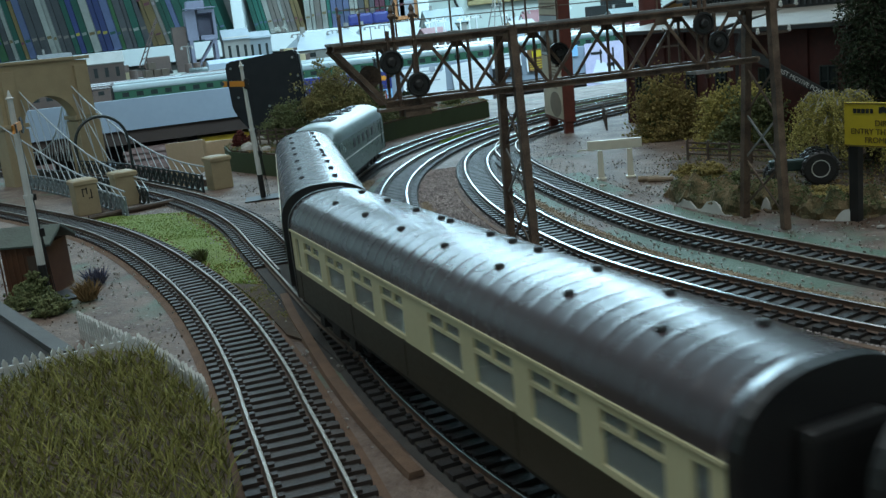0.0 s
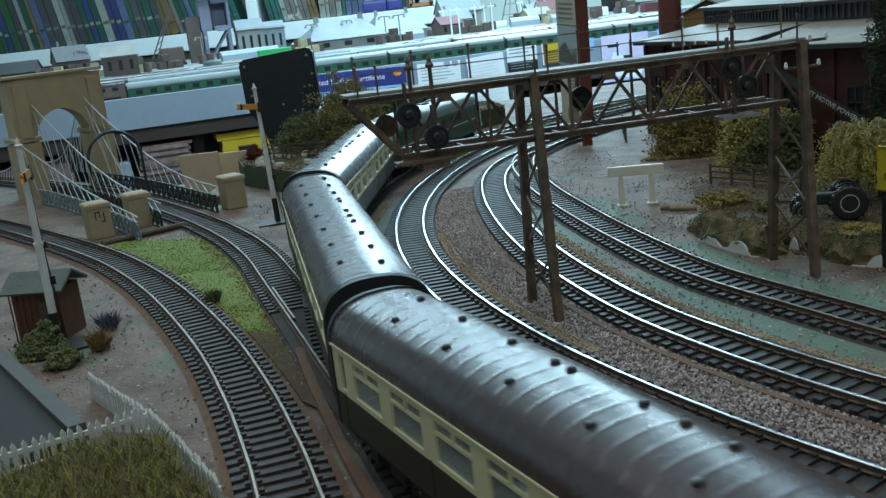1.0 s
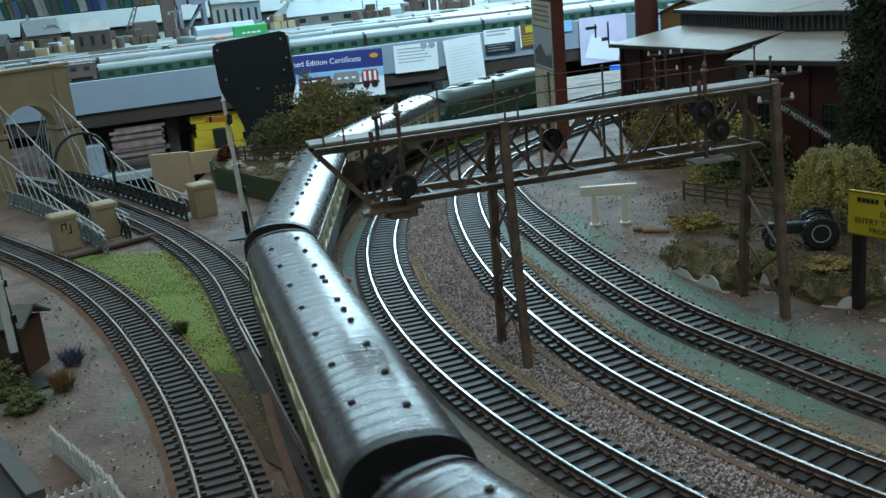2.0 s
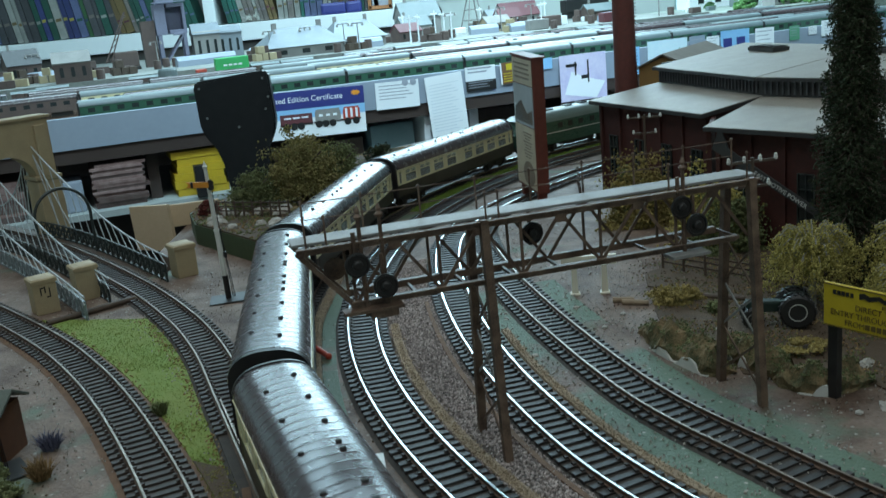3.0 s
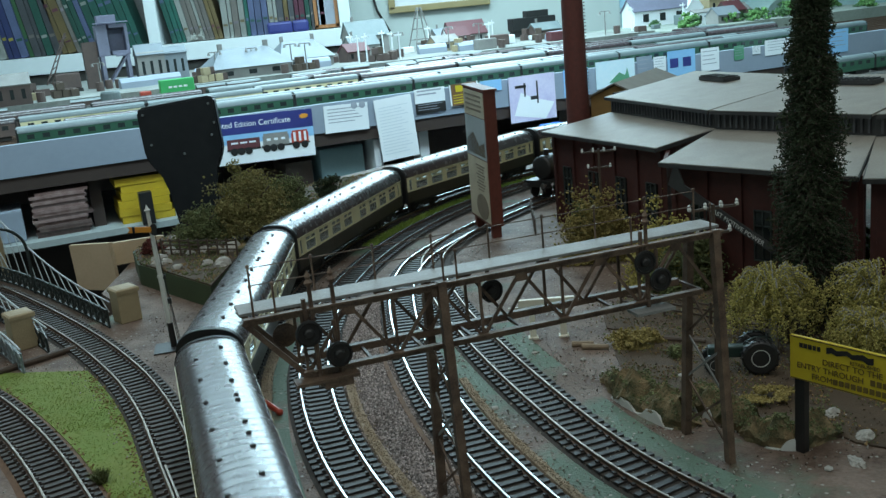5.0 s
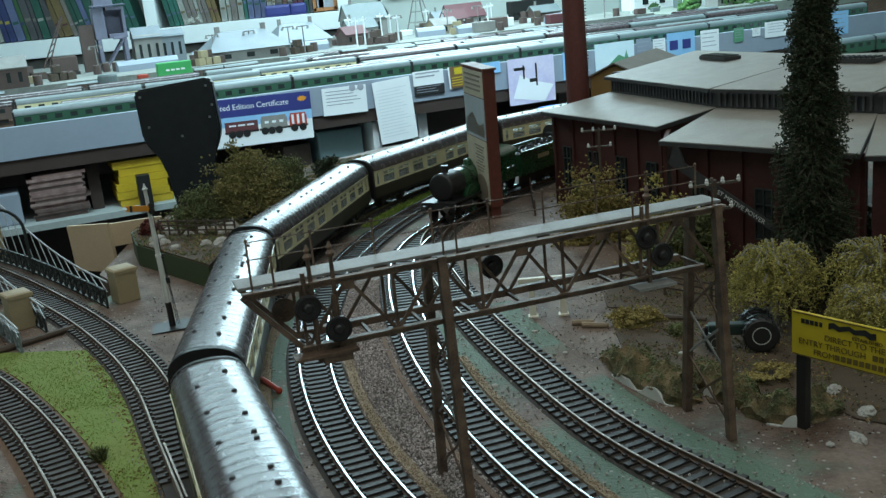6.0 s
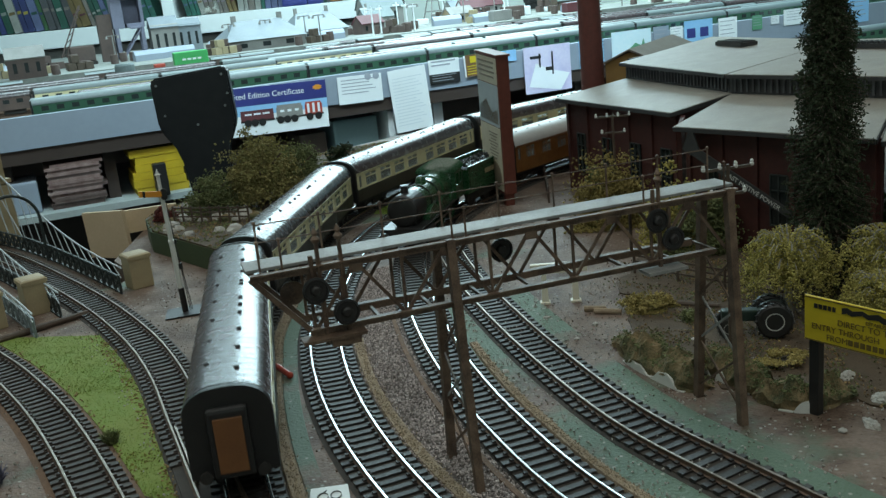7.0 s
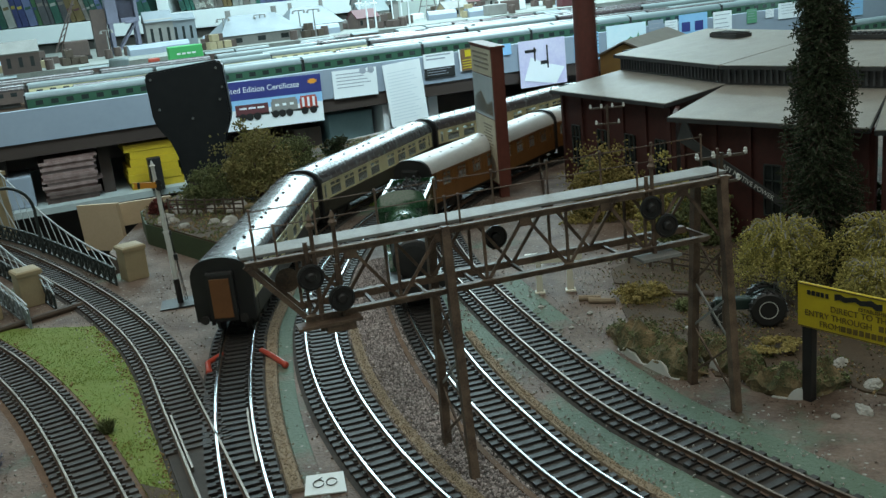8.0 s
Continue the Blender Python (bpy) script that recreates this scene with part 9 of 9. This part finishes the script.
box(bm, 0, -0.0002, 0.02, 0.34, 0.004, 0.31)
part("landscape", bm, mat("landscape_print", (0.1, 0.22, 0.22), (0.2, 0.3, 0.36), 9, 0.4), mount)
bm = bmesh.new()
pts = [Vector((0.02, 4.64, 0.6)), Vector((0.035, 4.64, 0.4)), Vector((0.07, 4.64, 0.22)), Vector((0.12, 4.64, 0.12))]
for a, b in zip(pts, pts[1:]):
    rod(bm, a, b, 0.006, n=6)
tagged(part("wall_cable", bm, SOOT), "dark cable hanging down the pale wall", "cable")


# ---- the trains run ----
MAIN_START = MAIN.near(-0.09, 0.648)
TRAIN_FRONT = [(0.0, -0.044), (0.25, 0.003), (0.5, 0.046), (0.75, 0.101), (1.0, 0.155), (2.5, 0.429), (3.5, 0.619), (4.5, 0.809), (6.5, 1.181), (8.0, 1.452)]
PITCH = 0.2515
STEAM_NOSE = [(0.0, 2.2), (4.7, 1.225), (5.8, 1.005), (6.0, 0.976), (6.5, 0.912), (7.0, 0.845), (7.5, 0.775), (8.0, 0.688)]


def on_track(line, s, half, reverse=False):
    a, b = line.at(s - half), line.at(s + half)
    mid = (a + b) / 2
    turn = math.degrees(math.atan2(b.y - a.y, b.x - a.x)) + (180 if reverse else 0)
    return pose(mid.x, mid.y, RAIL_Z, 0, 0, turn)


def motions():
    times = [i * 0.25 for i in range(33)]
    ts, fs = zip(*TRAIN_FRONT)
    front = {t: MAIN_START + float(np.interp(t, ts, fs)) for t in times}
    walk(LOCO, [(t, on_track(MAIN, front[t] + 0.111, 0.06)) for t in times])
    for i, ob in enumerate(coaches):
        walk(ob, [(t, on_track(MAIN, front[t] - 0.001 - PITCH * (i + 0.5), 0.087)) for t in times])
    ns, nd = zip(*STEAM_NOSE)
    nose = {t: float(np.interp(t, ns, nd)) for t in times}
    walk(STEAM, [(t, on_track(GOODS, nose[t] + 0.08, 0.03, True)) for t in times])
    walk(TENDER, [(t, on_track(GOODS, nose[t] + 0.178, 0.027, True)) for t in times])
    for i, ob in enumerate(teaks):
        walk(ob, [(t, on_track(GOODS, nose[t] + 0.228 + 0.125 + 0.25 * i, 0.087, True)) for t in times])


motions()
